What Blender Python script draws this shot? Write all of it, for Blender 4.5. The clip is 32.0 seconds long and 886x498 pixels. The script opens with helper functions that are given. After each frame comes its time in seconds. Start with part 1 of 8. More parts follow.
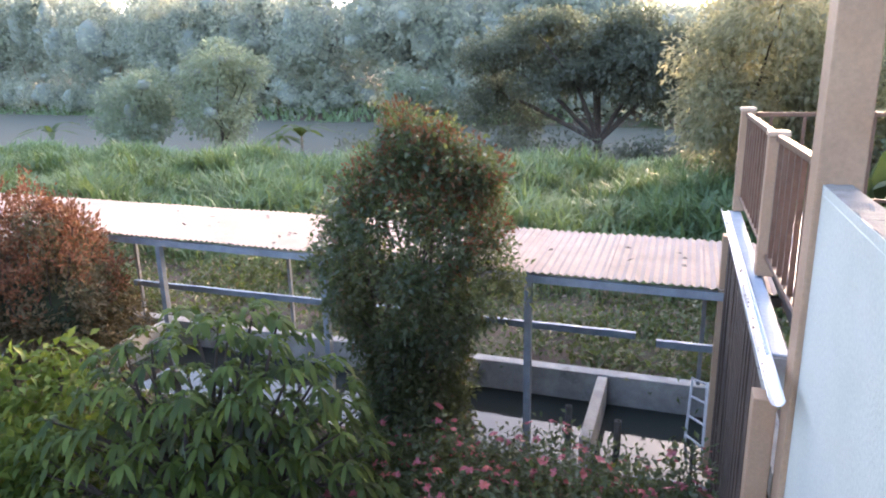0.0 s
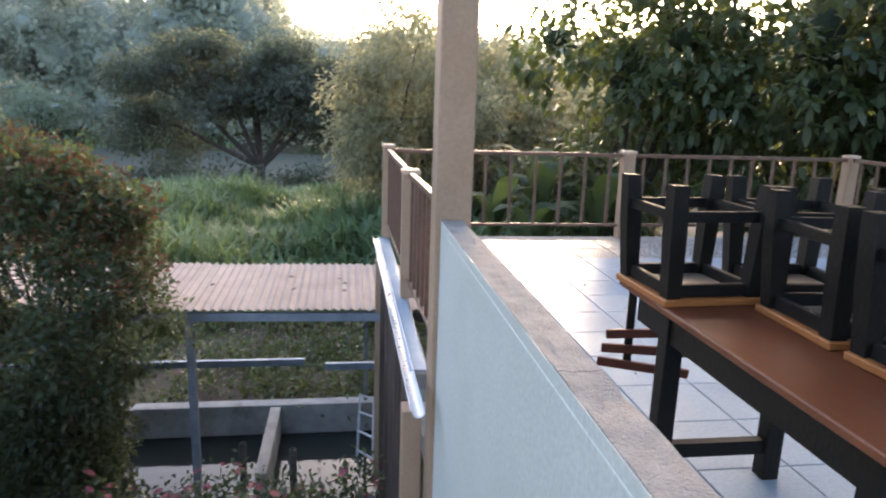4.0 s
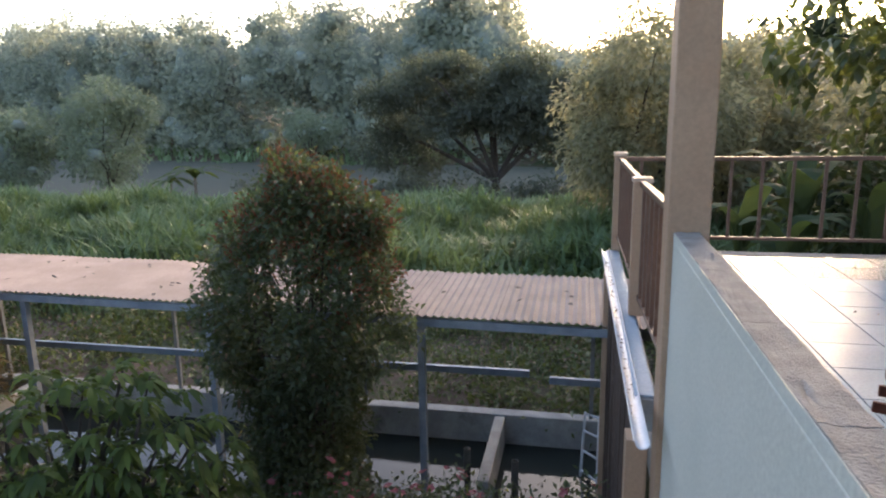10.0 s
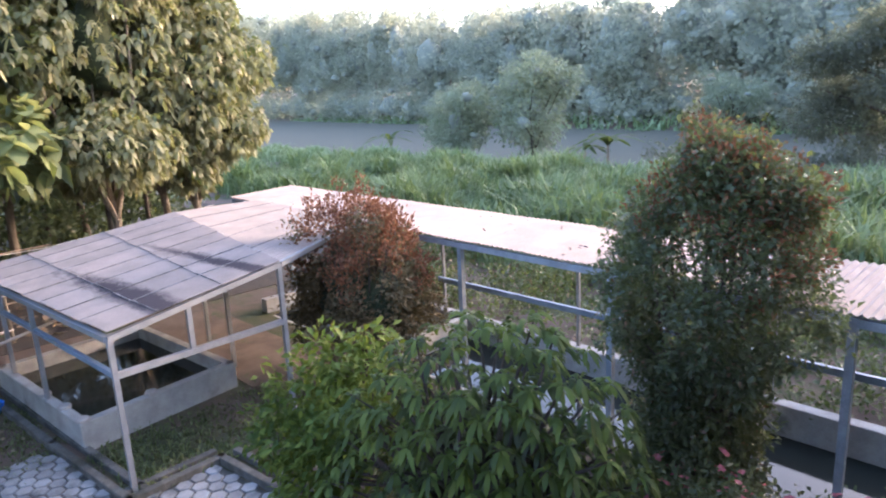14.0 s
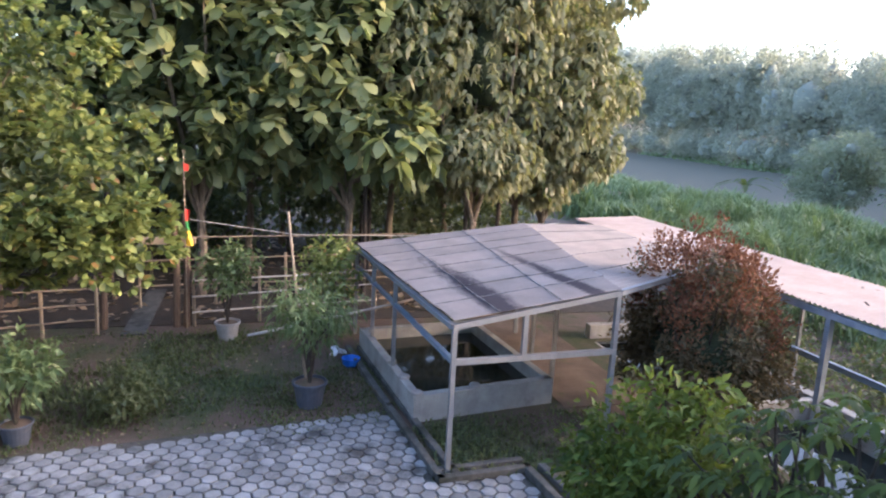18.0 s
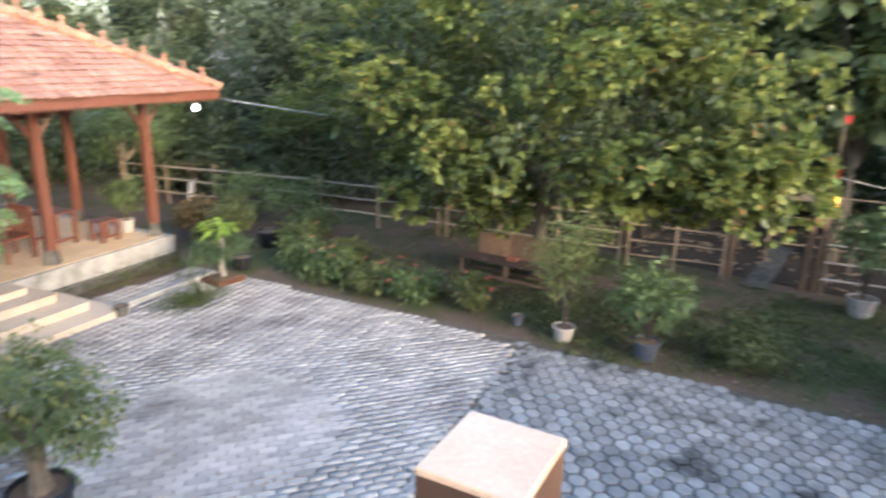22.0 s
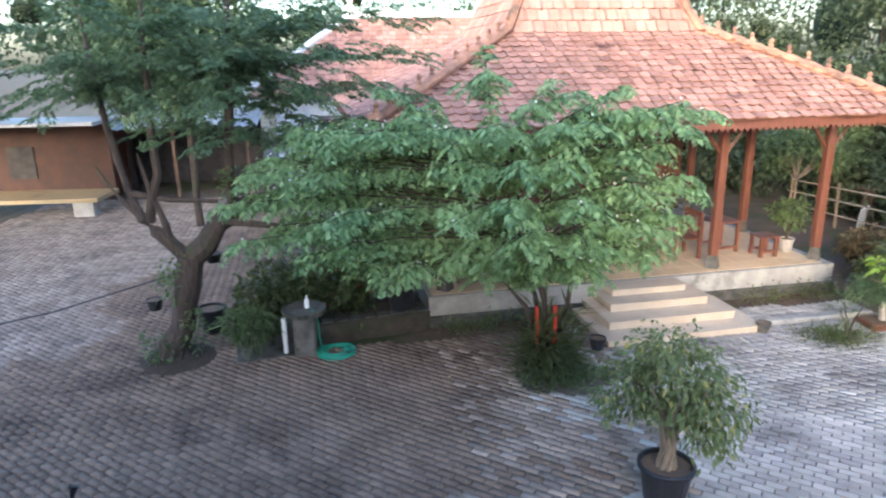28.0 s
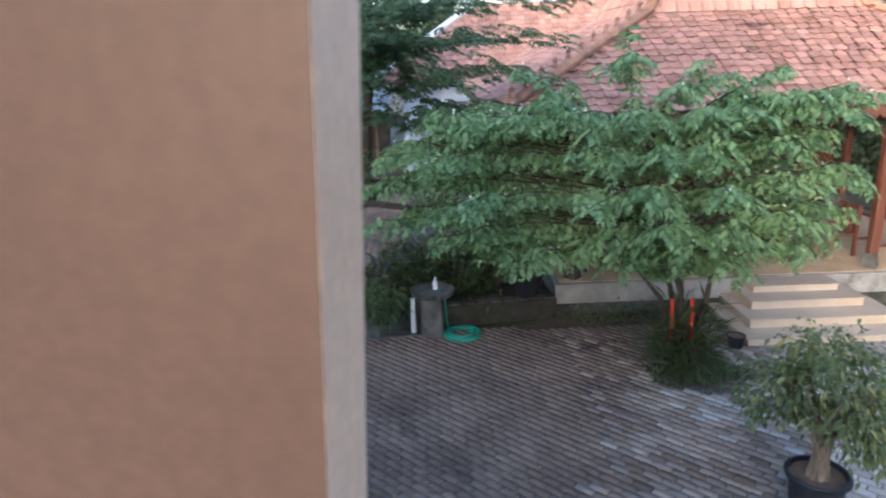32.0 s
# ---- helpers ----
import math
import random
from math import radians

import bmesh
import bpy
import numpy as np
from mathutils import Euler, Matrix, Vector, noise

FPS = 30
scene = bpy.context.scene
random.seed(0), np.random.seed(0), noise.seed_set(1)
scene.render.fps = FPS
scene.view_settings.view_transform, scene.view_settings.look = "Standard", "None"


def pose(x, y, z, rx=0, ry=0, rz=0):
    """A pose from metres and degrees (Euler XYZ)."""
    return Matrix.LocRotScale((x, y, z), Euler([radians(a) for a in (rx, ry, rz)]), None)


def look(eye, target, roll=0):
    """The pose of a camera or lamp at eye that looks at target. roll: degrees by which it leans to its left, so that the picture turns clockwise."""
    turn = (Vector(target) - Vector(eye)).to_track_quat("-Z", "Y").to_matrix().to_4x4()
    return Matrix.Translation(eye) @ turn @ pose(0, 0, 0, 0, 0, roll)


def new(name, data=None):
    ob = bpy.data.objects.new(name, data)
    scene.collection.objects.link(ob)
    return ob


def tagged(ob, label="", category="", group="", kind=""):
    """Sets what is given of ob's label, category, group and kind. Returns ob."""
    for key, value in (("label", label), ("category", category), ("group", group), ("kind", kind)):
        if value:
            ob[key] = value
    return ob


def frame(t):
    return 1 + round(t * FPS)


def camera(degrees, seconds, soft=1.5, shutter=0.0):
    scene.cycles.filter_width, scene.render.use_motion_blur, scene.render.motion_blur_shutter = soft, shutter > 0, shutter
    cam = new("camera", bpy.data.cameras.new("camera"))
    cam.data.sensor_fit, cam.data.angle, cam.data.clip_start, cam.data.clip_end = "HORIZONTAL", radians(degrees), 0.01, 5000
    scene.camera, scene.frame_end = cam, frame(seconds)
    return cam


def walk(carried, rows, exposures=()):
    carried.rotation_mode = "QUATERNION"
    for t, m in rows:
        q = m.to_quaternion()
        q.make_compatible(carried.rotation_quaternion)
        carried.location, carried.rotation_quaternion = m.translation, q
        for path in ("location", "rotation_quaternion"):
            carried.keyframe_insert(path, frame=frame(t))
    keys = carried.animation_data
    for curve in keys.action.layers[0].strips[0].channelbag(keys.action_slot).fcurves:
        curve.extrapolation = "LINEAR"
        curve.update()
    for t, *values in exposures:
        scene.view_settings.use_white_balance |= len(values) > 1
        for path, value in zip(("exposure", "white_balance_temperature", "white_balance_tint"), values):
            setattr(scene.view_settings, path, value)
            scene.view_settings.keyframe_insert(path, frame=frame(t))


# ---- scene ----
cam = camera(67.4, 32.0, soft=2.0, shutter=0.35)
PATH = [
    (0, (0.238, 0.226, 4.381), (-0.429, 2.04, 3.868), -1.3),
    (0.5, (0.252, 0.224, 4.379), (-0.379, 2.047, 3.852), -1.8),
    (1, (0.264, 0.218, 4.386), (-0.278, 2.08, 3.897), -1.5),
    (1.5, (0.273, 0.182, 4.401), (-0.224, 2.055, 3.905), -1.3),
    (2, (0.284, 0.189, 4.405), (-0.163, 2.077, 3.921), -1.2),
    (2.5, (0.289, 0.181, 4.416), (-0.054, 2.09, 3.927), -0.8),
    (3, (0.317, 0.201, 4.447), (0.206, 2.142, 3.978), 0.4),
    (3.5, (0.339, 0.212, 4.458), (0.452, 2.154, 3.991), 1.4),
    (4, (0.335, 0.191, 4.47), (0.622, 2.121, 4.033), 1.9),
    (4.5, (0.345, 0.227, 4.454), (0.755, 2.139, 4.032), 2.5),
    (6.5, (0.482, 0.211, 4.434), (1.277, 1.999, 4.02), -1.0),
    (7, (0.47, 0.214, 4.442), (1.166, 2.04, 4.019), -0.7),
    (7.5, (0.443, 0.204, 4.454), (0.983, 2.079, 4.016), -0.9),
    (8, (0.429, 0.217, 4.459), (0.77, 2.141, 4.034), -1.1),
    (8.5, (0.394, 0.196, 4.476), (0.477, 2.162, 4.123), -1.7),
    (9, (0.42, 0.225, 4.471), (0.365, 2.191, 4.112), -0.7),
    (9.5, (0.438, 0.196, 4.474), (0.154, 2.137, 4.087), -0.4),
    (10, (0.385, 0.34, 4.435), (-0.016, 2.257, 4.028), -1.0),
    (10.5, (0.278, 0.304, 4.454), (-0.177, 2.216, 4.081), -2.1),
    (11, (0.251, 0.354, 4.45), (-0.335, 2.228, 4.068), -1.2),
    (11.5, (0.316, 0.368, 4.459), (-0.542, 2.133, 4.072), 0.3),
    (12, (0.385, 0.411, 4.439), (-0.691, 2.047, 4.033), -0.6),
    (12.5, (0.364, 0.412, 4.444), (-0.819, 1.964, 4.005), -3.0),
    (13, (0.337, 0.406, 4.445), (-0.909, 1.905, 3.998), -3.6),
    (13.5, (0.338, 0.402, 4.456), (-0.995, 1.821, 4.0), -3.5),
    (15.5, (-0.026, 0.274, 4.324), (-1.626, 1.383, 3.865), 0.9),
    (16, (-0.057, 0.26, 4.33), (-1.735, 1.245, 3.87), 2.0),
    (16.5, (-0.043, 0.239, 4.356), (-1.796, 1.104, 3.937), 2.5),
    (17, (-0.05, 0.238, 4.349), (-1.865, 0.984, 3.96), 2.5),
    (17.5, (-0.002, 0.189, 4.38), (-1.864, 0.815, 4.003), 2.7),
    (18, (-0.012, 0.195, 4.359), (-1.902, 0.733, 3.987), 2.9),
    (18.5, (-0.041, 0.192, 4.352), (-1.962, 0.586, 3.958), 2.8),
    (19, (-0.042, 0.173, 4.386), (-1.993, 0.342, 3.981), 1.7),
    (19.5, (-0.05, 0.124, 4.373), (-2.009, 0.073, 3.973), 1.8),
    (20, (0.005, 0.076, 4.38), (-1.93, -0.169, 3.94), 1.0),
    (20.5, (-0.01, 0.039, 4.371), (-1.932, -0.265, 3.904), 3.2),
    (21, (-0.031, -0.019, 4.379), (-1.934, -0.392, 3.884), 0.8),
    (21.5, (-0.039, -0.128, 4.345), (-1.9, -0.682, 3.857), 0.9),
    (22, (-0.125, -0.268, 4.238), (-1.708, -1.351, 3.666), 1.5),
    (22.5, (-0.086, -0.285, 4.238), (-1.34, -1.719, 3.628), 0.4),
    (23, (0.126, -0.239, 4.285), (-0.863, -1.872, 3.697), -0.6),
    (23.5, (0.146, -0.223, 4.365), (-0.698, -1.913, 3.717), 0.0),
    (24, (0.085, -0.242, 4.396), (-0.686, -1.974, 3.764), -1.0),
    (24.5, (0.1, -0.2, 4.431), (-0.637, -1.973, 3.874), -0.7),
    (25, (0.075, -0.279, 4.419), (-0.465, -2.132, 3.894), -1.5),
    (25.5, (0.095, -0.287, 4.391), (-0.252, -2.187, 3.871), -0.4),
    (27.5, (0.126, -0.26, 4.42), (-0.079, -2.167, 3.855), -1.1),
    (28, (0.13, -0.216, 4.415), (0.068, -2.137, 3.864), -1.0),
    (28.5, (0.145, -0.188, 4.43), (0.215, -2.082, 3.789), -2.2),
    (29, (0.151, -0.229, 4.404), (0.07, -2.106, 3.719), -0.9),
    (29.5, (0.09, -0.196, 4.422), (-0.234, -2.066, 3.791), -0.4),
    (30, (0.14, -0.241, 4.409), (-0.211, -2.114, 3.8), -0.6),
    (30.5, (0.173, -0.238, 4.398), (0.026, -2.137, 3.786), -0.6),
    (31, (0.267, -0.273, 4.363), (0.275, -2.186, 3.78), -1.4),
    (31.5, (0.263, -0.229, 4.381), (0.385, -2.136, 3.795), -2.2),
    (32, (0.345, -0.209, 4.376), (0.627, -2.1, 3.798), -1.9),
]
EXPOSURE = [(0, 3.6, 6500, 26), (2.5, 3.25, 6550, 25), (4, 2.98, 6550, 21), (6.5, 2.75, 6500, 19), (8, 2.87, 6500, 19), (9, 2.5, 6650, 19), (11, 2.45, 6700, 22), (12, 2.72, 6150, 25), (12.5, 3.0, 6200, 27), (13, 3.28, 6100, 27), (15, 3.5, 6050, 27), (16, 3.55, 6000, 24), (17, 3.27, 6000, 25), (18, 3.1, 5950, 25), (19, 3.48, 5950, 23), (20, 3.65, 6000, 18), (21, 3.55, 6100, 16), (22, 3.08, 5900, 14), (24, 2.88, 5560, 13), (25, 2.88, 5540, 14), (30, 2.98, 5540, 14), (31, 2.98, 5580, 13), (32, 2.55, 5500, 15)]
walk(cam, [(t, look(eye, aim, roll)) for t, eye, aim, roll in PATH], EXPOSURE)

# ---- sky and sun: a low hazy sun behind the trees beyond the terrace ----
SUN_AZ, SUN_EL = radians(16), radians(11)
world = bpy.data.worlds.new("sky")
scene.world = world
world.use_nodes = True
wn, wl = world.node_tree.nodes, world.node_tree.links
sky = wn.new("ShaderNodeTexSky")
sky.sky_type = "NISHITA"
sky.sun_disc = False
sky.sun_elevation = SUN_EL
sky.sun_rotation = SUN_AZ
sky.altitude = 100
sky.air_density = 1.0
sky.dust_density = 3.5
sky.ozone_density = 1.5
wn["Background"].inputs["Strength"].default_value = 0.15
wl.new(sky.outputs[0], wn["Background"].inputs["Color"])
sun = new("sun", bpy.data.lights.new("sun", "SUN"))
sun.data.energy, sun.data.angle, sun.data.color = 0.55, radians(10), (1.0, 0.76, 0.48)
sd = Vector((math.sin(SUN_AZ) * math.cos(SUN_EL), math.cos(SUN_AZ) * math.cos(SUN_EL), math.sin(SUN_EL)))
sun.matrix_world = look(sd * 100, (0, 0, 0))


# ---- materials ----
def nodes_of(name):
    m = bpy.data.materials.new(name)
    m.use_nodes = True
    n, l = m.node_tree.nodes, m.node_tree.links
    return m, n, l, n["Principled BSDF"]


def rgb(c):
    return (c[0], c[1], c[2], 1.0)


def mixc(n, l, fac, a, b, mode="MIX"):
    x = n.new("ShaderNodeMix")
    x.data_type = "RGBA"
    x.blend_type = mode
    for sock, val in ((x.inputs[0], fac), (x.inputs[6], a), (x.inputs[7], b)):
        if isinstance(val, (int, float)):
            sock.default_value = val
        elif isinstance(val, tuple):
            sock.default_value = rgb(val)
        else:
            l.new(val, sock)
    return x.outputs[2]


def noise_fac(n, l, scale, lo=0.35, hi=0.65, detail=4.0, stretch=None, rough=0.55):
    geo = n.new("ShaderNodeNewGeometry")
    src = geo.outputs["Position"]
    if stretch:
        mp = n.new("ShaderNodeMapping")
        mp.inputs["Scale"].default_value = stretch
        l.new(src, mp.inputs["Vector"])
        src = mp.outputs[0]
    t = n.new("ShaderNodeTexNoise")
    t.inputs["Scale"].default_value = scale
    t.inputs["Detail"].default_value = detail
    t.inputs["Roughness"].default_value = rough
    l.new(src, t.inputs["Vector"])
    r = n.new("ShaderNodeMapRange")
    r.inputs[1].default_value, r.inputs[2].default_value = lo, hi
    l.new(t.outputs[0], r.inputs[0])
    return r.outputs[0], t.outputs[0]


def surf(name, c1, c2, scale=6.0, rough=0.7, bump=0.2, fine=60.0, metal=0.0, c3=None, wear=0.6, wear_scale=1.5,
         piece=0.0, stretch=None, coat=0.0, spec=0.5):
    """A weathered surface: two tones, stains in a third, fine relief, and a spread of brightness between pieces."""
    m, n, l, b = nodes_of(name)
    f, raw = noise_fac(n, l, scale, stretch=stretch)
    col = mixc(n, l, f, c1, c2)
    if c3:
        g, _ = noise_fac(n, l, wear_scale, wear, wear + 0.14, detail=6.0, rough=0.65)
        col = mixc(n, l, g, col, c3)
    if piece:
        oi = n.new("ShaderNodeObjectInfo")
        gi = n.new("ShaderNodeNewGeometry")
        add = n.new("ShaderNodeMath")
        add.operation = "ADD"
        l.new(oi.outputs["Random"], add.inputs[0])
        l.new(gi.outputs["Random Per Island"], add.inputs[1])
        fr = n.new("ShaderNodeMath")
        fr.operation = "FRACT"
        l.new(add.outputs[0], fr.inputs[0])
        r = n.new("ShaderNodeMapRange")
        r.inputs[3].default_value, r.inputs[4].default_value = 1 - piece, 1 + piece
        l.new(fr.outputs[0], r.inputs[0])
        hsv = n.new("ShaderNodeHueSaturation")
        l.new(r.outputs[0], hsv.inputs["Value"])
        l.new(col, hsv.inputs["Color"])
        col = hsv.outputs[0]
    fg, fraw = noise_fac(n, l, fine, 0.3, 0.7, stretch=stretch)
    col = mixc(n, l, 0.22, col, mixc(n, l, fg, (0.25, 0.25, 0.25), (1, 1, 1)), "MULTIPLY")
    l.new(col, b.inputs["Base Color"])
    b.inputs["Roughness"].default_value = rough
    b.inputs["Metallic"].default_value = metal
    b.inputs["Specular IOR Level"].default_value = spec
    b.inputs["Coat Weight"].default_value = coat
    rr = n.new("ShaderNodeMapRange")
    rr.inputs[3].default_value, rr.inputs[4].default_value = max(0.02, rough - 0.1), min(1.0, rough + 0.12)
    l.new(raw, rr.inputs[0])
    l.new(rr.outputs[0], b.inputs["Roughness"])
    if bump:
        bp = n.new("ShaderNodeBump")
        bp.inputs["Strength"].default_value = bump
        bp.inputs["Distance"].default_value = 0.02
        l.new(fraw, bp.inputs["Height"])
        l.new(bp.outputs[0], b.inputs["Normal"])
    return m


def leafy(name, dark, mid, light, rough=0.45, thin=0.35, patch=0.8, glow=None, amount=0.0, sap=0.35, vivid=0.78):
    """Leaves: each its own shade between three, light passing through; glow: colour of young tips towards the top."""
    m, n, l, b = nodes_of(name)
    geo = n.new("ShaderNodeNewGeometry")
    ramp = n.new("ShaderNodeValToRGB")
    ramp.color_ramp.elements[0].color, ramp.color_ramp.elements[1].color = rgb(dark), rgb(light)
    e = ramp.color_ramp.elements.new(0.55)
    e.color = rgb(mid)
    l.new(geo.outputs["Random Per Island"], ramp.inputs[0])
    f, _ = noise_fac(n, l, patch, 0.35, 0.7, detail=2.0)
    col = mixc(n, l, f, ramp.outputs[0], mixc(n, l, 0.6, ramp.outputs[0], light))
    if glow:
        rnd = n.new("ShaderNodeMath")
        rnd.operation = "GREATER_THAN"
        rnd.inputs[1].default_value = 1 - amount
        mul = n.new("ShaderNodeMath")
        mul.operation = "MULTIPLY"
        mul.inputs[1].default_value = 7.31
        fr = n.new("ShaderNodeMath")
        fr.operation = "FRACT"
        l.new(geo.outputs["Random Per Island"], mul.inputs[0])
        l.new(mul.outputs[0], fr.inputs[0])
        l.new(fr.outputs[0], rnd.inputs[0])
        col = mixc(n, l, rnd.outputs[0], col, glow)
    sat = n.new("ShaderNodeHueSaturation")
    sat.inputs["Saturation"].default_value = vivid
    l.new(col, sat.inputs["Color"])
    col = sat.outputs[0]
    l.new(col, b.inputs["Base Color"])
    b.inputs["Roughness"].default_value = rough
    b.inputs["Specular IOR Level"].default_value = 0.35
    tr = n.new("ShaderNodeBsdfTranslucent")
    l.new(mixc(n, l, sap, col, (0.30, 0.36, 0.05)), tr.inputs["Color"])
    mx = n.new("ShaderNodeMixShader")
    mx.inputs[0].default_value = thin
    l.new(b.outputs[0], mx.inputs[1])
    l.new(tr.outputs[0], mx.inputs[2])
    l.new(mx.outputs[0], n["Material Output"].inputs["Surface"])
    return m


M = {}
M["tan"] = surf("tan_paint", (0.43, 0.265, 0.165), (0.49, 0.315, 0.20), 3, 0.6, 0.12, c3=(0.40, 0.29, 0.21), wear=0.62)
M["pale_tan"] = surf("pale_paint", (0.66, 0.46, 0.32), (0.74, 0.54, 0.39), 5, 0.55, 0.1, c3=(0.50, 0.40, 0.3), wear=0.66)
# ochre paint darkened to brown to hold the shade on this face
M["orange_tan"] = surf("shaded_ochre_paint", (0.128, 0.076, 0.055), (0.148, 0.089, 0.065), 2.5, 0.6, 0.015, c3=(0.115, 0.067, 0.048), wear=0.58)
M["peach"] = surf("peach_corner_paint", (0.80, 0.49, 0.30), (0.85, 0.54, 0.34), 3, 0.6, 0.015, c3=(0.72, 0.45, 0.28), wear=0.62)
M["blue_white"] = surf("pale_blue_paint", (0.63, 0.64, 0.55), (0.69, 0.69, 0.60), 3, 0.6, 0.1, c3=(0.53, 0.56, 0.49), wear=0.64)
# post paint darkened for the shadow on its sides
M["shaded_post"] = surf("shaded_post_paint", (0.075, 0.038, 0.023), (0.10, 0.052, 0.032), 4, 0.6, 0.1, c3=(0.12, 0.065, 0.04), wear=0.62)
M["block"] = surf("aerated_block", (0.33, 0.31, 0.28), (0.44, 0.41, 0.375), 14, 0.95, 0.7, 120, c3=(0.15, 0.13, 0.11), wear=0.66, wear_scale=15)
M["concrete"] = surf("cement_render", (0.30, 0.29, 0.27), (0.42, 0.41, 0.38), 4, 0.9, 0.4, c3=(0.16, 0.16, 0.14), wear=0.58)
M["old_concrete"] = surf("mossy_cement", (0.068, 0.067, 0.058), (0.143, 0.136, 0.122), 5, 0.95, 0.5, c3=(0.031, 0.034, 0.024), wear=0.52)
M["mossy_wall"] = surf("black_mossy_render", (0.040, 0.033, 0.025), (0.085, 0.070, 0.052), 5, 0.95, 0.6, c3=(0.035, 0.045, 0.02), wear=0.52)
M["deck_wood"] = surf("pale_yellow_plank", (0.34, 0.25, 0.13), (0.42, 0.32, 0.18), 6, 0.7, 0.2, stretch=(0.6, 6, 6), c3=(0.2, 0.15, 0.09), wear=0.6)
# white glaze; the blue the sky casts on it is put into the colour
M["tile"] = surf("glazed_floor_tile", (0.33, 0.42, 0.50), (0.38, 0.47, 0.55), 2, 0.20, 0.02, c3=(0.28, 0.35, 0.42), wear=0.66, piece=0.05, spec=0.10)
M["tile_edge"] = surf("pebbled_border_tile", (0.14, 0.165, 0.19), (0.34, 0.37, 0.39), 45, 0.25, 0.3, piece=0.06)
M["grout"] = surf("grout", (0.15, 0.155, 0.155), (0.21, 0.215, 0.215), 8, 0.9, 0.2)
M["brown_metal"] = surf("brown_painted_steel", (0.13, 0.065, 0.04), (0.19, 0.10, 0.065), 9, 0.45, 0.2, c3=(0.30, 0.19, 0.12), wear=0.60, wear_scale=6)
M["black_wood"] = surf("black_painted_wood", (0.006, 0.0055, 0.005), (0.012, 0.0105, 0.009), 8, 0.55, 0.12, c3=(0.04, 0.032, 0.026), wear=0.66, spec=0.22)
M["table_wood"] = surf("varnished_table_wood", (0.135, 0.040, 0.018), (0.185, 0.060, 0.026), 10, 0.42, 0.06, stretch=(6, 0.6, 6), c3=(0.10, 0.034, 0.018), wear=0.6, spec=0.3)
M["rack_wood"] = surf("red_brown_slat", (0.085, 0.026, 0.017), (0.115, 0.038, 0.024), 10, 0.6, 0.06, stretch=(1, 6, 6), spec=0.25)
M["stool_wood"] = surf("stool_underside_wood", (0.34, 0.115, 0.032), (0.42, 0.155, 0.046), 8, 0.5, 0.1, stretch=(1, 6, 1), spec=0.3)
M["ply"] = surf("bare_ply", (0.26, 0.19, 0.13), (0.34, 0.26, 0.18), 6, 0.7, 0.1, c3=(0.12, 0.08, 0.06), wear=0.55)
M["dark_wood"] = surf("weathered_dark_boards", (0.05, 0.032, 0.024), (0.12, 0.075, 0.055), 5, 0.85, 0.5, stretch=(6, 6, 0.6), c3=(0.26, 0.2, 0.16), wear=0.6, wear_scale=4, piece=0.2)
M["teak"] = surf("oiled_teak", (0.125, 0.047, 0.030), (0.18, 0.070, 0.044), 6, 0.45, 0.2, stretch=(8, 8, 0.8), c3=(0.13, 0.05, 0.025), wear=0.6)
M["teak_dark"] = surf("dark_teak_panel", (0.09, 0.035, 0.018), (0.14, 0.06, 0.03), 6, 0.5, 0.2, stretch=(8, 8, 0.8))
M["bench_board"] = surf("weathered_pale_plank", (0.20, 0.125, 0.08), (0.29, 0.19, 0.125), 6, 0.85, 0.4, stretch=(6, 6, 0.8), c3=(0.11, 0.07, 0.045), wear=0.57, piece=0.2)
M["bamboo"] = surf("weathered_bamboo", (0.20, 0.145, 0.10), (0.31, 0.24, 0.165), 6, 0.6, 0.2, stretch=(1, 1, 1), c3=(0.14, 0.10, 0.07), wear=0.58, piece=0.2)
M["pale_pole"] = surf("bleached_pole", (0.40, 0.36, 0.31), (0.54, 0.50, 0.44), 6, 0.7, 0.2, c3=(0.3, 0.26, 0.2), wear=0.6)
M["pale_rail"] = surf("sun_bleached_bamboo", (0.27, 0.225, 0.175), (0.38, 0.33, 0.26), 6, 0.7, 0.2, c3=(0.18, 0.145, 0.105), wear=0.58)
M["post_wood"] = surf("raw_wood_post", (0.13, 0.08, 0.052), (0.20, 0.13, 0.085), 6, 0.8, 0.4, stretch=(6, 6, 0.8), c3=(0.1, 0.06, 0.04), wear=0.55)
M["roof_sheet"] = surf("pale_fibre_cement", (0.344, 0.267, 0.224), (0.430, 0.335, 0.284), 2.5, 0.75, 0.15, c3=(0.310, 0.258, 0.224), wear=0.62, wear_scale=2.2, piece=0.06)


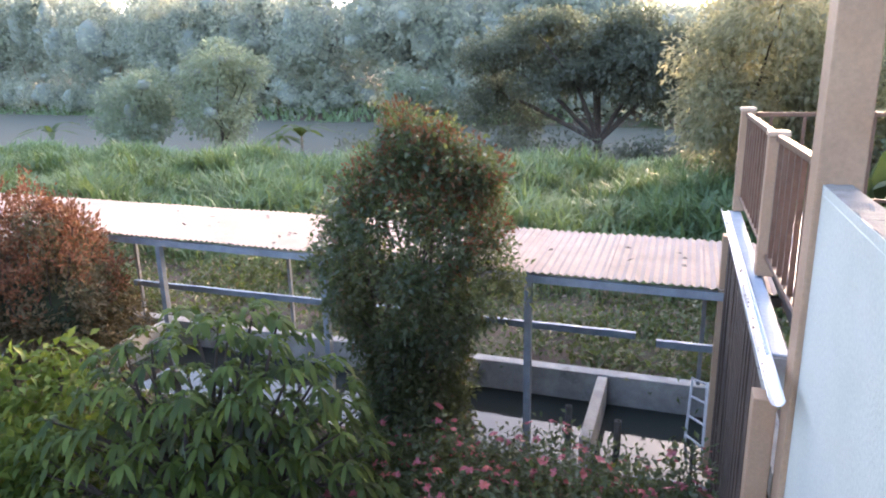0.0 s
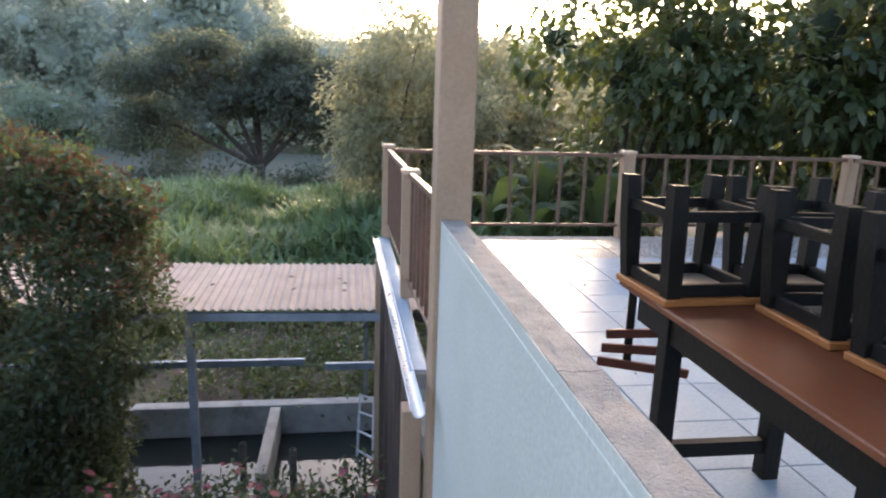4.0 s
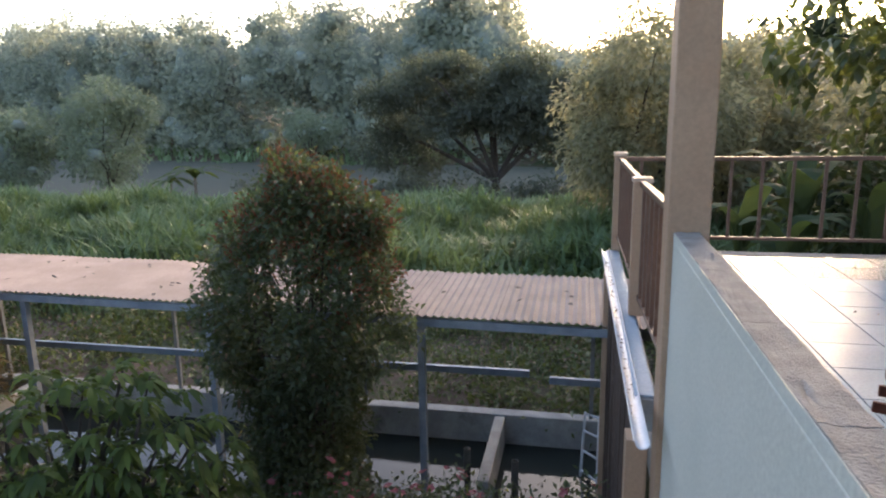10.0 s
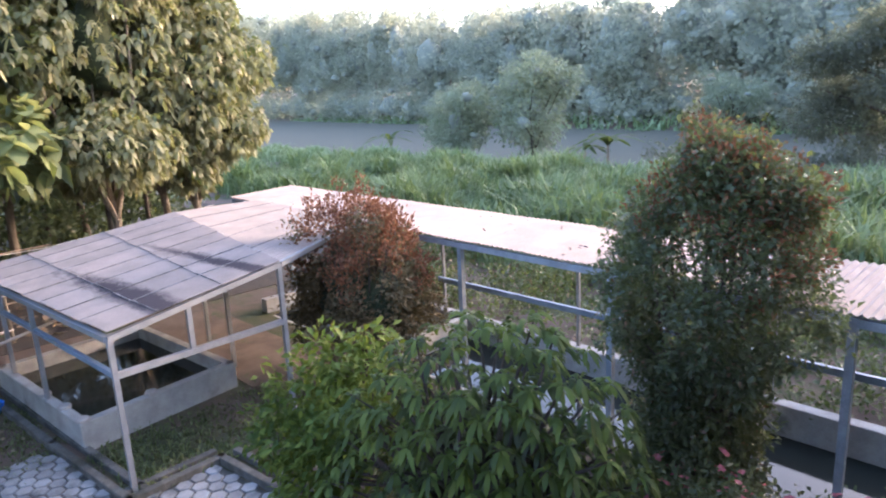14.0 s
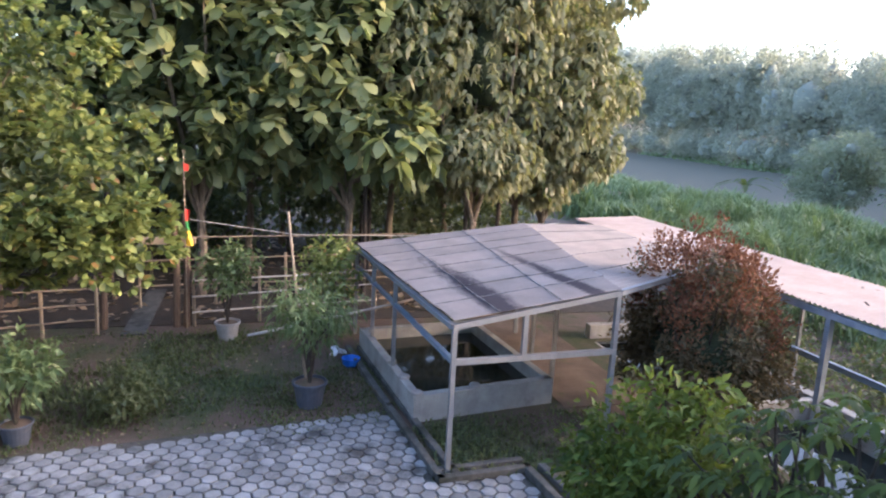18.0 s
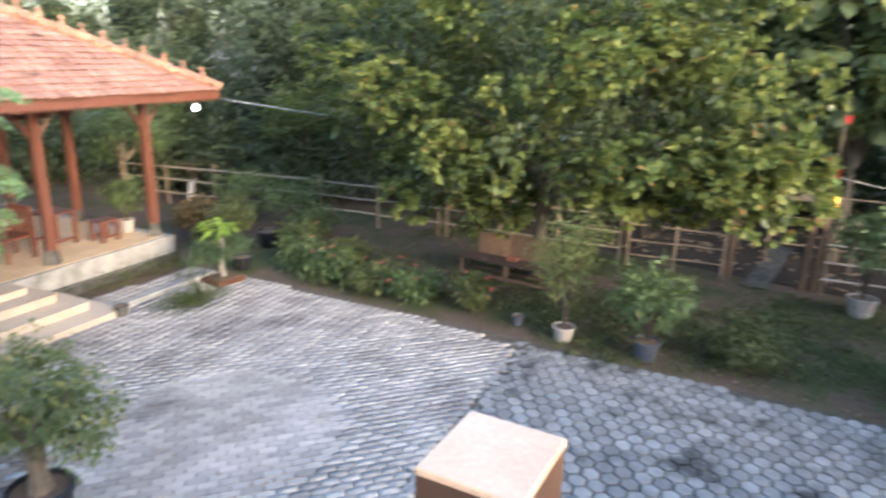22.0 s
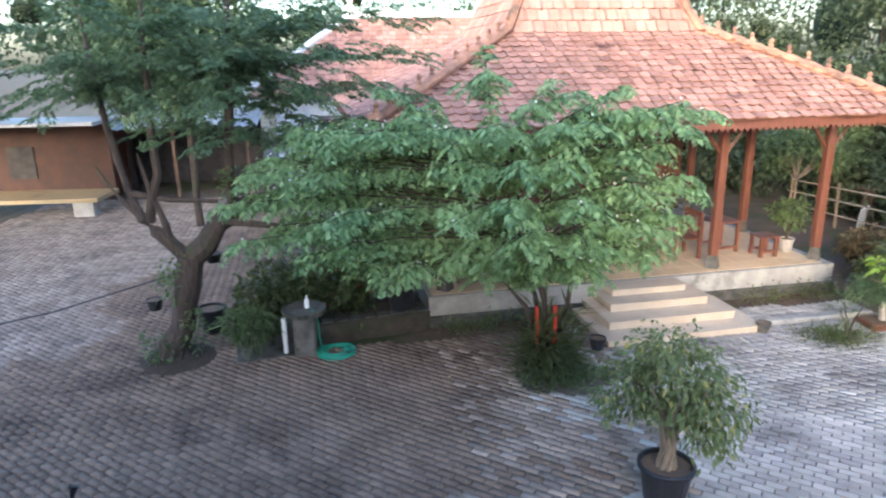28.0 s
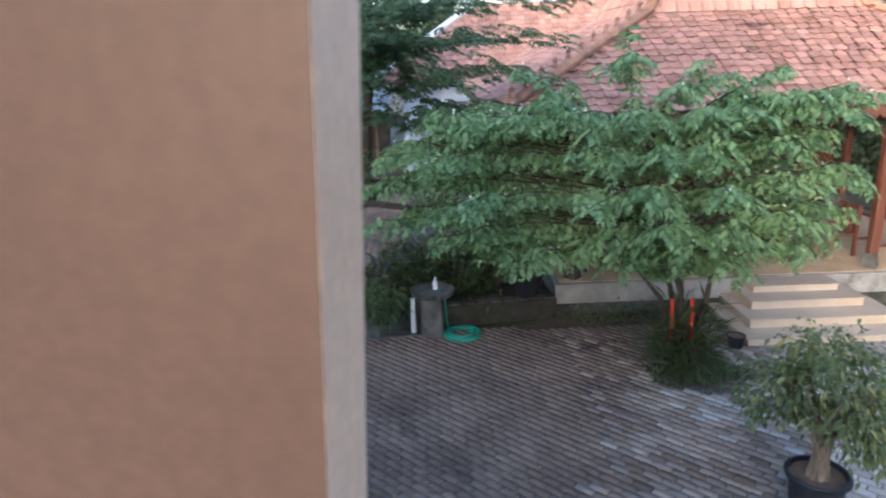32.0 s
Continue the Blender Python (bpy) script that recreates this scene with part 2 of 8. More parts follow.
def streaked(name, c1, c2, dark, bands, start):
    """Fibre-cement sheet with rows of black stain: bands are (distance from the front edge, half width)."""
    m = surf(name, c1, c2, 2.0, 0.85, 0.2, c3=(0.24, 0.22, 0.205), wear=0.58, wear_scale=1.6, piece=0.10)
    n, l = m.node_tree.nodes, m.node_tree.links
    b = n["Principled BSDF"]
    col = b.inputs["Base Color"].links[0].from_socket
    geo = n.new("ShaderNodeNewGeometry")
    dot = n.new("ShaderNodeVectorMath")
    dot.operation = "DOT_PRODUCT"
    dot.inputs[1].default_value = (-0.0625, 0.998, 0)
    l.new(geo.outputs["Position"], dot.inputs[0])
    f, raw = noise_fac(n, l, 3.0, 0.3, 0.7, detail=6.0, stretch=(1.0, 3.0, 1.0), rough=0.7)
    sx = n.new("ShaderNodeSeparateXYZ")
    l.new(geo.outputs["Position"], sx.inputs[0])
    for dist, half in bands:
        off = n.new("ShaderNodeMath")
        off.operation = "SUBTRACT"
        off.inputs[1].default_value = start + dist
        l.new(dot.outputs["Value"], off.inputs[0])
        ab = n.new("ShaderNodeMath")
        ab.operation = "ABSOLUTE"
        l.new(off.outputs[0], ab.inputs[0])
        mr = n.new("ShaderNodeMapRange")
        mr.inputs[1].default_value, mr.inputs[2].default_value = half * 1.6, 0.0
        l.new(ab.outputs[0], mr.inputs[0])
        gx_ = n.new("ShaderNodeMapRange")
        gx_.inputs[1].default_value, gx_.inputs[2].default_value = -12.0, -8.4
        gx_.inputs[3].default_value, gx_.inputs[4].default_value = 0.15, 1.1
        l.new(sx.outputs[0], gx_.inputs[0])
        mu = n.new("ShaderNodeMath")
        mu.operation = "MULTIPLY"
        l.new(mr.outputs[0], mu.inputs[0])
        l.new(gx_.outputs[0], mu.inputs[1])
        ad = n.new("ShaderNodeMath")
        ad.operation = "ADD"
        l.new(mu.outputs[0], ad.inputs[0])
        l.new(raw, ad.inputs[1])
        fin = n.new("ShaderNodeMapRange")
        fin.inputs[1].default_value, fin.inputs[2].default_value = 0.82, 1.25
        l.new(ad.outputs[0], fin.inputs[0])
        col = mixc(n, l, fin.outputs[0], col, dark)
    l.new(col, b.inputs["Base Color"])
    return m


M["canopy_sheet"] = streaked("stained_canopy_sheet", (0.195, 0.166, 0.148), (0.26, 0.22, 0.195), (0.028, 0.022, 0.026), ((0.70, 0.24), (1.95, 0.13)), 2.943)
# near-black for bars that paint the shadow along sheet overlaps
M["lap_shade"] = surf("lap_shadow_sheet", (0.05, 0.045, 0.05), (0.22, 0.21, 0.21), 9, 0.9, 0.3, piece=0.3)
M["steel"] = surf("grey_channel_steel", (0.24, 0.28, 0.32), (0.34, 0.38, 0.42), 6, 0.5, 0.1, metal=0.35, c3=(0.2, 0.17, 0.15), wear=0.66)
M["pale_steel"] = surf("pale_galvanised_steel", (0.223, 0.230, 0.238), (0.288, 0.295, 0.302), 6, 0.55, 0.1, metal=0.3, c3=(0.216, 0.202, 0.180), wear=0.64)
M["blue_steel"] = surf("blue_grey_channel", (0.17, 0.23, 0.30), (0.24, 0.31, 0.38), 6, 0.5, 0.1, metal=0.3, c3=(0.2, 0.2, 0.2), wear=0.64)
M["aluminium"] = surf("bare_aluminium", (0.62, 0.63, 0.64), (0.74, 0.74, 0.75), 9, 0.35, 0.1, metal=0.6)
M["pvc"] = surf("white_plastic_gutter", (0.74, 0.76, 0.78), (0.80, 0.81, 0.83), 5, 0.35, 0.05, c3=(0.55, 0.55, 0.52), wear=0.66)
M["debris"] = surf("leaf_litter", (0.10, 0.085, 0.07), (0.2, 0.17, 0.14), 30, 0.95, 0.6, piece=0.4)
M["lawn"] = surf("grassy_soil", (0.038, 0.055, 0.016), (0.060, 0.072, 0.023), 1.3, 0.95, 0.8, 40, c3=(0.125, 0.083, 0.058), wear=0.41, wear_scale=0.5)
M["litter_soil"] = surf("leaf_strewn_soil", (0.030, 0.022, 0.015), (0.056, 0.039, 0.026), 2, 0.95, 0.8, 25, c3=(0.095, 0.065, 0.042), wear=0.58, wear_scale=3)
M["soil"] = surf("brown_soil", (0.11, 0.075, 0.05), (0.19, 0.13, 0.09), 2, 0.95, 0.8, 40, c3=(0.07, 0.085, 0.03), wear=0.58)
M["hexstone"] = surf("hex_concrete_paver", (0.210, 0.210, 0.206), (0.302, 0.302, 0.294), 5, 0.8, 0.35, 80, c3=(0.067, 0.067, 0.063), wear=0.52, wear_scale=1.7, piece=0.24)
# three brick tones: dirt and the yard's shade share these colours
M["brick_pale"] = surf("pale_open_brick", (0.35, 0.32, 0.29), (0.48, 0.445, 0.405), 1.2, 0.8, 0.35, 80, c3=(0.19, 0.17, 0.155), wear=0.55, wear_scale=0.8, piece=0.22)
M["brick_mid"] = surf("half_shaded_brick", (0.25, 0.192, 0.150), (0.36, 0.285, 0.228), 1.2, 0.8, 0.35, 80, c3=(0.13, 0.108, 0.09), wear=0.54, wear_scale=0.8, piece=0.28)
M["brick"] = surf("shaded_concrete_brick", (0.165, 0.113, 0.080), (0.25, 0.178, 0.130), 1.2, 0.85, 0.35, 80, c3=(0.088, 0.058, 0.042), wear=0.53, wear_scale=0.7, piece=0.16)
M["joint"] = surf("dirty_joint", (0.055, 0.052, 0.043), (0.10, 0.092, 0.075), 8, 0.95, 0.5, c3=(0.05, 0.07, 0.02), wear=0.6)
M["brick_joint"] = surf("sandy_joint", (0.085, 0.070, 0.054), (0.135, 0.112, 0.088), 8, 0.95, 0.5, c3=(0.06, 0.06, 0.03), wear=0.6)
M["clay"] = surf("clay_roof_tile", (0.337, 0.177, 0.132), (0.419, 0.246, 0.191), 2.2, 0.85, 0.25, 50, c3=(0.155, 0.077, 0.064), wear=0.57, wear_scale=2.0, piece=0.22)
M["clay_ridge"] = surf("mossy_ridge_tile", (0.20, 0.12, 0.09), (0.42, 0.22, 0.14), 4, 0.9, 0.4, c3=(0.09, 0.08, 0.06), wear=0.54, piece=0.2)
M["cream_tile"] = surf("cream_floor_tile", (0.62, 0.45, 0.27), (0.70, 0.53, 0.34), 3, 0.35, 0.05, c3=(0.5, 0.38, 0.26), wear=0.62, piece=0.06)
M["cream_step"] = surf("cream_step_tile", (0.54, 0.44, 0.33), (0.62, 0.52, 0.40), 3, 0.4, 0.05, c3=(0.52, 0.42, 0.32), wear=0.6, piece=0.06)
M["white_paint"] = surf("white_lime_paint", (0.74, 0.76, 0.78), (0.80, 0.81, 0.82), 4, 0.7, 0.1, c3=(0.5, 0.5, 0.48), wear=0.62)
M["blue_wall"] = surf("pale_blue_wall", (0.40, 0.50, 0.66), (0.48, 0.58, 0.72), 3, 0.75, 0.1, c3=(0.32, 0.36, 0.42), wear=0.6)
M["red_brick"] = surf("red_brick_wall", (0.24, 0.09, 0.06), (0.34, 0.14, 0.09), 6, 0.85, 0.4, piece=0.2)
M["tin"] = surf("grey_tin_roof", (0.42, 0.43, 0.44), (0.54, 0.55, 0.56), 3, 0.5, 0.1, metal=0.3, c3=(0.3, 0.26, 0.24), wear=0.6)
M["black_plastic"] = surf("black_plastic", (0.012, 0.013, 0.016), (0.024, 0.025, 0.03), 9, 0.42, 0.1)
M["grey_plastic"] = surf("blue_grey_plastic", (0.055, 0.065, 0.085), (0.085, 0.095, 0.12), 9, 0.5, 0.1, c3=(0.2, 0.18, 0.16), wear=0.64)
M["pot_white"] = surf("pale_plaster_pot", (0.31, 0.285, 0.26), (0.40, 0.37, 0.34), 9, 0.8, 0.2, c3=(0.20, 0.18, 0.155), wear=0.58)
M["blue_plastic"] = surf("blue_plastic", (0.02, 0.16, 0.62), (0.03, 0.20, 0.70), 9, 0.4, 0.05)
M["hose"] = surf("green_hose_rubber", (0.02, 0.26, 0.17), (0.03, 0.34, 0.23), 20, 0.45, 0.05)
M["bark"] = surf("rough_bark", (0.042, 0.032, 0.027), (0.085, 0.064, 0.050), 7, 0.95, 0.9, 40, stretch=(3, 3, 0.7), c3=(0.05, 0.06, 0.03), wear=0.56)
M["pale_bark"] = surf("pale_bark", (0.16, 0.125, 0.09), (0.27, 0.22, 0.165), 7, 0.95, 0.7, 40, stretch=(3, 3, 0.7), c3=(0.08, 0.07, 0.05), wear=0.56)
M["red_paint"] = surf("red_cloth", (0.55, 0.035, 0.02), (0.62, 0.06, 0.03), 8, 0.7, 0.1)
M["yellow_cloth"] = surf("yellow_cloth", (0.75, 0.45, 0.02), (0.8, 0.52, 0.05), 8, 0.7, 0.1)
M["green_cloth"] = surf("green_cloth", (0.05, 0.35, 0.08), (0.08, 0.4, 0.1), 8, 0.7, 0.1)
M["fridge"] = surf("painted_sheet_wall", (0.045, 0.020, 0.013), (0.075, 0.032, 0.021), 3, 0.7, 0.2)
# near-black that stands in for the shade inside sheds and a window
M["shade_wall"] = surf("shaded_shed_wall", (0.03, 0.03, 0.035), (0.07, 0.065, 0.06), 3, 0.85, 0.2)
# foliage
M["lf_photinia"] = leafy("photinia_leaf", (0.020, 0.040, 0.019), (0.043, 0.072, 0.030), (0.095, 0.123, 0.047), rough=0.45, glow=(0.168, 0.073, 0.034), amount=0.04)
M["lf_rust"] = leafy("rusty_shrub_leaf", (0.041, 0.048, 0.014), (0.098, 0.070, 0.020), (0.156, 0.098, 0.028), rough=0.7, sap=0.05, thin=0.25)
M["lf_photinia_red"] = leafy("photinia_red_leaf", (0.117, 0.035, 0.016), (0.179, 0.061, 0.023), (0.234, 0.105, 0.043), rough=0.8, sap=0.0, thin=0.2, vivid=0.95)
M["lf_mango"] = leafy("mango_leaf", (0.012, 0.026, 0.007), (0.030, 0.057, 0.011), (0.113, 0.155, 0.025), rough=0.62, patch=2.2, vivid=1.0)
M["lf_teak"] = leafy("broad_teak_leaf", (0.085, 0.140, 0.050), (0.165, 0.215, 0.075), (0.36, 0.36, 0.14), thin=0.45, sap=0.25, patch=0.5, rough=0.6, vivid=0.9)
# sun flare and haze are put into this paler, yellower teak colour
M["lf_teak_sunlit"] = leafy("sunlit_teak_leaf", (0.12, 0.14, 0.060), (0.18, 0.19, 0.080), (0.30, 0.27, 0.115), thin=0.4, patch=1.2)
M["lf_round"] = leafy("cashew_leaf", (0.058, 0.108, 0.028), (0.112, 0.168, 0.040), (0.25, 0.275, 0.062), glow=(0.30, 0.17, 0.05), amount=0.03, sap=0.25, thin=0.4, vivid=0.9)
M["lf_feather"] = leafy("feathery_leaflet", (0.072, 0.165, 0.065), (0.138, 0.265, 0.105), (0.25, 0.40, 0.165), thin=0.4, sap=0.15, vivid=0.9)
M["lf_citrus"] = leafy("citrus_leaf", (0.028, 0.062, 0.009), (0.062, 0.109, 0.016), (0.148, 0.187, 0.027), rough=0.6, sap=0.3, vivid=1.0)
M["lf_yard"] = leafy("old_tree_leaflet", (0.026, 0.070, 0.026), (0.050, 0.115, 0.040), (0.10, 0.18, 0.065), thin=0.3, sap=0.2, rough=0.6)
M["lf_fig"] = leafy("fig_leaf", (0.040, 0.085, 0.020), (0.075, 0.130, 0.030), (0.16, 0.21, 0.050), glow=(0.34, 0.30, 0.05), amount=0.08)
M["lf_thicket"] = leafy("thicket_leaf", (0.050, 0.082, 0.045), (0.078, 0.118, 0.060), (0.125, 0.165, 0.082), rough=0.9, patch=0.4, sap=0.2, vivid=0.85)
M["lf_lime"] = leafy("lime_leaf", (0.13, 0.24, 0.03), (0.22, 0.36, 0.045), (0.34, 0.48, 0.08), rough=0.5, vivid=1.0)
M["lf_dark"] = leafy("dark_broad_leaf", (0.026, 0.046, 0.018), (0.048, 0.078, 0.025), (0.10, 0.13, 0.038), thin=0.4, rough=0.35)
# dark filler colour that stands in for the shade inside crowns
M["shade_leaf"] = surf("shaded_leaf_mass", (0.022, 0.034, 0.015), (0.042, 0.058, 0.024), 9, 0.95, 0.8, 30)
# glow from the sun behind and haze are painted into this pale gold
M["lf_gold"] = leafy("painted_backlit_leaf", (0.20, 0.20, 0.11), (0.28, 0.265, 0.145), (0.40, 0.35, 0.19), thin=0.65, sap=0.15)
# distant haze is painted into the next three colours as extra paleness
M["lf_far"] = leafy("hazed_wood_leaf", (0.275, 0.314, 0.237), (0.319, 0.358, 0.270), (0.374, 0.407, 0.308), rough=0.95, patch=0.12, thin=0.6, sap=0.1)
M["far_shade"] = surf("hazed_wood_shade", (0.213, 0.244, 0.206), (0.269, 0.300, 0.250), 0.6, 0.95, 0.9, 3)
M["lf_far_pale"] = leafy("hazed_riverside_leaf", (0.19, 0.24, 0.16), (0.23, 0.28, 0.18), (0.28, 0.33, 0.21), rough=0.8, patch=0.4, thin=0.5, sap=0.2)
M["lf_rain"] = leafy("rain_tree_leaf", (0.077, 0.090, 0.069), (0.104, 0.117, 0.086), (0.140, 0.153, 0.108), rough=0.8, patch=0.3, thin=0.5, sap=0.15)
M["lf_grass"] = leafy("tall_grass_blade", (0.036, 0.092, 0.028), (0.070, 0.150, 0.044), (0.16, 0.26, 0.085), rough=0.5, patch=0.5)
# far grass is paled to carry the haze in its colour
M["lf_grass_far"] = leafy("hazed_grass_blade", (0.11, 0.20, 0.085), (0.15, 0.25, 0.105), (0.21, 0.31, 0.14), rough=0.7, patch=0.25)
M["lf_weed"] = leafy("weed_leaf", (0.035, 0.065, 0.014), (0.065, 0.105, 0.022), (0.15, 0.16, 0.045), patch=0.5)
M["lf_shrub"] = leafy("garden_shrub_leaf", (0.042, 0.085, 0.028), (0.080, 0.140, 0.042), (0.15, 0.215, 0.065), sap=0.2, vivid=0.85)
M["lf_banana"] = leafy("banana_leaf", (0.030, 0.060, 0.018), (0.050, 0.085, 0.024), (0.08, 0.115, 0.035), rough=0.75, thin=0.4)
M["lf_dry"] = leafy("dry_fallen_leaf", (0.13, 0.075, 0.035), (0.22, 0.13, 0.06), (0.34, 0.22, 0.10), thin=0.1)
M["petal"] = leafy("pink_petal", (0.34, 0.014, 0.030), (0.44, 0.025, 0.05), (0.50, 0.05, 0.05), thin=0.25, sap=0.0)
M["petal_red"] = leafy("red_petal", (0.42, 0.015, 0.012), (0.5, 0.025, 0.015), (0.58, 0.06, 0.02), thin=0.25, sap=0.0)
M["white_flower"] = leafy("white_blossom", (0.5, 0.5, 0.44), (0.6, 0.6, 0.55), (0.7, 0.7, 0.66), thin=0.2)


def water_mat(name, tint, rough, ripple, scale):
    m, n, l, b = nodes_of(name)
    b.inputs["Base Color"].default_value = rgb(tint)
    b.inputs["Roughness"].default_value = rough
    b.inputs["IOR"].default_value = 1.33
    b.inputs["Specular IOR Level"].default_value = 0.5
    f, raw = noise_fac(n, l, scale, 0.3, 0.7, stretch=(1, 2.5, 1))
    bp = n.new("ShaderNodeBump")
    bp.inputs["Strength"].default_value = ripple
    bp.inputs["Distance"].default_value = 0.05
    l.new(raw, bp.inputs["Height"])
    l.new(bp.outputs[0], b.inputs["Normal"])
    return m


M["river"] = water_mat("river_water", (0.125, 0.122, 0.092), 0.85, 1.0, 0.5)
M["river"].node_tree.nodes["Principled BSDF"].inputs["Specular IOR Level"].default_value = 0.10
M["pool_water"] = water_mat("pool_water", (0.03, 0.035, 0.03), 0.04, 0.03, 2.0)
m, n, l, b = nodes_of("lamp_glow")
b.inputs["Emission Color"].default_value = (1.0, 0.96, 0.88, 1)
b.inputs["Emission Strength"].default_value = 14.0
M["bulb"] = m


# ---- building helpers ----
YARD = Matrix.Translation((-0.2, -0.5, 0))   # the yard side: pond, pavilion, grove, paving
GARDEN = Matrix()                            # terrace, pool and river side
SITE = GARDEN


def link(name, me, mat, parent=None, label=""):
    if mat is not None:
        me.materials.append(M[mat] if isinstance(mat, str) else mat)
    ob = new(name, me)
    if parent is not None:
        ob.parent = parent
    else:
        ob.matrix_world = SITE.copy()
    if label:
        ob["label"] = label
    return ob


def part(name, bm, mat, parent=None, label="", smooth=False):
    me = bpy.data.meshes.new(name)
    bm.to_mesh(me)
    bm.free()
    if smooth:
        me.shade_smooth()
    return link(name, me, mat, parent, label)


def thing(name, label, category, at=(0, 0, 0), rz=0.0, group="", kind=""):
    ob = new(name)
    ob.matrix_world = SITE @ pose(at[0], at[1], at[2], 0, 0, rz)
    return tagged(ob, label, category, group, kind)


def add_box(bm, x0, x1, y0, y1, z0, z1, m=None, bevel=0.0):
    """A box, if need be turned by m, with its edges eased."""
    vs = [Vector((x, y, z)) for x in (x0, x1) for y in (y0, y1) for z in (z0, z1)]
    if bevel:
        b2 = bmesh.new()
        add_box(b2, x0, x1, y0, y1, z0, z1)
        bmesh.ops.bevel(b2, geom=b2.edges[:], offset=bevel, segments=1, affect="EDGES")
        mapping = {}
        for v in b2.verts:
            mapping[v] = bm.verts.new(m @ v.co if m else v.co)
        for f in b2.faces:
            bm.faces.new([mapping[v] for v in f.verts])
        b2.free()
        return
    bv = [bm.verts.new(m @ v if m else v) for v in vs]
    for f in ((0, 1, 3, 2), (4, 6, 7, 5), (0, 4, 5, 1), (2, 3, 7, 6), (0, 2, 6, 4), (1, 5, 7, 3)):
        bm.faces.new([bv[i] for i in f])


def box(*a, **k):
    bm = bmesh.new()
    add_box(bm, *a, **k)
    return bm


def add_tube(bm, pts, radii, sides=8, caps=True):
    """A round tapered tube along points."""
    pts = [Vector(p) for p in pts]
    if isinstance(radii, (int, float)):
        radii = [radii] * len(pts)
    rings = []
    ref = Vector((0.31, 0.17, 0.93))
    for i, p in enumerate(pts):
        d = (pts[min(i + 1, len(pts) - 1)] - pts[max(i - 1, 0)]).normalized()
        a = d.cross(ref if abs(d.dot(ref)) < 0.95 else Vector((1, 0, 0))).normalized()
        c = d.cross(a)
        rings.append([bm.verts.new(p + (a * math.cos(k * math.tau / sides) + c * math.sin(k * math.tau / sides)) * radii[i]) for k in range(sides)])
    for r0, r1 in zip(rings, rings[1:]):
        for k in range(sides):
            bm.faces.new((r0[k], r0[(k + 1) % sides], r1[(k + 1) % sides], r1[k]))
    if caps:
        bm.faces.new(rings[0][::-1])
        bm.faces.new(rings[-1])


def tube(pts, radii, sides=8, caps=True):
    bm = bmesh.new()
    add_tube(bm, pts, radii, sides, caps)
    return bm


def add_lathe(bm, prof, n=20, at=(0, 0, 0)):
    """A turned shape from (radius, height) pairs."""
    rings = []
    for r, z in prof:
        rings.append([bm.verts.new((at[0] + r * math.cos(k * math.tau / n), at[1] + r * math.sin(k * math.tau / n), at[2] + z)) for k in range(n)])
    for r0, r1 in zip(rings, rings[1:]):
        for k in range(n):
            bm.faces.new((r0[k], r0[(k + 1) % n], r1[(k + 1) % n], r1[k]))
    bm.faces.new(rings[0][::-1])
    bm.faces.new(rings[-1])


def lathe(prof, n=20, at=(0, 0, 0)):
    bm = bmesh.new()
    add_lathe(bm, prof, n, at)
    return bm


def from_arrays(name, verts, faces, mat, parent=None, label=""):
    """A mesh from an array of vertices and one array of equal-sided faces."""
    verts, faces = np.asarray(verts, np.float32), np.asarray(faces, np.int32)
    me = bpy.data.meshes.new(name)
    me.vertices.add(len(verts))
    me.vertices.foreach_set("co", verts.ravel())
    k = faces.shape[1]
    me.loops.add(faces.size)
    me.loops.foreach_set("vertex_index", faces.ravel())
    me.polygons.add(len(faces))
    me.polygons.foreach_set("loop_start", np.arange(len(faces), dtype=np.int32) * k)
    me.update(calc_edges=True)
    return link(name, me, mat, parent, label)


rng = np.random.default_rng(7)


def unit(a):
    return a / np.maximum(np.linalg.norm(a, axis=1, keepdims=True), 1e-6)


def leaf_arrays(P, D, L, W, fold=0.25, droop=0.15, up=None, waist=0.45):
    """Folded leaves: 5 vertices and two quads each. P base, D direction, L length, W width."""
    n = len(P)
    D = unit(D)
    U = np.tile([0.0, 0.0, 1.0], (n, 1)) if up is None else up
    U = U + rng.normal(0, 0.45, (n, 3))
    S = unit(np.cross(D, U))
    N = unit(np.cross(S, D))
    L = (L * rng.uniform(0.7, 1.2, n))[:, None]
    W = (W * rng.uniform(0.75, 1.2, n))[:, None]
    mid = P + D * L * waist
    tip = P + D * L - np.array([0, 0, 1.0]) * L * droop
    V = np.stack([P, mid + S * W / 2 + N * W * fold, tip, mid - S * W / 2 + N * W * fold, mid], 1).reshape(-1, 3)
    i = np.arange(n)[:, None] * 5
    F = np.concatenate([i + np.array([[0, 1, 2, 4]]), i + np.array([[0, 4, 2, 3]])], 0)
    return V, F


def crown_points(blobs, clusters, shell=0.72):
    """Places near the skin of a heap of ellipsoids, with the way out from each."""
    B = np.array(blobs, float)
    w = (B[:, 3] * B[:, 4] + B[:, 4] * B[:, 5] + B[:, 3] * B[:, 5])
    which = rng.choice(len(B), clusters, p=w / w.sum())
    d = unit(rng.normal(0, 1, (clusters, 3)))
    r = rng.uniform(shell, 1.06, clusters)[:, None]
    P = B[which, :3] + d * B[which, 3:6] * r
    out = unit(d / B[which, 3:6])
    return P, out


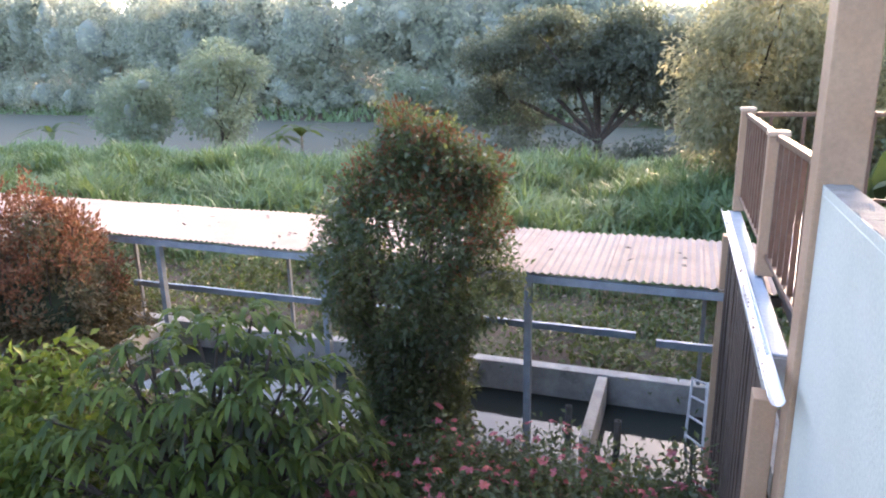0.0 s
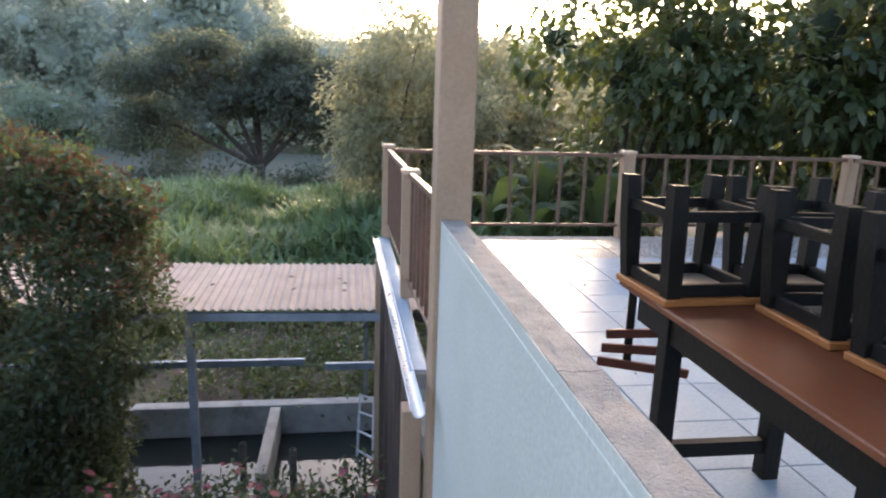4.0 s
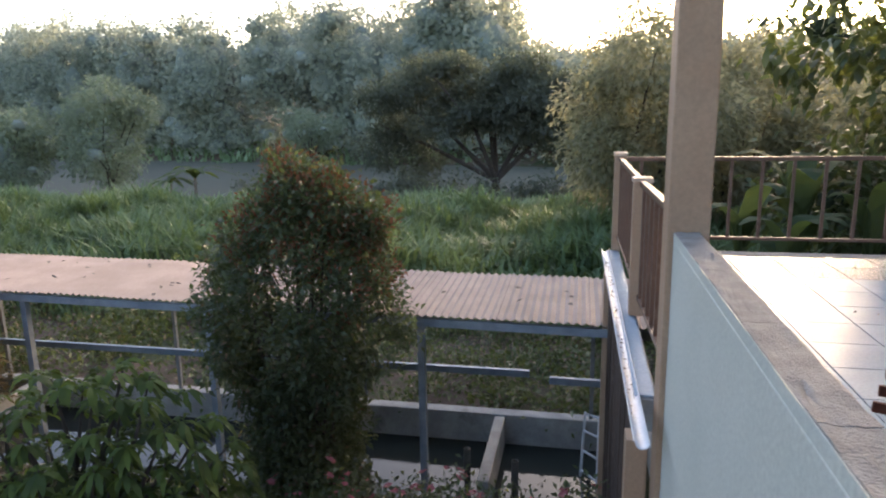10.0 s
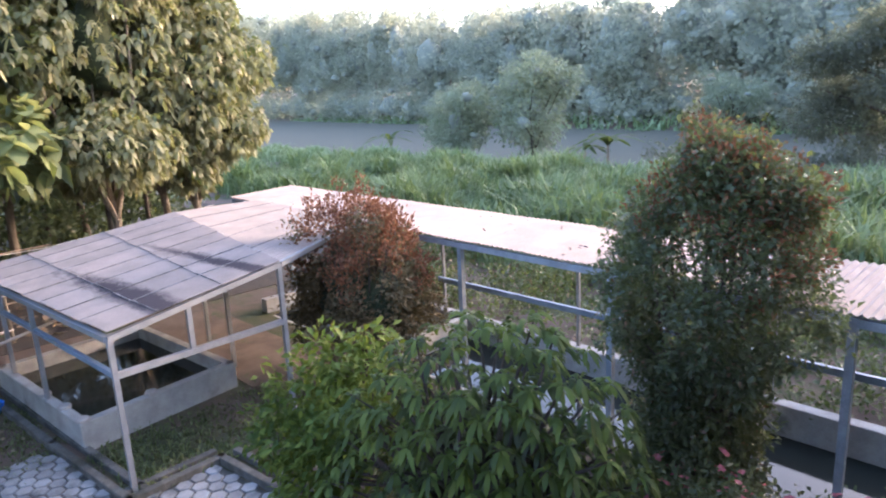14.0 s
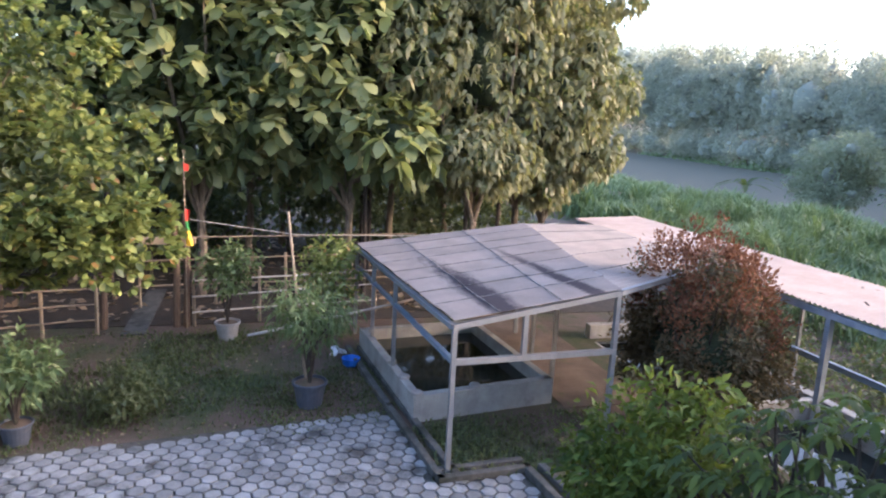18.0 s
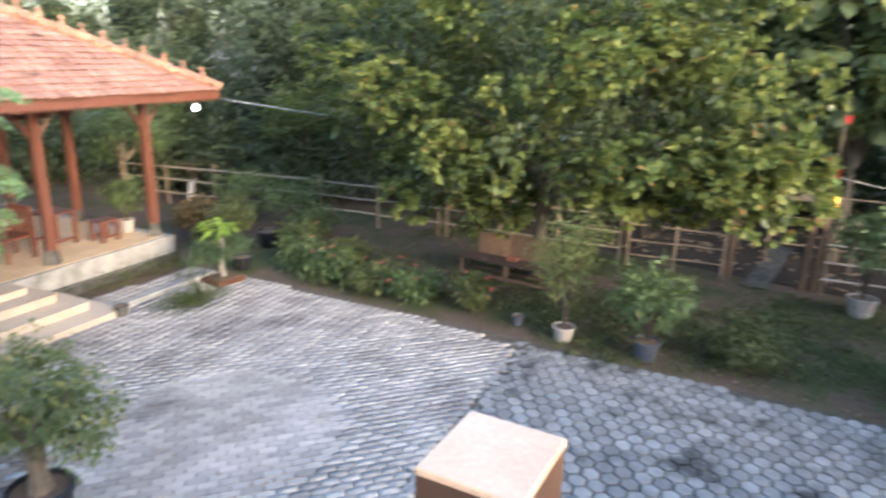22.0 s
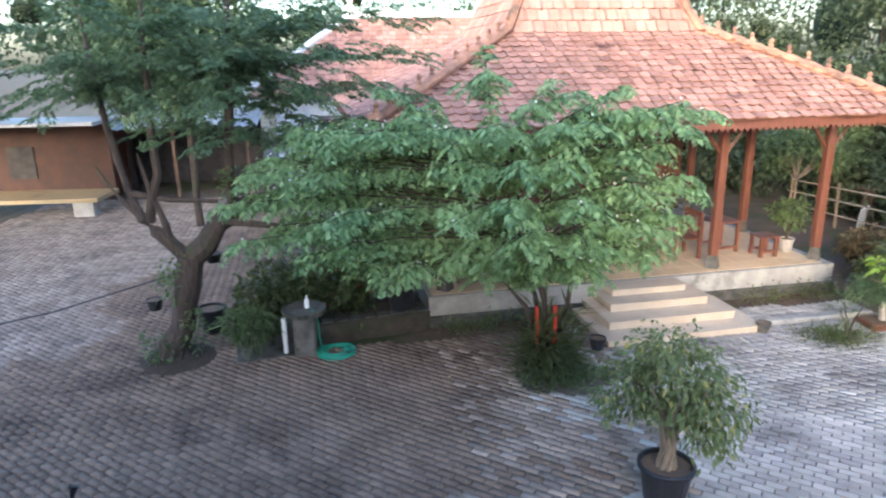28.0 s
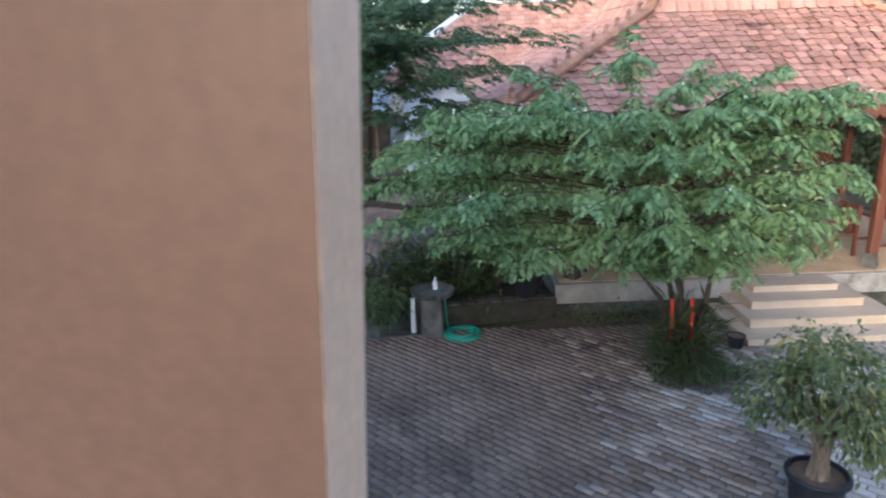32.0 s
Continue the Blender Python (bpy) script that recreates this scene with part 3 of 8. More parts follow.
def foliage(name, blobs, clusters, per, spread, L, W, mat, parent=None, down=0.25, jit=0.7, shell=0.72, label="", droop=0.15, fold=0.25, floor=None):
    P, out = crown_points(blobs, clusters, shell)
    P = np.repeat(P, per, 0) + rng.normal(0, spread, (clusters * per, 3))
    D = np.repeat(out, per, 0) + rng.normal(0, jit, (clusters * per, 3))
    D[:, 2] -= down
    if floor is not None:
        keep = P[:, 2] > floor
        P, D = P[keep], D[keep]
    V, F = leaf_arrays(P, D, L, W, fold, droop)
    return from_arrays(name, V, F, mat, parent, label)


def broad_leaves(P, D, L, W, droop=0.5):
    """Large rounded leaves bending down along their length: four rows, three quads each."""
    n = len(P)
    D = unit(D)
    U = np.tile([0.0, 0.0, 1.0], (n, 1)) + rng.normal(0, 0.35, (n, 3))
    S = unit(np.cross(D, U))
    L = (L * rng.uniform(0.65, 1.15, n))[:, None]
    W = (W * rng.uniform(0.75, 1.15, n))[:, None]
    z = np.array([0, 0, 1.0])
    rows = []
    for f, w in ((0.0, 0.06), (0.34, 0.42), (0.70, 0.50), (1.0, 0.10)):
        mid = P + D * L * (f - 0.12 * f * f) - z * L * droop * f * f
        rows += [mid - S * W * w, mid + S * W * w]
    V = np.stack(rows, 1).reshape(-1, 3)
    i = np.arange(n)[:, None] * 8
    F = np.concatenate([i + np.array([[a, a + 1, a + 3, a + 2]]) for a in (0, 2, 4)], 0)
    return V, F


def whorls(name, blobs, clusters, per, L, W, mat, parent, droop=0.55, shell=0.75, lift=0.25, label=""):
    """Clusters of large leaves hanging round each shoot tip."""
    P, out = crown_points(blobs, clusters, shell)
    out[:, 2] += lift
    out = unit(out)
    a = unit(np.cross(out, rng.normal(0, 1, (clusters, 3))))
    c = np.cross(out, a)
    ang = np.arange(per)[None, :] * (math.tau / per) + rng.uniform(0, 6.28, (clusters, 1)) + rng.normal(0, 0.25, (clusters, per))
    tilt = rng.uniform(0.6, 1.5, (clusters, per))
    D = out[:, None] * np.cos(tilt)[..., None] + (a[:, None] * np.cos(ang)[..., None] + c[:, None] * np.sin(ang)[..., None]) * np.sin(tilt)[..., None]
    V, F = broad_leaves(np.repeat(P, per, 0) + rng.normal(0, L * 0.12, (clusters * per, 3)), D.reshape(-1, 3), L, W, droop)
    return from_arrays(name, V, F, mat, parent, label)


def rosette_leaves(name, P, out, per, L, W, mat, parent, droop=0.5, tilt=(0.8, 1.45), label=""):
    """A ring of leaves round each given shoot tip, opening away from the shoot."""
    P, out = np.asarray(P, float), unit(np.asarray(out, float))
    k = len(P)
    a = unit(np.cross(out, rng.normal(0, 1, (k, 3))))
    c = np.cross(out, a)
    ang = np.arange(per)[None, :] * 2.4 + rng.uniform(0, 6.28, (k, 1)) + rng.normal(0, 0.15, (k, per))
    tl = rng.uniform(tilt[0], tilt[1], (k, per))
    D = out[:, None] * np.cos(tl)[..., None] + (a[:, None] * np.cos(ang)[..., None] + c[:, None] * np.sin(ang)[..., None]) * np.sin(tl)[..., None]
    B = P[:, None] - out[:, None] * (rng.uniform(0, 0.35, (k, per)) * L)[..., None]
    V, F = broad_leaves(B.reshape(-1, 3), D.reshape(-1, 3), L, W, droop)
    return from_arrays(name, V, F, mat, parent, label)


def spaced(pts, gap):
    """The points that keep a gap from those before them."""
    kept = []
    for p in pts:
        if all((p[0] - q[0]) ** 2 + (p[1] - q[1]) ** 2 + (p[2] - q[2]) ** 2 > gap * gap for q in kept):
            kept.append(p)
    return kept


def limbs(base, heads, r0, fork, sides=7, wob=0.12):
    """A trunk from base to fork, then limbs to the heads, all tapered and a little crooked."""
    bm = bmesh.new()
    base, fork = Vector(base), Vector(fork)
    pts = [base + (fork - base) * k + Vector((random.uniform(-wob, wob) * 0.4, random.uniform(-wob, wob) * 0.4, 0)) * (0 < k < 1) for k in (0, 0.3, 0.6, 1)]
    add_tube(bm, [base - Vector((0, 0, 0.1))] + pts, [r0 * 1.45, r0 * 1.15, r0, r0 * 0.92, r0 * 0.85], sides + 2)
    for h in heads:
        h = Vector(h)
        mid = fork.lerp(h, 0.5) + Vector((random.uniform(-wob, wob), random.uniform(-wob, wob), random.uniform(0, wob))) * 2
        add_tube(bm, [fork - (h - fork) * 0.03, fork.lerp(mid, 0.5), mid, mid.lerp(h, 0.5), h], [r0 * 0.6, r0 * 0.5, r0 * 0.38, r0 * 0.26, r0 * 0.1], sides)
    return bm


# ---- ground, river and far bank ----
def far_bank(x):
    return 70.0 - 0.21 * x


def ground_z(x, y):
    yb = far_bank(x)
    if y < 29:
        return 0.0
    if y < 43:
        return -2.4 * (y - 29) / 14
    if y < yb - 5:
        return -2.4
    if y < yb + 3:
        return -2.4 + 3.0 * (y - yb + 5) / 8
    return 0.6 + min(14.0, 0.09 * (y - yb - 3))


def smoothsteps(a, b, n, p=1.0):
    return [a + (b - a) * (i / n) ** p for i in range(n + 1)]


gx = [-900, -500, -300] + smoothsteps(-200, -20, 36) + smoothsteps(-19, 20, 39) + smoothsteps(24, 120, 16) + [200, 400, 900]
gy = [-900, -400, -200, -100, -60, -40, -30] + smoothsteps(-26, 36, 62) + smoothsteps(37, 60, 23) + smoothsteps(62, 160, 40) + [200, 300, 500, 1200]
verts = [(x, y, ground_z(x, y) + (0.06 * noise.noise((x * 0.2, y * 0.2, 0)) if y > 12 and y < 60 else 0.0)) for y in gy for x in gx]
w = len(gx)
faces = [(j * w + i, j * w + i + 1, (j + 1) * w + i + 1, (j + 1) * w + i) for j in range(len(gy) - 1) for i in range(w - 1)
         if not (-12.2 < gx[i] and gx[i + 1] <= 1.1 and 7.0 <= gy[j] and gy[j + 1] <= 9.0)]
me = bpy.data.meshes.new("ground")
me.from_pydata(verts, [], faces)
tagged(link("ground", me, "lawn"), "worn grass and brown soil ground", "ground", kind="structure")
tagged(part("river_water", box(-700, 500, 37, 190, -3.2, -1.3), "river"), "calm grey-brown river water", "river", kind="structure")

# ---- terrace: slab, floor tiles, parapet, columns ----
X1, Y1, FZ = 6.30, 7.40, 3.0
tagged(part("terrace_slab", box(0.935, X1 + 0.1, -1.2, Y1, FZ - 0.22, FZ - 0.012), "grout"), "concrete terrace slab under floor tiles", "slab", kind="structure")
floor = thing("floor", "glossy white glazed floor tiles, sky blue put into their colour", "floor", (0, 0, FZ), kind="structure")
PITCH = 0.42


def tile_mesh(name, w, d, mat):
    bm = box(-w / 2, w / 2, -d / 2, d / 2, -0.012, 0.0, bevel=0.0025)
    me = bpy.data.meshes.new(name)
    bm.to_mesh(me)
    bm.free()
    me.materials.append(M[mat])
    return me


tm = tile_mesh("floor_tile", PITCH - 0.006, PITCH - 0.006, "tile")
te = tile_mesh("border_tile", PITCH - 0.006, PITCH - 0.006, "tile_edge")
for i in range(13):
    for j in range(20):
        x, y = 1.15 + PITCH * i, -0.85 + PITCH * j + 0.21
        if x > X1 - 0.1 or y > Y1 - 0.2:
            continue
        o = new("border_tile" if y > 6.2 else "floor_tile", te if y > 6.2 else tm)
        o.parent = floor
        o.location = (x, y, random.uniform(-0.0006, 0.0006))

wall = thing("wall_parapet", "pale blue painted parapet with bare grey block top", "wall", (0, 0, 0), kind="structure")
part("render_coat", box(0.80, 0.905, -0.068, 3.422, 0, 3.845, bevel=0.004), "blue_white", wall)
part("render_lip", box(0.80, 0.803, -0.068, 3.422, 3.8455, 3.882), "blue_white", wall)
yb = -0.066
k = 0
while yb < 3.41:
    ye = min(3.422, yb + random.uniform(0.52, 0.62))
    bm = box(0.8034, 0.908, yb + 0.002, ye - 0.002, 3.847, 3.885)
    bmesh.ops.subdivide_edges(bm, edges=bm.edges[:], cuts=7, use_grid_fill=True)
    for v in bm.verts:
        if v.co.z > 3.86:
            pit = noise.noise(v.co * 9)
            v.co.z += 0.006 * noise.noise(v.co * 30) - (0.012 if pit > 0.42 else 0)
            v.co.x += 0.004 * noise.noise(v.co * 25 + Vector((5, 0, 0)))
    part("coping_block", bm, "block", wall, smooth=False)
    yb = ye

tagged(part("column_terrace", box(0.775, 0.955, 3.425, 3.63, 0, 6.6, bevel=0.006), "tan"), "square tan painted column on the terrace edge", "column", kind="structure")
tagged(part("beam_terrace", box(0.70, 0.95, -0.6, 7.4, 6.6, 6.9), "tan"), "tan painted roof beam over the terrace edge", "beam", kind="structure")
# unseen soffit, added to hold sky light off the floor and near wall
tagged(part("ceiling", box(0.66, 7.0, -2.2, 8.0, 6.92, 7.05), "pale_tan"), "unseen soffit added to shade the terrace and near wall", "ceiling", kind="structure")
SITE = YARD
near = thing("wall_near", "ochre wall end with shade put into its brown, pale corner strip", "wall", kind="structure")
lean = Matrix.Translation((0.68, 0, 4.25)) @ Matrix.Rotation(radians(-3.0), 4, "Y") @ Matrix.Translation((-0.68, 0, -4.25))
# front face carries its shade in the paint; the corner strip stays pale
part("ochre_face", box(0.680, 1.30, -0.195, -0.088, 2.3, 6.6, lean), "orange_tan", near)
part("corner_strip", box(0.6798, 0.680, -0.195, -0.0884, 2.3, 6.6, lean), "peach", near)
tagged(part("landing", box(-1.2, 0.82, -0.85, 1.3, 2.6, 2.78), "concrete"), "plain concrete stair landing", "landing", kind="structure")
nb = thing("stair_newel", "square stair post, shadow painted into its brown sides, pale flat top", "post", (-0.91, -0.31, 2.78), 6.5)
# shaft sides are coloured dark to show them in shadow
part("shaft", box(-0.117, 0.117, -0.106, 0.106, 0, 0.70), "shaded_post", nb)
part("cap", box(-0.119, 0.119, -0.108, 0.108, 0.70, 0.718, bevel=0.003), "pale_tan", nb)


SITE = GARDEN
# ---- railings ----
def newel(at, h=0.99, s=0.12, label="square tan painted railing post"):
    t = thing("railing_post", label, "post", at, group="terrace railing posts")
    part("shaft", box(-s / 2, s / 2, -s / 2, s / 2, 0, h - 0.035, bevel=0.004), "tan", t)
    part("cap", box(-s / 2 - 0.008, s / 2 + 0.008, -s / 2 - 0.008, s / 2 + 0.008, h - 0.035, h, bevel=0.006), "pale_tan", t)
    return t


def railing(a, b, n, z0=0.14, z1=0.93):
    """Brown steel rail: top and bottom bars with upright balusters."""
    a, b = Vector(a), Vector(b)
    t = thing("railing", "brown painted steel railing with worn paint and upright bars", "railing", a, group="terrace railings")
    d = b - a
    ln = d.length
    t.matrix_world = SITE @ Matrix.Translation(a) @ Matrix.Rotation(math.atan2(d.y, d.x), 4, "Z")
    part("top_rail", box(0, ln, -0.022, 0.022, z1 - 0.02, z1 + 0.02, bevel=0.004), "brown_metal", t)
    part("bottom_rail", box(0, ln, -0.016, 0.016, z0 - 0.016, z0 + 0.016, bevel=0.003), "brown_metal", t)
    for k in range(n):
        x = ln * (k + 0.5) / n
        part("baluster", box(x - 0.014, x + 0.014, -0.014, 0.014, z0 + 0.017, z1 - 0.021), "brown_metal", t)


newel((0.775, 7.30, FZ), 1.0)
newel((0.80, 5.06, FZ), 0.97)
for at in ((3.46, 7.32, FZ), (6.28, 7.38, FZ), (6.17, 4.68, FZ), (6.10, 2.05, FZ)):
    newel(at, 0.985, 0.13)
railing((0.776, 7.24, FZ), (0.799, 5.12, FZ), 11)
railing((0.801, 5.0, FZ), (0.84, 3.64, FZ), 7)
railing((0.84, 7.31, FZ), (3.395, 7.32, FZ), 9)
railing((3.525, 7.33, FZ), (6.215, 7.38, FZ), 10)
railing((6.275, 7.315, FZ), (6.172, 4.745, FZ), 10)
railing((6.165, 4.615, FZ), (6.105, 2.115, FZ), 9)

# tiled ledge and gutter outside the railing
ledge = thing("terrace_ledge", "pale blue tiled ledge outside the railing", "ledge", (0, 0, 0), kind="structure")
part("slab", box(0.68, 0.797, 3.64, 7.36, 2.80, 2.975), "concrete", ledge)
for k in range(9):
    o = new("ledge_tile", tile_mesh("ledge_tile", 0.10, PITCH - 0.006, "tile")) if k == 0 else new("ledge_tile", o.data)
    o.parent = ledge
    o.location = (0.735, 3.87 + PITCH * k * 0.96, 2.99)
gut = thing("roof_gutter", "white half-round plastic gutter full of dry leaves", "gutter")
bm = bmesh.new()
prof = [(math.cos(a) * 0.032, math.sin(a) * 0.032) for a in [math.pi + math.pi * i / 10 for i in range(11)]]
prof = [(prof[0][0] - 0.008, 0.01)] + prof
prof2 = [(x * 0.93, z * 0.93 + 0.003) for x, z in prof]
loop = prof + prof2[::-1]
ends = []
for y in (3.12, 7.3):
    ends.append([bm.verts.new((0.648 + (0.03 if y < 4 else 0.0) + x, y, 3.0 + z)) for x, z in loop])
for i in range(len(loop)):
    j = (i + 1) % len(loop)
    bm.faces.new((ends[0][i], ends[0][j], ends[1][j], ends[1][i]))
bm.faces.new(ends[0][::-1])
bm.faces.new(ends[1])
part("channel", bm, "pvc", gut, smooth=False)
P = np.stack([rng.uniform(0.645, 0.668, 90), rng.uniform(3.3, 6.9, 90), rng.uniform(2.974, 2.985, 90)], 1)
V, F = leaf_arrays(P, rng.normal(0, 1, (90, 3)) * [1, 1, 0.15], 0.03, 0.014)
tagged(from_arrays("litter", V, F, "debris", gut, "dark dry leaf litter"), kind="stuff")

# timber wall under the terrace edge
under = thing("wall_under_terrace", "weathered dark upright boards below the terrace", "wall", kind="structure")
y = 3.80
while y < 7.25:
    wd = random.uniform(0.09, 0.15)
    part("board", box(0.70 + random.uniform(0, 0.02), 0.74, y, y + wd - 0.008, 0, 2.78), "dark_wood", under)
    y += wd
for yy in (3.72, 7.30):
    part("corner_post", box(0.65, 0.76, yy - 0.07, yy + 0.07, 0, 2.74, bevel=0.004), "tan", under, "tan painted corner post")
tagged(part("wall_east", box(6.3, 6.45, -1.2, 7.4, 0, 2.78), "concrete"), "plain rendered wall under the terrace", "wall", kind="structure")

# ---- fish pool beside the garden, with its shelter ----
pool = thing("fish_pool", "long cement fish pool with dark water", "pool", kind="structure")
part("far_wall", box(-12.2, 1.3, 8.86, 9.06, -0.9, 0.30, bevel=0.01), "concrete", pool)
part("near_wall", box(-12.2, 1.3, 7.0, 7.12, -0.9, -0.03, bevel=0.01), "concrete", pool)
part("end_wall", box(-12.4, -12.2, 7.0, 9.06, -0.9, 0.30, bevel=0.01), "concrete", pool)
part("end_wall", box(1.3, 1.5, 7.0, 9.06, -0.9, 0.30, bevel=0.01), "concrete", pool)
part("water", box(-12.2, 1.3, 7.12, 8.86, -0.9, -0.13), "pool_water", pool, "still dark reflecting water")
part("partition", box(-0.70, -0.56, 7.18, 8.86, -0.6, 0.28, bevel=0.01), "concrete", pool)
part("partition", box(-8.2, -8.06, 7.18, 8.86, -0.6, 0.28, bevel=0.01), "concrete", pool)
for x, y in ((-0.95, 8.0), (-0.32, 7.8)):
    part("pipe", lathe([(0.045, -0.5), (0.045, 0.22), (0.036, 0.22), (0.036, 0.1)], 12, (x, y, 0)), "old_concrete", pool, "upright drain pipe")

shed = thing("pool_shelter", "steel pool shelter with pale corrugated roof sheets", "shelter")


def corrugated(p00, p10, p01, p11, waves, amp, cuts=2, lift=0.0):
    """A wavy sheet between four corners, ridges running from side 0 to side 1."""
    p00, p10, p01, p11 = Vector(p00), Vector(p10), Vector(p01), Vector(p11)
    bm = bmesh.new()
    nx = waves * 4
    rows = []
    for j in range(cuts + 1):
        v = j / cuts
        row = []
        for i in range(nx + 1):
            u = i / nx
            p = p00.lerp(p10, u).lerp(p01.lerp(p11, u), v)
            row.append(bm.verts.new(p + Vector((0, 0, lift + amp * math.sin(i * math.pi / 2)))))
        rows.append(row)
    for r0, r1 in zip(rows, rows[1:]):
        for i in range(nx):
            bm.faces.new((r0[i], r0[i + 1], r1[i + 1], r1[i]))
    base = bm.faces[:]
    ret = bmesh.ops.extrude_face_region(bm, geom=base)
    for g in ret["geom"]:
        if isinstance(g, bmesh.types.BMVert):
            g.co.z += 0.006
    return bm


def near_y(x):
    return 7.18 - 0.040 * (x - 1.4)


def far_y(x):
    return 8.98 - 0.035 * (x - 1.4)


x = 1.55
k = 0
while x > -14.8:
    x2 = max(x - 1.0, -14.9)
    bm = corrugated((x2 - 0.04, near_y(x2), 2.185), (x, near_y(x), 2.185), (x2 - 0.04, far_y(x2), 2.25), (x, far_y(x), 2.25), max(2, round((x - x2) / 0.088)), 0.016, 3, 0.006 * (k % 2))
    part("roof_sheet", bm, "roof_sheet", shed, smooth=False)
    x = x2
    k += 1
part("front_beam", box(-14.9, 1.5, -0.03, 0.03, 2.06, 2.15, Matrix.Translation((0, 7.27, 0)) @ Matrix.Rotation(-0.040, 4, "Z")), "steel", shed)
part("back_beam", box(-14.9, 1.5, -0.03, 0.03, 2.12, 2.20, Matrix.Translation((0, 8.97, 0)) @ Matrix.Rotation(-0.035, 4, "Z")), "steel", shed)
for x in (-1.35, -4.08, -6.85, -9.6, -12.3):
    part("post", box(x - 0.04, x + 0.04, near_y(x) + 0.02, near_y(x) + 0.10, -0.6, 2.059), "steel", shed)
    part("rafter", box(x - 0.03, x + 0.03, near_y(x) + 0.1, far_y(x) - 0.1, 2.10, 2.155), "steel", shed)
for x in (-8.7, -5.6, -2.6, 0.6):
    part("back_post", box(x - 0.025, x + 0.025, 8.93, 8.98, 0.3, 2.14), "pale_steel", shed)
part("lower_rail", box(-8.6, -0.22, 8.70, 8.76, 0.94, 1.03), "blue_steel", shed)
part("lower_rail", box(0.05, 1.2, 8.52, 8.58, 0.94, 1.03), "blue_steel", shed)

lad = thing("aluminium_ladder", "short bare aluminium ladder leaning in the pool", "ladder")
p0, p1, q0, q1 = Vector((0.46, 8.05, -0.3)), Vector((0.66, 7.75, -0.3)), Vector((0.52, 8.72, 0.50)), Vector((0.70, 8.60, 0.50))
part("rail", tube([p0, q0], 0.02, 6), "aluminium", lad)
part("rail", tube([p1, q1], 0.02, 6), "aluminium", lad)
for f in (0.04, 0.28, 0.52, 0.76, 0.98):
    part("rung", tube([p0.lerp(q0, f), p1.lerp(q1, f)], 0.016, 6), "aluminium", lad)

SITE = YARD
# ---- pond with its steel canopy beside the paving ----
can = thing("pond_canopy", "open steel canopy with stained grey fibre-cement sheets", "canopy")
FL, FR, BR, BL = Vector((-12.95, 2.62, 1.86)), Vector((-7.20, 2.98, 1.99)), Vector((-7.32, 5.28, 2.34)), Vector((-12.55, 6.05, 2.40))
up = Vector((0, 0, 1))


def bar(a, b, s, mat, parent, name="bar"):
    a, b = Vector(a), Vector(b)
    d = (b - a)
    m = Matrix.Translation(a) @ d.to_track_quat("X", "Z").to_matrix().to_4x4()
    return part(name, box(0, d.length, -s / 2, s / 2, -s / 2, s / 2, m), mat, parent)


cols = 8
vs_ = (0.0, 0.25, 0.62, 1.0)
for i in range(cols):
    for j in range(3):
        u0, u1, v0, v1 = i / cols, (i + 1) / cols + 0.006, vs_[j], vs_[j + 1] + (0.02 if j < 2 else 0)
        c = [FL.lerp(FR, u).lerp(BL.lerp(BR, u), v) + Vector((0, 0, 0.014 * (2 - j) + (0.012 if i % 2 else 0) - 0.012 * (v == v1))) for u, v in ((u0, v0), (u1, v0), (u0, v1), (u1, v1))]
        part("roof_sheet", corrugated(c[0], c[1], c[2], c[3], 7, 0.010, 2), "canopy_sheet", can)
        # dark bars over the seams paint the overlap's shadow line
        if i:
            bar(c[0] + Vector((0, 0, 0.016)), c[2] + Vector((0, 0, 0.016)), 0.008, "lap_shade", can, "lap_joint")
        if j:
            bar(c[0] + Vector((0, 0, 0.016)), c[1] + Vector((0, 0, 0.016)), 0.012, "lap_shade", can, "lap_joint")
# the sheets that carry on to the pool shelter
EL, ER = Vector((-13.1, 8.12, 2.30)), Vector((-9.0, 7.92, 2.30))
for i in range(5):
    c = [BL.lerp(BR, u).lerp(EL.lerp(ER, u), v) + Vector((0, 0, -0.02 + 0.008 * (i % 2))) for u, v in ((i / 5, 0), ((i + 1) / 5, 0), (i / 5, 1), ((i + 1) / 5, 1))]
    part("roof_sheet", corrugated(c[0], c[1], c[2], c[3], 7, 0.010, 2), "canopy_sheet", can)
    # the same painted shadow bars between these sheets
    if i:
        bar(c[0] + Vector((0, 0, 0.016)), c[2] + Vector((0, 0, 0.016)), 0.008, "lap_shade", can, "lap_joint")
dz = Vector((0, 0, -0.05))
for a, b in ((FL, FR), (FR, BR), (BR, BL), (BR, ER), (BL, FL), (FL.lerp(BL, 0.5), FR.lerp(BR, 0.5))):
    bar(a + dz, b + dz, 0.07, "pale_steel", can, "roof_beam")
for u in (0.0, 0.26, 0.52, 1.0):
    f, bk = FL.lerp(FR, u), BL.lerp(BR, u)
    part("post", box(f.x - 0.03, f.x + 0.03, f.y - 0.01, f.y + 0.05, 0, f.z - 0.06), "pale_steel", can)
    part("post", box(bk.x - 0.03, bk.x + 0.03, bk.y - 0.05, bk.y + 0.01, 0, bk.z - 0.06), "pale_steel", can)
mid = FR.lerp(BR, 0.42)
part("post", box(mid.x - 0.04, mid.x + 0.02, mid.y - 0.03, mid.y + 0.03, 1.5, mid.z - 0.06), "pale_steel", can)
bar((FL.x, FL.y + 0.03, 1.42), (FR.x, FR.y + 0.03, 1.49), 0.06, "blue_steel", can, "mid_rail")
bar((FR.x, FR.y + 0.03, 1.49), (BR.x, BR.y, 1.49), 0.07, "pale_steel", can, "mid_rail")

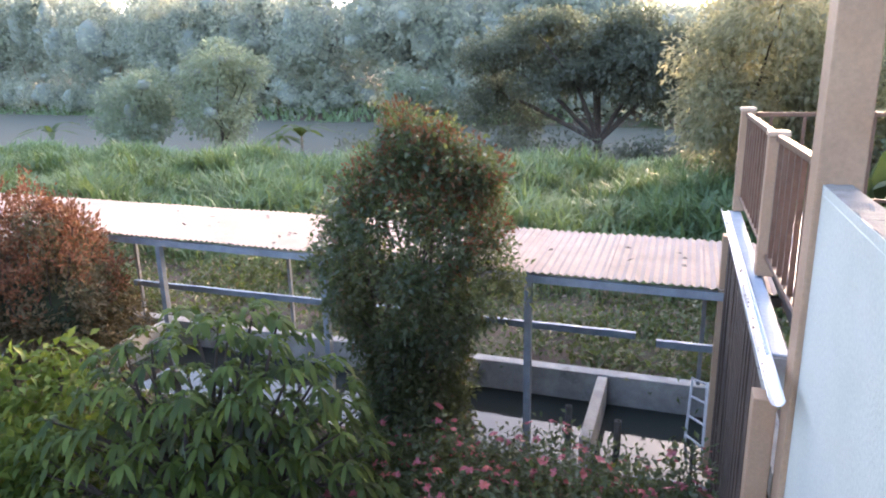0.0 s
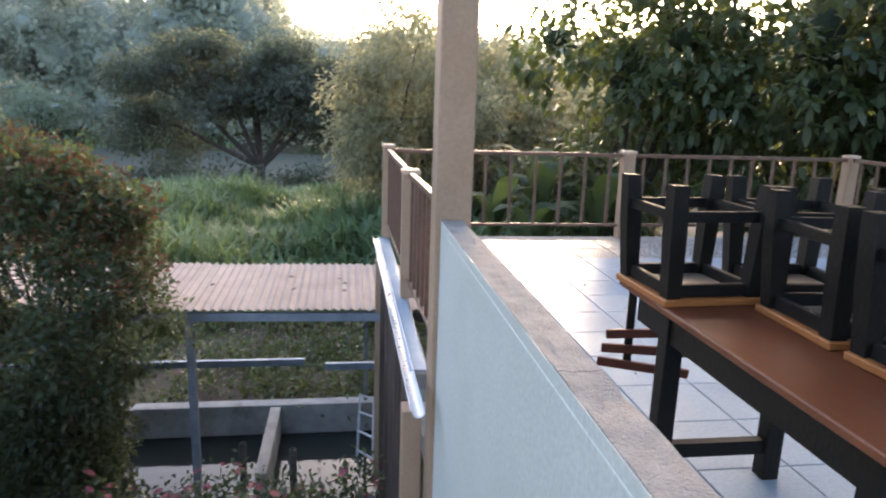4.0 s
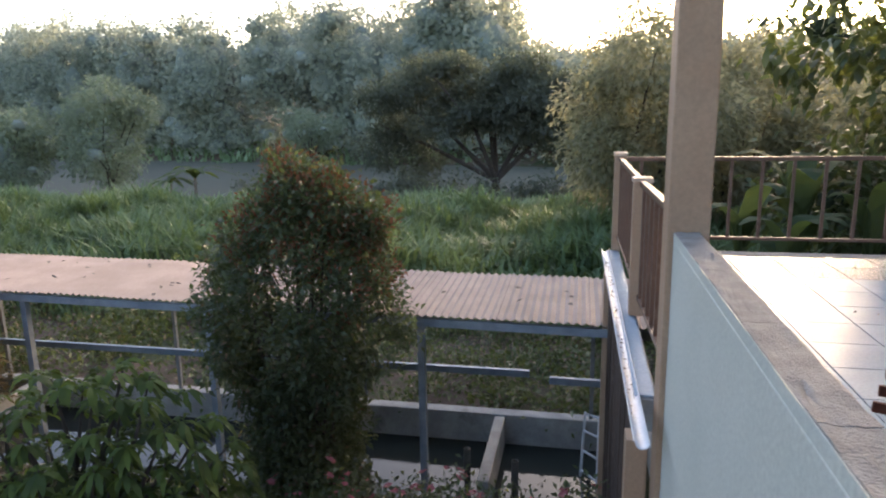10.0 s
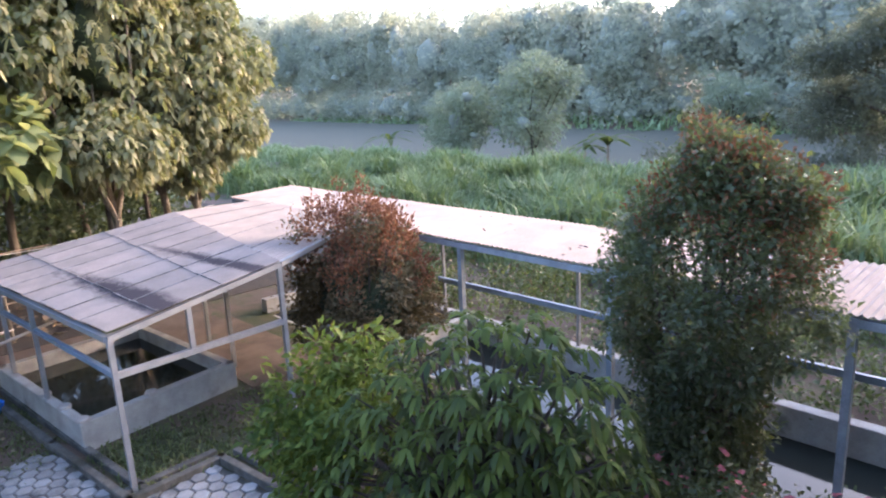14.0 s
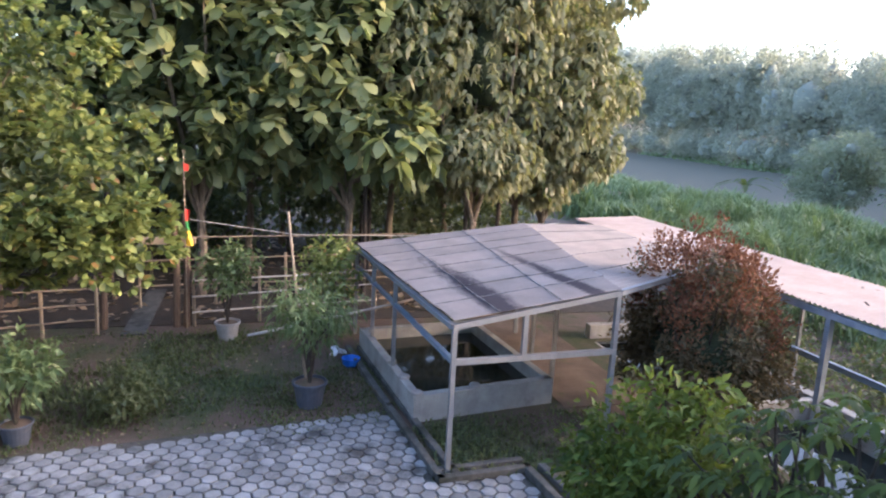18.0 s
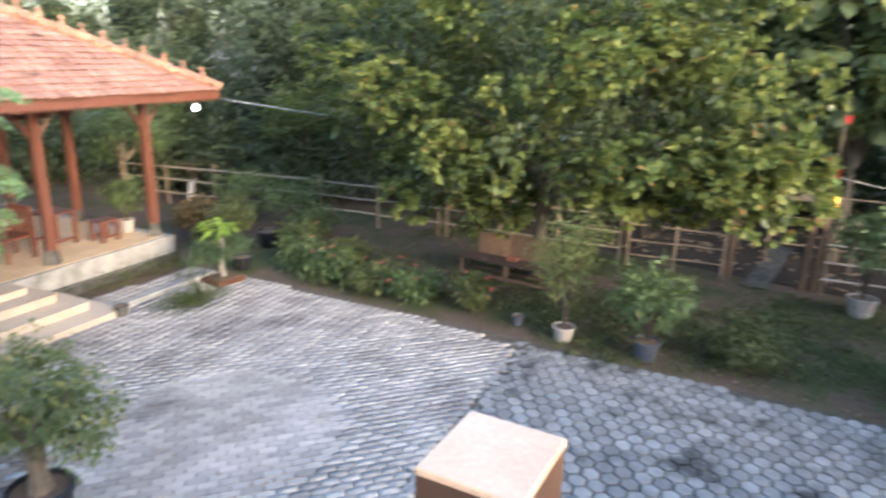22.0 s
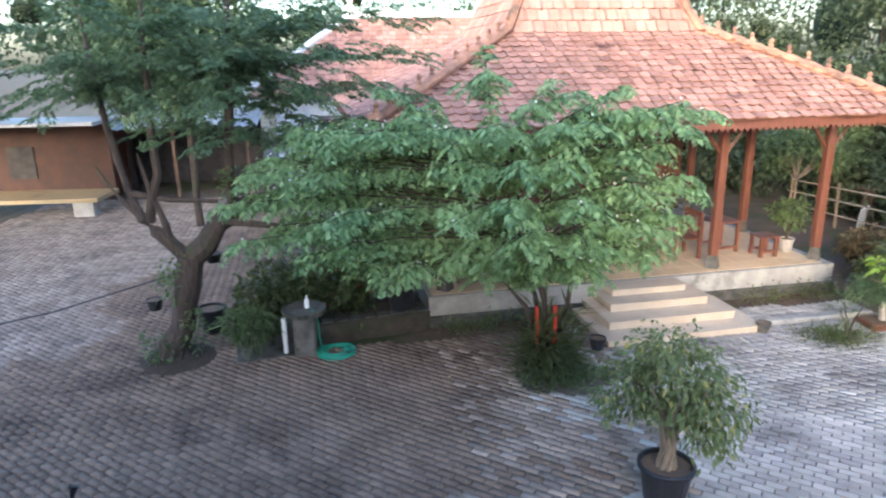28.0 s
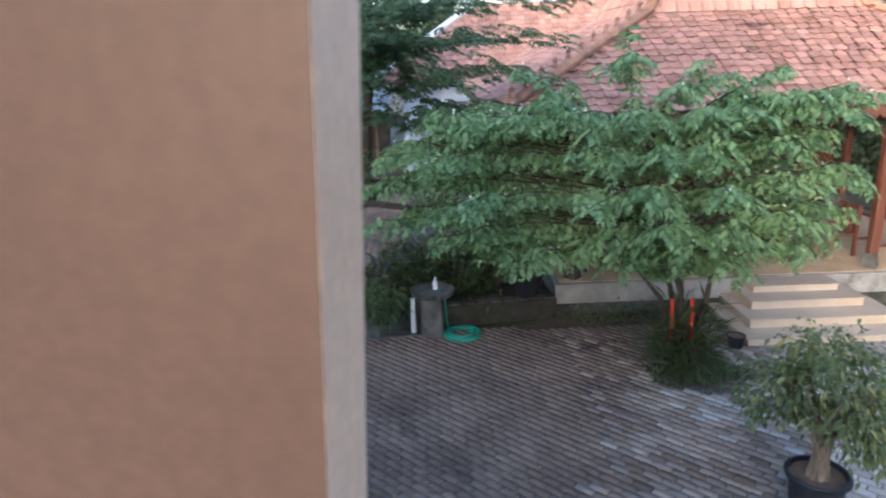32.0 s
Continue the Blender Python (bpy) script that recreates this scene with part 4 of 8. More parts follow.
pond = thing("fish_pond", "low cement walled pond with dark green water", "pond", kind="structure")
c = [Vector(p) for p in ((-11.97, 2.66, 0), (-8.76, 2.95, 0), (-9.10, 5.2, 0), (-12.2, 4.95, 0))]
for a, b in zip(c, c[1:] + c[:1]):
    d = b - a
    m = Matrix.Translation(a) @ Matrix.Rotation(math.atan2(d.y, d.x), 4, "Z")
    part("pond_wall", box(-0.07, d.length + 0.07, -0.07, 0.07, -0.1, 0.42, m, bevel=0.01), "concrete", pond)
bm = bmesh.new()
bm.faces.new([bm.verts.new(p + Vector((0, 0, 0.20))) for p in c])
part("water", bm, "pool_water", pond, "dark still pond water")
for p in ((-8.76, 2.95), (-9.4, 2.9), (-10.1, 2.83), (-8.9, 3.9)):
    part("wall_cap", lathe([(0.09, 0.42), (0.09, 0.455), (0.075, 0.47)], 10, (p[0], p[1], 0)), "pot_white", pond)

# cement drain along the paving edge
drain = thing("drain", "blackened cement drain along the paving", "drain", kind="structure")
dl = [Vector(p) for p in ((-11.9, 2.35, 0), (-9.15, 2.62, 0), (-6.98, 2.86, 0), (-7.05, 4.02, 0), (-5.2, 4.22, 0), (-2.9, 4.45, 0))]
for off, mat in ((0.0, "old_concrete"), (0.24, "old_concrete")):
    for a, b in zip(dl, dl[1:]):
        d = b - a
        nrm = Vector((-d.y, d.x, 0)).normalized()
        m = Matrix.Translation(a + nrm * off) @ Matrix.Rotation(math.atan2(d.y, d.x), 4, "Z")
        part("drain_kerb", box(-0.05, d.length + 0.05, -0.05, 0.05, -0.1, 0.11 - 0.03 * (off > 0), m, bevel=0.008), mat, drain)


# ---- joglo pavilion across the courtyard ----
JR = 9.3
JO = Vector((-7.40, -11.52, 0))
jm = Matrix.Translation(JO) @ Matrix.Rotation(radians(JR), 4, "Z")


def J(u, v, z):
    """Place in the courtyard from the pavilion's front corner: u along its front, v towards the yard."""
    return jm @ Vector((u, v, z))


jog = thing("pavilion", "open timber pavilion with red clay tiled roof", "pavilion", JO, JR)
WU, WV, PZ = 7.75, 7.6, 0.55
part("plinth", box(-0.12, WU, -WV, 0, 0.0, PZ - 0.012, bevel=0.012), "concrete", jog, "grey rendered plinth")
part("plinth_foot", box(-0.17, WU + 0.05, -WV, 0.06, 0.0, 0.20, bevel=0.02), "old_concrete", jog)
part("floor_bed", box(0.06, WU - 0.06, -WV + 0.06, -0.06, PZ - 0.012, PZ - 0.006), "grout", jog)
fm = tile_mesh("platform_tile", 0.394, 0.394, "cream_tile")
for i in range(19):
    for j in range(9):
        o = new("platform_tile", fm)
        o.parent = jog
        o.location = (0.28 + 0.4 * i, -0.28 - 0.4 * j, PZ + 0.006)
colh = 3.32
for u, v in ((0.10, -0.30), (2.28, -0.30), (5.05, -0.30), (7.4, -0.30), (0.10, -2.55), (0.10, -4.8), (0.10, -7.2), (2.28, -2.6), (5.05, -2.6), (7.4, -2.6), (2.28, -5.0), (5.05, -5.0)):
    part("column_base", lathe([(0.16, 0), (0.15, 0.05), (0.115, 0.22), (0.11, 0.24)], 4, (u, v, PZ + 0.006)), "old_concrete", jog)
    s = 0.075
    part("column", box(u - s, u + s, v - s, v + s, PZ + 0.24, colh, bevel=0.012), "teak", jog)
    if v == -0.30 or u == 0.10:
        for du in (-1, 1):
            bm = bmesh.new()
            add_tube(bm, [(u + du * 0.06, v, colh - 0.62), (u + du * 0.42, v, colh - 0.14)], 0.035, 4)
            part("brace", bm, "teak", jog)
for v in (-0.30, -2.6, -5.0, -7.2):
    part("tie_beam", box(0.1, 7.6, v - 0.05, v + 0.05, colh - 0.14, colh), "teak", jog)
for u in (0.10, 2.28, 5.05, 7.4):
    part("cross_beam", box(u - 0.05, u + 0.05, -7.3, -0.2, colh + 0.001, colh + 0.12), "teak", jog)
part("hanging_panel", box(0.45, 1.9, -2.63, -2.57, 2.75, 3.17), "teak", jog, "dark timber valance panel")
part("back_panel", box(0.2, 7.5, -5.15, -5.08, PZ + 0.01, 3.15), "teak_dark", jog, "dark timber back screen")
# roof: low skirt and steep top, tiles in courses
EV, EZ, BZ, TZ = 1.05, 3.42, 4.84, 7.2
U0, U1, V0, V1 = -EV, WU + EV, -WV - EV, EV
INS, INS2 = 3.0, 4.15
UE = -0.55
sk = [(UE, V1), (U1, V1), (U1, V0), (UE, V0)]
mid_ = [(U0 + INS, V1 - INS), (U1 - INS, V1 - INS), (U1 - INS, V0 + INS), (U0 + INS, V0 + INS)]
top_ = [(U0 + INS2, V1 - INS2), (U1 - INS2, V1 - INS2), (U1 - INS2, V0 + INS2), (U0 + INS2, V0 + INS2)]


def roof_face(a, b, c, d, za, zc, name):
    bm = bmesh.new()
    lo = [bm.verts.new((p[0], p[1], z)) for p, z in ((a, za), (b, za), (c, zc), (d, zc))]
    bm.faces.new(lo)
    r = bmesh.ops.extrude_face_region(bm, geom=bm.faces[:])
    for g in r["geom"]:
        if isinstance(g, bmesh.types.BMVert):
            g.co.z -= 0.05
    return part(name, bm, "teak_dark", jog)


for i in range(4):
    k = (i + 1) % 4
    roof_face(sk[i], sk[k], mid_[k], mid_[i], EZ, BZ, "roof_deck")
    roof_face(mid_[i], mid_[k], top_[k], top_[i], BZ, TZ, "upper_roof_deck")


def tile_course(bm, a, b, rise, out, width, length):
    """One row of curved clay tiles from a to b; rise: step up the slope; out: slope normal."""
    d = b - a
    n = max(1, int(d.length / width))
    e = d.normalized()
    for i in range(n):
        p = a + e * (d.length * (i + 0.5) / n) + out * random.uniform(0.0, 0.012)
        w2 = d.length / n * 0.52
        f0 = p + out * 0.040
        sag = random.uniform(-0.010, 0.010)
        rs = rise * (length + random.uniform(-0.01, 0.015))
        q = [f0 - e * w2 + out * 0.004, f0 - e * w2 * 0.35 - out * 0.014, f0 + e * w2 * 0.4 - out * 0.010, f0 + e * w2 + out * (0.022 + sag)]
        lo = [bm.verts.new(x) for x in q]
        hi = [bm.verts.new(x + rs - out * 0.034) for x in q]
        dn = [bm.verts.new(x - out * 0.020) for x in q]
        for s in range(3):
            bm.faces.new((lo[s], lo[s + 1], hi[s + 1], hi[s]))
            bm.faces.new((dn[s], dn[s + 1], lo[s + 1], lo[s]))


def shared_tile(width, length):
    """One curved clay tile, lying along its own axes."""
    bm = bmesh.new()
    w2 = width * 0.52
    q = [Vector((-w2, 0, 0.044)), Vector((-w2 * 0.35, 0, 0.026)), Vector((w2 * 0.4, 0, 0.030)), Vector((w2, 0, 0.062))]
    lo = [bm.verts.new(v) for v in q]
    hi = [bm.verts.new(v + Vector((0, length, -0.034))) for v in q]
    dn = [bm.verts.new(v - Vector((0, 0, 0.020))) for v in q]
    for s in range(3):
        bm.faces.new((lo[s], lo[s + 1], hi[s + 1], hi[s]))
        bm.faces.new((dn[s], dn[s + 1], lo[s + 1], lo[s]))
    me = bpy.data.meshes.new("clay_tile")
    bm.to_mesh(me)
    bm.free()
    me.materials.append(M["clay"])
    return me


def tiled(a, b, c, d, za, zc, step, width, name, single=0):
    a, b, c, d = Vector((*a, za)), Vector((*b, za)), Vector((*c, zc)), Vector((*d, zc))
    slope = ((c + d) / 2 - (a + b) / 2)
    rows = int(slope.length / step)
    rise = slope.normalized()
    out = (b - a).cross(rise).normalized()
    if out.z < 0:
        out = -out
    bm = bmesh.new()
    tm_ = shared_tile(width, step * 1.25) if single else None
    for r in range(rows):
        f = r / rows
        if r < single:
            p, q = a.lerp(d, f), b.lerp(c, f)
            e = (q - p).normalized()
            n = int((q - p).length / width)
            for i in range(n):
                o = new("clay_tile", tm_)
                o.parent = jog
                at = p + e * ((q - p).length * (i + 0.5) / n) + out * random.uniform(0, 0.012)
                m3 = Matrix((e, rise, out)).transposed() @ Matrix.Rotation(random.uniform(-0.03, 0.03), 3, "Z")
                o.matrix_local = Matrix.Translation(at) @ m3.to_4x4()
            continue
        tile_course(bm, a.lerp(d, f), b.lerp(c, f), rise, out, width, step * 1.25)
    o = part(name, bm, "clay", jog, "overlapping red clay tiles")
    tagged(o, kind="stuff")


tiled(sk[0], sk[1], mid_[1], mid_[0], EZ, BZ, 0.20, 0.20, "roof_tiles", 6)
tiled(mid_[0], mid_[1], top_[1], top_[0], BZ, TZ, 0.22, 0.22, "roof_tiles")
tiled(sk[3], sk[0], mid_[0], mid_[3], EZ, BZ, 0.20, 0.22, "roof_tiles")
tiled(sk[1], sk[2], mid_[2], mid_[1], EZ, BZ, 0.22, 0.26, "roof_tiles")
tiled(mid_[3], mid_[0], top_[0], top_[3], BZ, TZ, 0.22, 0.24, "roof_tiles")
tiled(mid_[1], mid_[2], top_[2], top_[1], BZ, TZ, 0.22, 0.26, "roof_tiles")
# ridge caps on the hips, each with a small upright finial
rm = bpy.data.meshes.new("ridge_tile")
bm = bmesh.new()
add_tube(bm, [(-0.20, 0, 0), (0.20, 0, 0.02)], [0.085, 0.10], 8)
bm.to_mesh(rm)
bm.free()
rm.materials.append(M["clay_ridge"])
fn = bpy.data.meshes.new("ridge_finial")
bm = bmesh.new()
add_lathe(bm, [(0.05, 0), (0.055, 0.05), (0.028, 0.10), (0.045, 0.15), (0.012, 0.19)], 6)
bm.to_mesh(fn)
bm.free()
fn.materials.append(M["clay_ridge"])


def ridge(p, q, n, fin=True):
    p, q = Vector(p), Vector(q)
    d = q - p
    rot = d.to_track_quat("X", "Z").to_matrix().to_4x4()
    for i in range(n):
        o = new("ridge_tile", rm)
        o.parent = jog
        o.matrix_local = Matrix.Translation(p + d * ((i + 0.5) / n) + Vector((0, 0, 0.04 + random.uniform(-0.012, 0.012)))) @ rot
        if fin and i % 1 == 0:
            f = new("ridge_finial", fn)
            f.parent = jog
            f.matrix_local = Matrix.Translation(p + d * ((i + 0.9) / n) + Vector((0, 0, 0.11))) @ Matrix.Rotation(random.uniform(-0.15, 0.15), 4, "X")


for i in (0, 1, 3):
    ridge((*sk[i], EZ + 0.02), (*mid_[i], BZ + 0.02), 12)
    ridge((*mid_[i], BZ + 0.02), (*top_[i], TZ), 8, False)
part("ridge_beam", box(top_[0][0], top_[1][0], top_[2][1], top_[0][1], TZ, TZ + 0.12), "clay_ridge", jog)
# eave board with a toothed lower edge
for p, q in ((sk[0], sk[1]), (sk[3], sk[0]), (sk[1], sk[2])):
    a, b = Vector((*p, EZ)), Vector((*q, EZ))
    d = b - a
    e = d.normalized()
    nrm = Vector((e.y, -e.x, 0)) * -1
    bm = bmesh.new()
    n = int(d.length / 0.11)
    for i in range(n):
        x0, x1 = a + e * (d.length * i / n), a + e * (d.length * (i + 1) / n)
        xm = (x0 + x1) / 2
        pts = [x0 + up * -0.01, x1 + up * -0.01, x1 + up * -0.12, xm + up * -0.185, x0 + up * -0.12]
        fr = [bm.verts.new(v) for v in pts]
        bk = [bm.verts.new(v - nrm * 0.025) for v in pts]
        bm.faces.new(fr)
        bm.faces.new(bk[::-1])
        for s in range(5):
            bm.faces.new((fr[s], bk[s], bk[(s + 1) % 5], fr[(s + 1) % 5]))
    tagged(part("eave_board", bm, "teak", jog, "toothed timber eave board"), kind="stuff")
# steps
st = thing("pavilion_steps", "cream tiled steps up to the pavilion", "steps", JO, JR, kind="structure")
for i, (w0, w1, dv, h) in enumerate(((2.45, 5.2, 1.55, 0.14), (2.72, 5.0, 1.15, 0.28), (2.98, 4.8, 0.75, 0.42), (3.2, 4.62, 0.40, 0.535))):
    part("riser_block", box(w0 + 0.02, w1 - 0.02, 0.001, dv - 0.02, 0 if i == 0 else h - 0.14, h - 0.022), "cream_step", st)
    part("tread", box(w0, w1, 0.001, dv, h - 0.021, h, bevel=0.006), "cream_step", st)


# furniture in the pavilion
def low_table(at, rz, w, d, h, name="low_table", label="reddish teak low table"):
    t = thing(name, label, "table", at, rz, group="pavilion furniture")
    part("top", box(-w / 2, w / 2, -d / 2, d / 2, h - 0.035, h, bevel=0.006), "teak", t)
    for sx in (-1, 1):
        for sy in (-1, 1):
            x, y = sx * (w / 2 - 0.05), sy * (d / 2 - 0.05)
            part("leg", box(x - 0.03, x + 0.03, y - 0.03, y + 0.03, 0, h - 0.036), "teak", t)
    for sy in (-1, 1):
        y = sy * (d / 2 - 0.05)
        part("stretcher", box(-w / 2 + 0.08, w / 2 - 0.08, y - 0.015, y + 0.015, 0.08, 0.13), "teak", t)
    return t


def arm_chair(at, rz):
    t = thing("armchair", "reddish teak armchair with slatted back", "chair", at, rz, group="pavilion furniture")
    part("seat", box(-0.27, 0.27, -0.26, 0.26, 0.38, 0.42, bevel=0.005), "teak", t)
    for sx in (-1, 1):
        part("front_leg", box(sx * 0.26 - 0.03, sx * 0.26 + 0.03, 0.2, 0.26, 0, 0.62), "teak", t)
        part("back_leg", box(sx * 0.26 - 0.03, sx * 0.26 + 0.03, -0.28, -0.22, 0, 0.92), "teak", t)
        part("arm", box(sx * 0.26 - 0.04, sx * 0.26 + 0.04, -0.26, 0.28, 0.621, 0.655, bevel=0.006), "teak", t)
    part("top_rail", box(-0.229, 0.229, -0.27, -0.235, 0.84, 0.92), "teak", t)
    for k in range(4):
        x = -0.15 + 0.1 * k
        part("back_slat", box(x - 0.02, x + 0.02, -0.262, -0.24, 0.42, 0.839), "teak", t)


pz = PZ + 0.006
low_table(J(0.86, -0.78, pz), JR, 0.42, 0.4, 0.42, "stool", "low reddish teak stool on the pavilion floor")
low_table(J(1.48, -1.35, pz), JR + 4, 0.58, 0.6, 0.64)
arm_chair(J(2.45, -1.15, pz), JR - 90)
arm_chair(J(3.3, -1.9, pz), JR - 70)
low_table(J(3.9, -1.8, pz), JR, 1.1, 0.7, 0.6)
for k in range(3):
    t = thing("folding_chair", "dark brown wooden chair on the pavilion floor", "chair", J(5.85 + 0.73 * k, -0.75, pz), JR + 180, group="front row chairs")
    for sx in (-1, 1):
        part("leg", box(sx * 0.2 - 0.018, sx * 0.2 + 0.018, -0.2, -0.16, 0, 0.85), "black_wood", t)
        part("leg", box(sx * 0.2 - 0.018, sx * 0.2 + 0.018, 0.16, 0.2, 0, 0.44), "black_wood", t)
    part("seat", box(-0.22, 0.22, -0.2, 0.22, 0.441, 0.47), "black_wood", t)
    part("back", box(-0.18, 0.18, -0.19, -0.17, 0.62, 0.84), "black_wood", t)
# hanging lamps under the eave
for at in (J(-0.5, 0.45, 3.08), J(4.2, -1.4, 3.02)):
    lp = thing("light_bulb", "lit white bulb hanging on a wire", "lamp", at, group="pavilion bulbs")
    bm = bmesh.new()
    add_lathe(bm, [(0.004, -0.07), (0.026, -0.06), (0.036, -0.03), (0.028, 0.0), (0.020, 0.03)], 12)
    part("bulb", bm, "bulb", lp)
    part("socket", lathe([(0.024, 0.031), (0.024, 0.09), (0.01, 0.1)], 10), "white_paint", lp)
    part("wire", tube([(0, 0, 0.1), (0, 0, 0.30)], 0.006, 5), "black_plastic", lp)

# ---- house behind the pavilion and the sheds beside it ----
h2 = thing("house", "old house with clay tiled roof and white trims", "house", (0.3, -24.6, 0), 4)
part("wall", box(-5.0, 5.2, -5, 0, 0, 3.2), "blue_wall", h2, "pale blue wall")


def plain_roof(parent, x0, x1, y0, y1, z0, z1, mat, hip=0.0):
    ym = (y0 + y1) / 2
    for ya, sgn in ((y1, 1), (y0, -1)):
        a, b, c, d = Vector((x0, ya, z0)), Vector((x1, ya, z0)), Vector((x1 - hip, ym, z1)), Vector((x0 + hip, ym, z1))
        slope = (c + d) / 2 - (a + b) / 2
        out = (b - a).cross(slope).normalized()
        if out.z < 0:
            out = -out
        bm = bmesh.new()
        f = [bm.verts.new(v) for v in (a, b, c, d)]
        bm.faces.new(f)
        g = [bm.verts.new(v - out * 0.06) for v in (a, b, c, d)]
        bm.faces.new(g[::-1])
        for s in range(4):
            bm.faces.new((f[s], g[s], g[(s + 1) % 4], f[(s + 1) % 4]))
        if mat == "clay":
            rows = int(slope.length / 0.25)
            for r in range(rows):
                fr = r / rows
                tile_course(bm, a.lerp(d, fr), b.lerp(c, fr), slope.normalized(), out, 0.24, 0.31)
        part("roof", bm, mat, parent)


plain_roof(h2, -6.5, 6.2, -5.6, 0.9, 3.25, 5.95, "clay", 3.7)
for sx in (0, 1):
    xa, xb = (-6.5, -2.8) if sx == 0 else (6.2, 2.5)
    part("hip_trim", tube([(xa, 0.9, 3.33), (xb, -2.35, 6.05)], 0.13, 6), "white_paint", h2, "white painted hip trim")
part("ridge_trim", box(-2.9, 2.6, -2.45, -2.25, 5.95, 6.17), "white_paint", h2, "white painted ridge")
for x in (-2.6, 0.2, 1.0, 2.4):
    part("ridge_ornament", lathe([(0.14, 6.2), (0.2, 6.35), (0.08, 6.5), (0.12, 6.62), (0.02, 6.75)], 6, (x, -2.35, 0)), "white_paint", h2)
# no opening is cut: a dark panel paints the dim inside
part("window", box(2.2, 3.4, 0.001, 0.05, 1.2, 2.3), "shade_wall", h2, "dark panel painted as the gloom of a window opening")
part("veranda_roof", box(-0.6, 3.6, 0.06, 1.5, 2.42, 2.5), "black_plastic", h2)

s1 = thing("tin_shed", "open shed with grey tin roof", "shed", (8.3, -22.6, 0), 6)
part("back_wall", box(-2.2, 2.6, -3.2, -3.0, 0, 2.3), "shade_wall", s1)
part("side_wall", box(2.6, 2.75, -3.2, 0, 0, 2.3), "red_brick", s1)
part("roof", corrugated((-2.5, 0.4, 2.35), (3.0, 0.4, 2.35), (-2.5, -3.4, 3.0), (3.0, -3.4, 3.0), 22, 0.03, 2), "tin", s1)
for x in (-2.1, 0.3, 2.5):
    part("post", box(x - 0.05, x + 0.05, 0.1, 0.2, 0, 2.32), "post_wood", s1)
s2 = thing("timber_stall", "brown timber stall with a pale raised deck", "shed", (12.6, -19.6, 0), 2)
part("back_wall", box(-2.6, 4.0, -1.4, -1.3, 0.5, 2.7), "fridge", s2)
part("deck", box(-2.7, 4.0, -1.29, 0.35, 0.50, 0.62), "deck_wood", s2, "pale timber deck edge")
part("foot", box(-2.5, -1.9, -0.2, 0.2, 0, 0.499), "concrete", s2)
part("foot", box(0.9, 1.5, -0.2, 0.2, 0, 0.499), "concrete", s2)
part("roof", box(-3.0, 4.4, -1.8, 0.6, 2.75, 2.85), "tin", s2)
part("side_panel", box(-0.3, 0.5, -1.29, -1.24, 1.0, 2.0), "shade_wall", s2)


# ---- trees and plants: garden side ----
def tree(name, label, at=(0, 0, 0), group=""):
    return thing(name, label, "tree", at, group=group)


def cores(blobs, mat, parent=None, s=0.62, name="crown_shade"):
    """Lumpy closed masses well below a crown's leaves, added to paint its inner shade."""
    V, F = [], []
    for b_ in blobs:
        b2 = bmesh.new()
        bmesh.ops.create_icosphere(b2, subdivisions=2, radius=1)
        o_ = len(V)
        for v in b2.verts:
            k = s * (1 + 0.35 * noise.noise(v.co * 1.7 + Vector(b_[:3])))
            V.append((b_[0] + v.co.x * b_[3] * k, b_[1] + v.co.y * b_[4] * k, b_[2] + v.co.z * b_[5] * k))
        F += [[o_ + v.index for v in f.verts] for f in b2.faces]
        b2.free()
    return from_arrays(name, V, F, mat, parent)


SITE = GARDEN
# red-tipped photinia in front of the pool
t = tree("photinia_tree", "open small tree with dark leaves and coppery red tips")
gp = np.random.default_rng(8)
PX, PY = -2.55, 6.72
body = []
for k in range(120):
    z = 0.25 + 3.50 * (k + 0.5) / 120
    w = float(np.interp(z, (0.2, 0.8, 1.25, 1.8, 2.3, 2.8, 3.2, 3.6, 3.9, 4.05), (0.70, 0.82, 0.66, 1.05, 1.30, 1.22, 0.90, 0.56, 0.30, 0.12)))
    if 0.95 < z < 1.55 and gp.uniform() < 0.55:
        continue
    a_ = k * 2.4 + gp.uniform(-0.4, 0.4)
    q = max(0.0, w - 0.14) * gp.uniform(0.45, 1.05) ** 0.6
    r = gp.uniform(0.13, 0.26)
    body.append((PX + 0.22 * max(0.0, z - 2.6) + math.cos(a_) * q, PY + math.sin(a_) * q * 0.85, z, r, r, r * gp.uniform(1.0, 1.5)))
body += [(-1.56, 6.6, 3.42, 0.13, 0.13, 0.16), (-1.72, 6.65, 3.30, 0.15, 0.15, 0.16), (-2.68, 6.7, 3.86, 0.14, 0.14, 0.2), (-2.12, 6.7, 3.86, 0.10, 0.10, 0.16), (-2.36, 6.7, 3.78, 0.12, 0.12, 0.16)]
bm = bmesh.new()
for k in range(9):
    a_ = k * 0.7
    top_at = Vector((PX + math.cos(a_) * gp.uniform(0.35, 0.9), PY + math.sin(a_) * gp.uniform(0.3, 0.7), gp.uniform(2.1, 3.4)))
    foot = Vector((PX + math.cos(a_) * 0.10, PY + math.sin(a_) * 0.10, -0.05))
    add_tube(bm, [foot, foot.lerp(top_at, 0.35) + Vector((0, 0, 0.15)), foot.lerp(top_at, 0.7), top_at], [0.034, 0.026, 0.018, 0.006], 6)
for b_ in body[::2]:
    p = Vector(b_[:3])
    q = Vector((PX + (p.x - PX) * 0.45, PY + (p.y - PY) * 0.45, max(0.2, p.z - 0.5)))
    add_tube(bm, [q, q.lerp(p, 0.55) + Vector((0, 0, 0.03)), p], [0.012, 0.009, 0.004], 5)
part("trunk", bm, "bark", t)
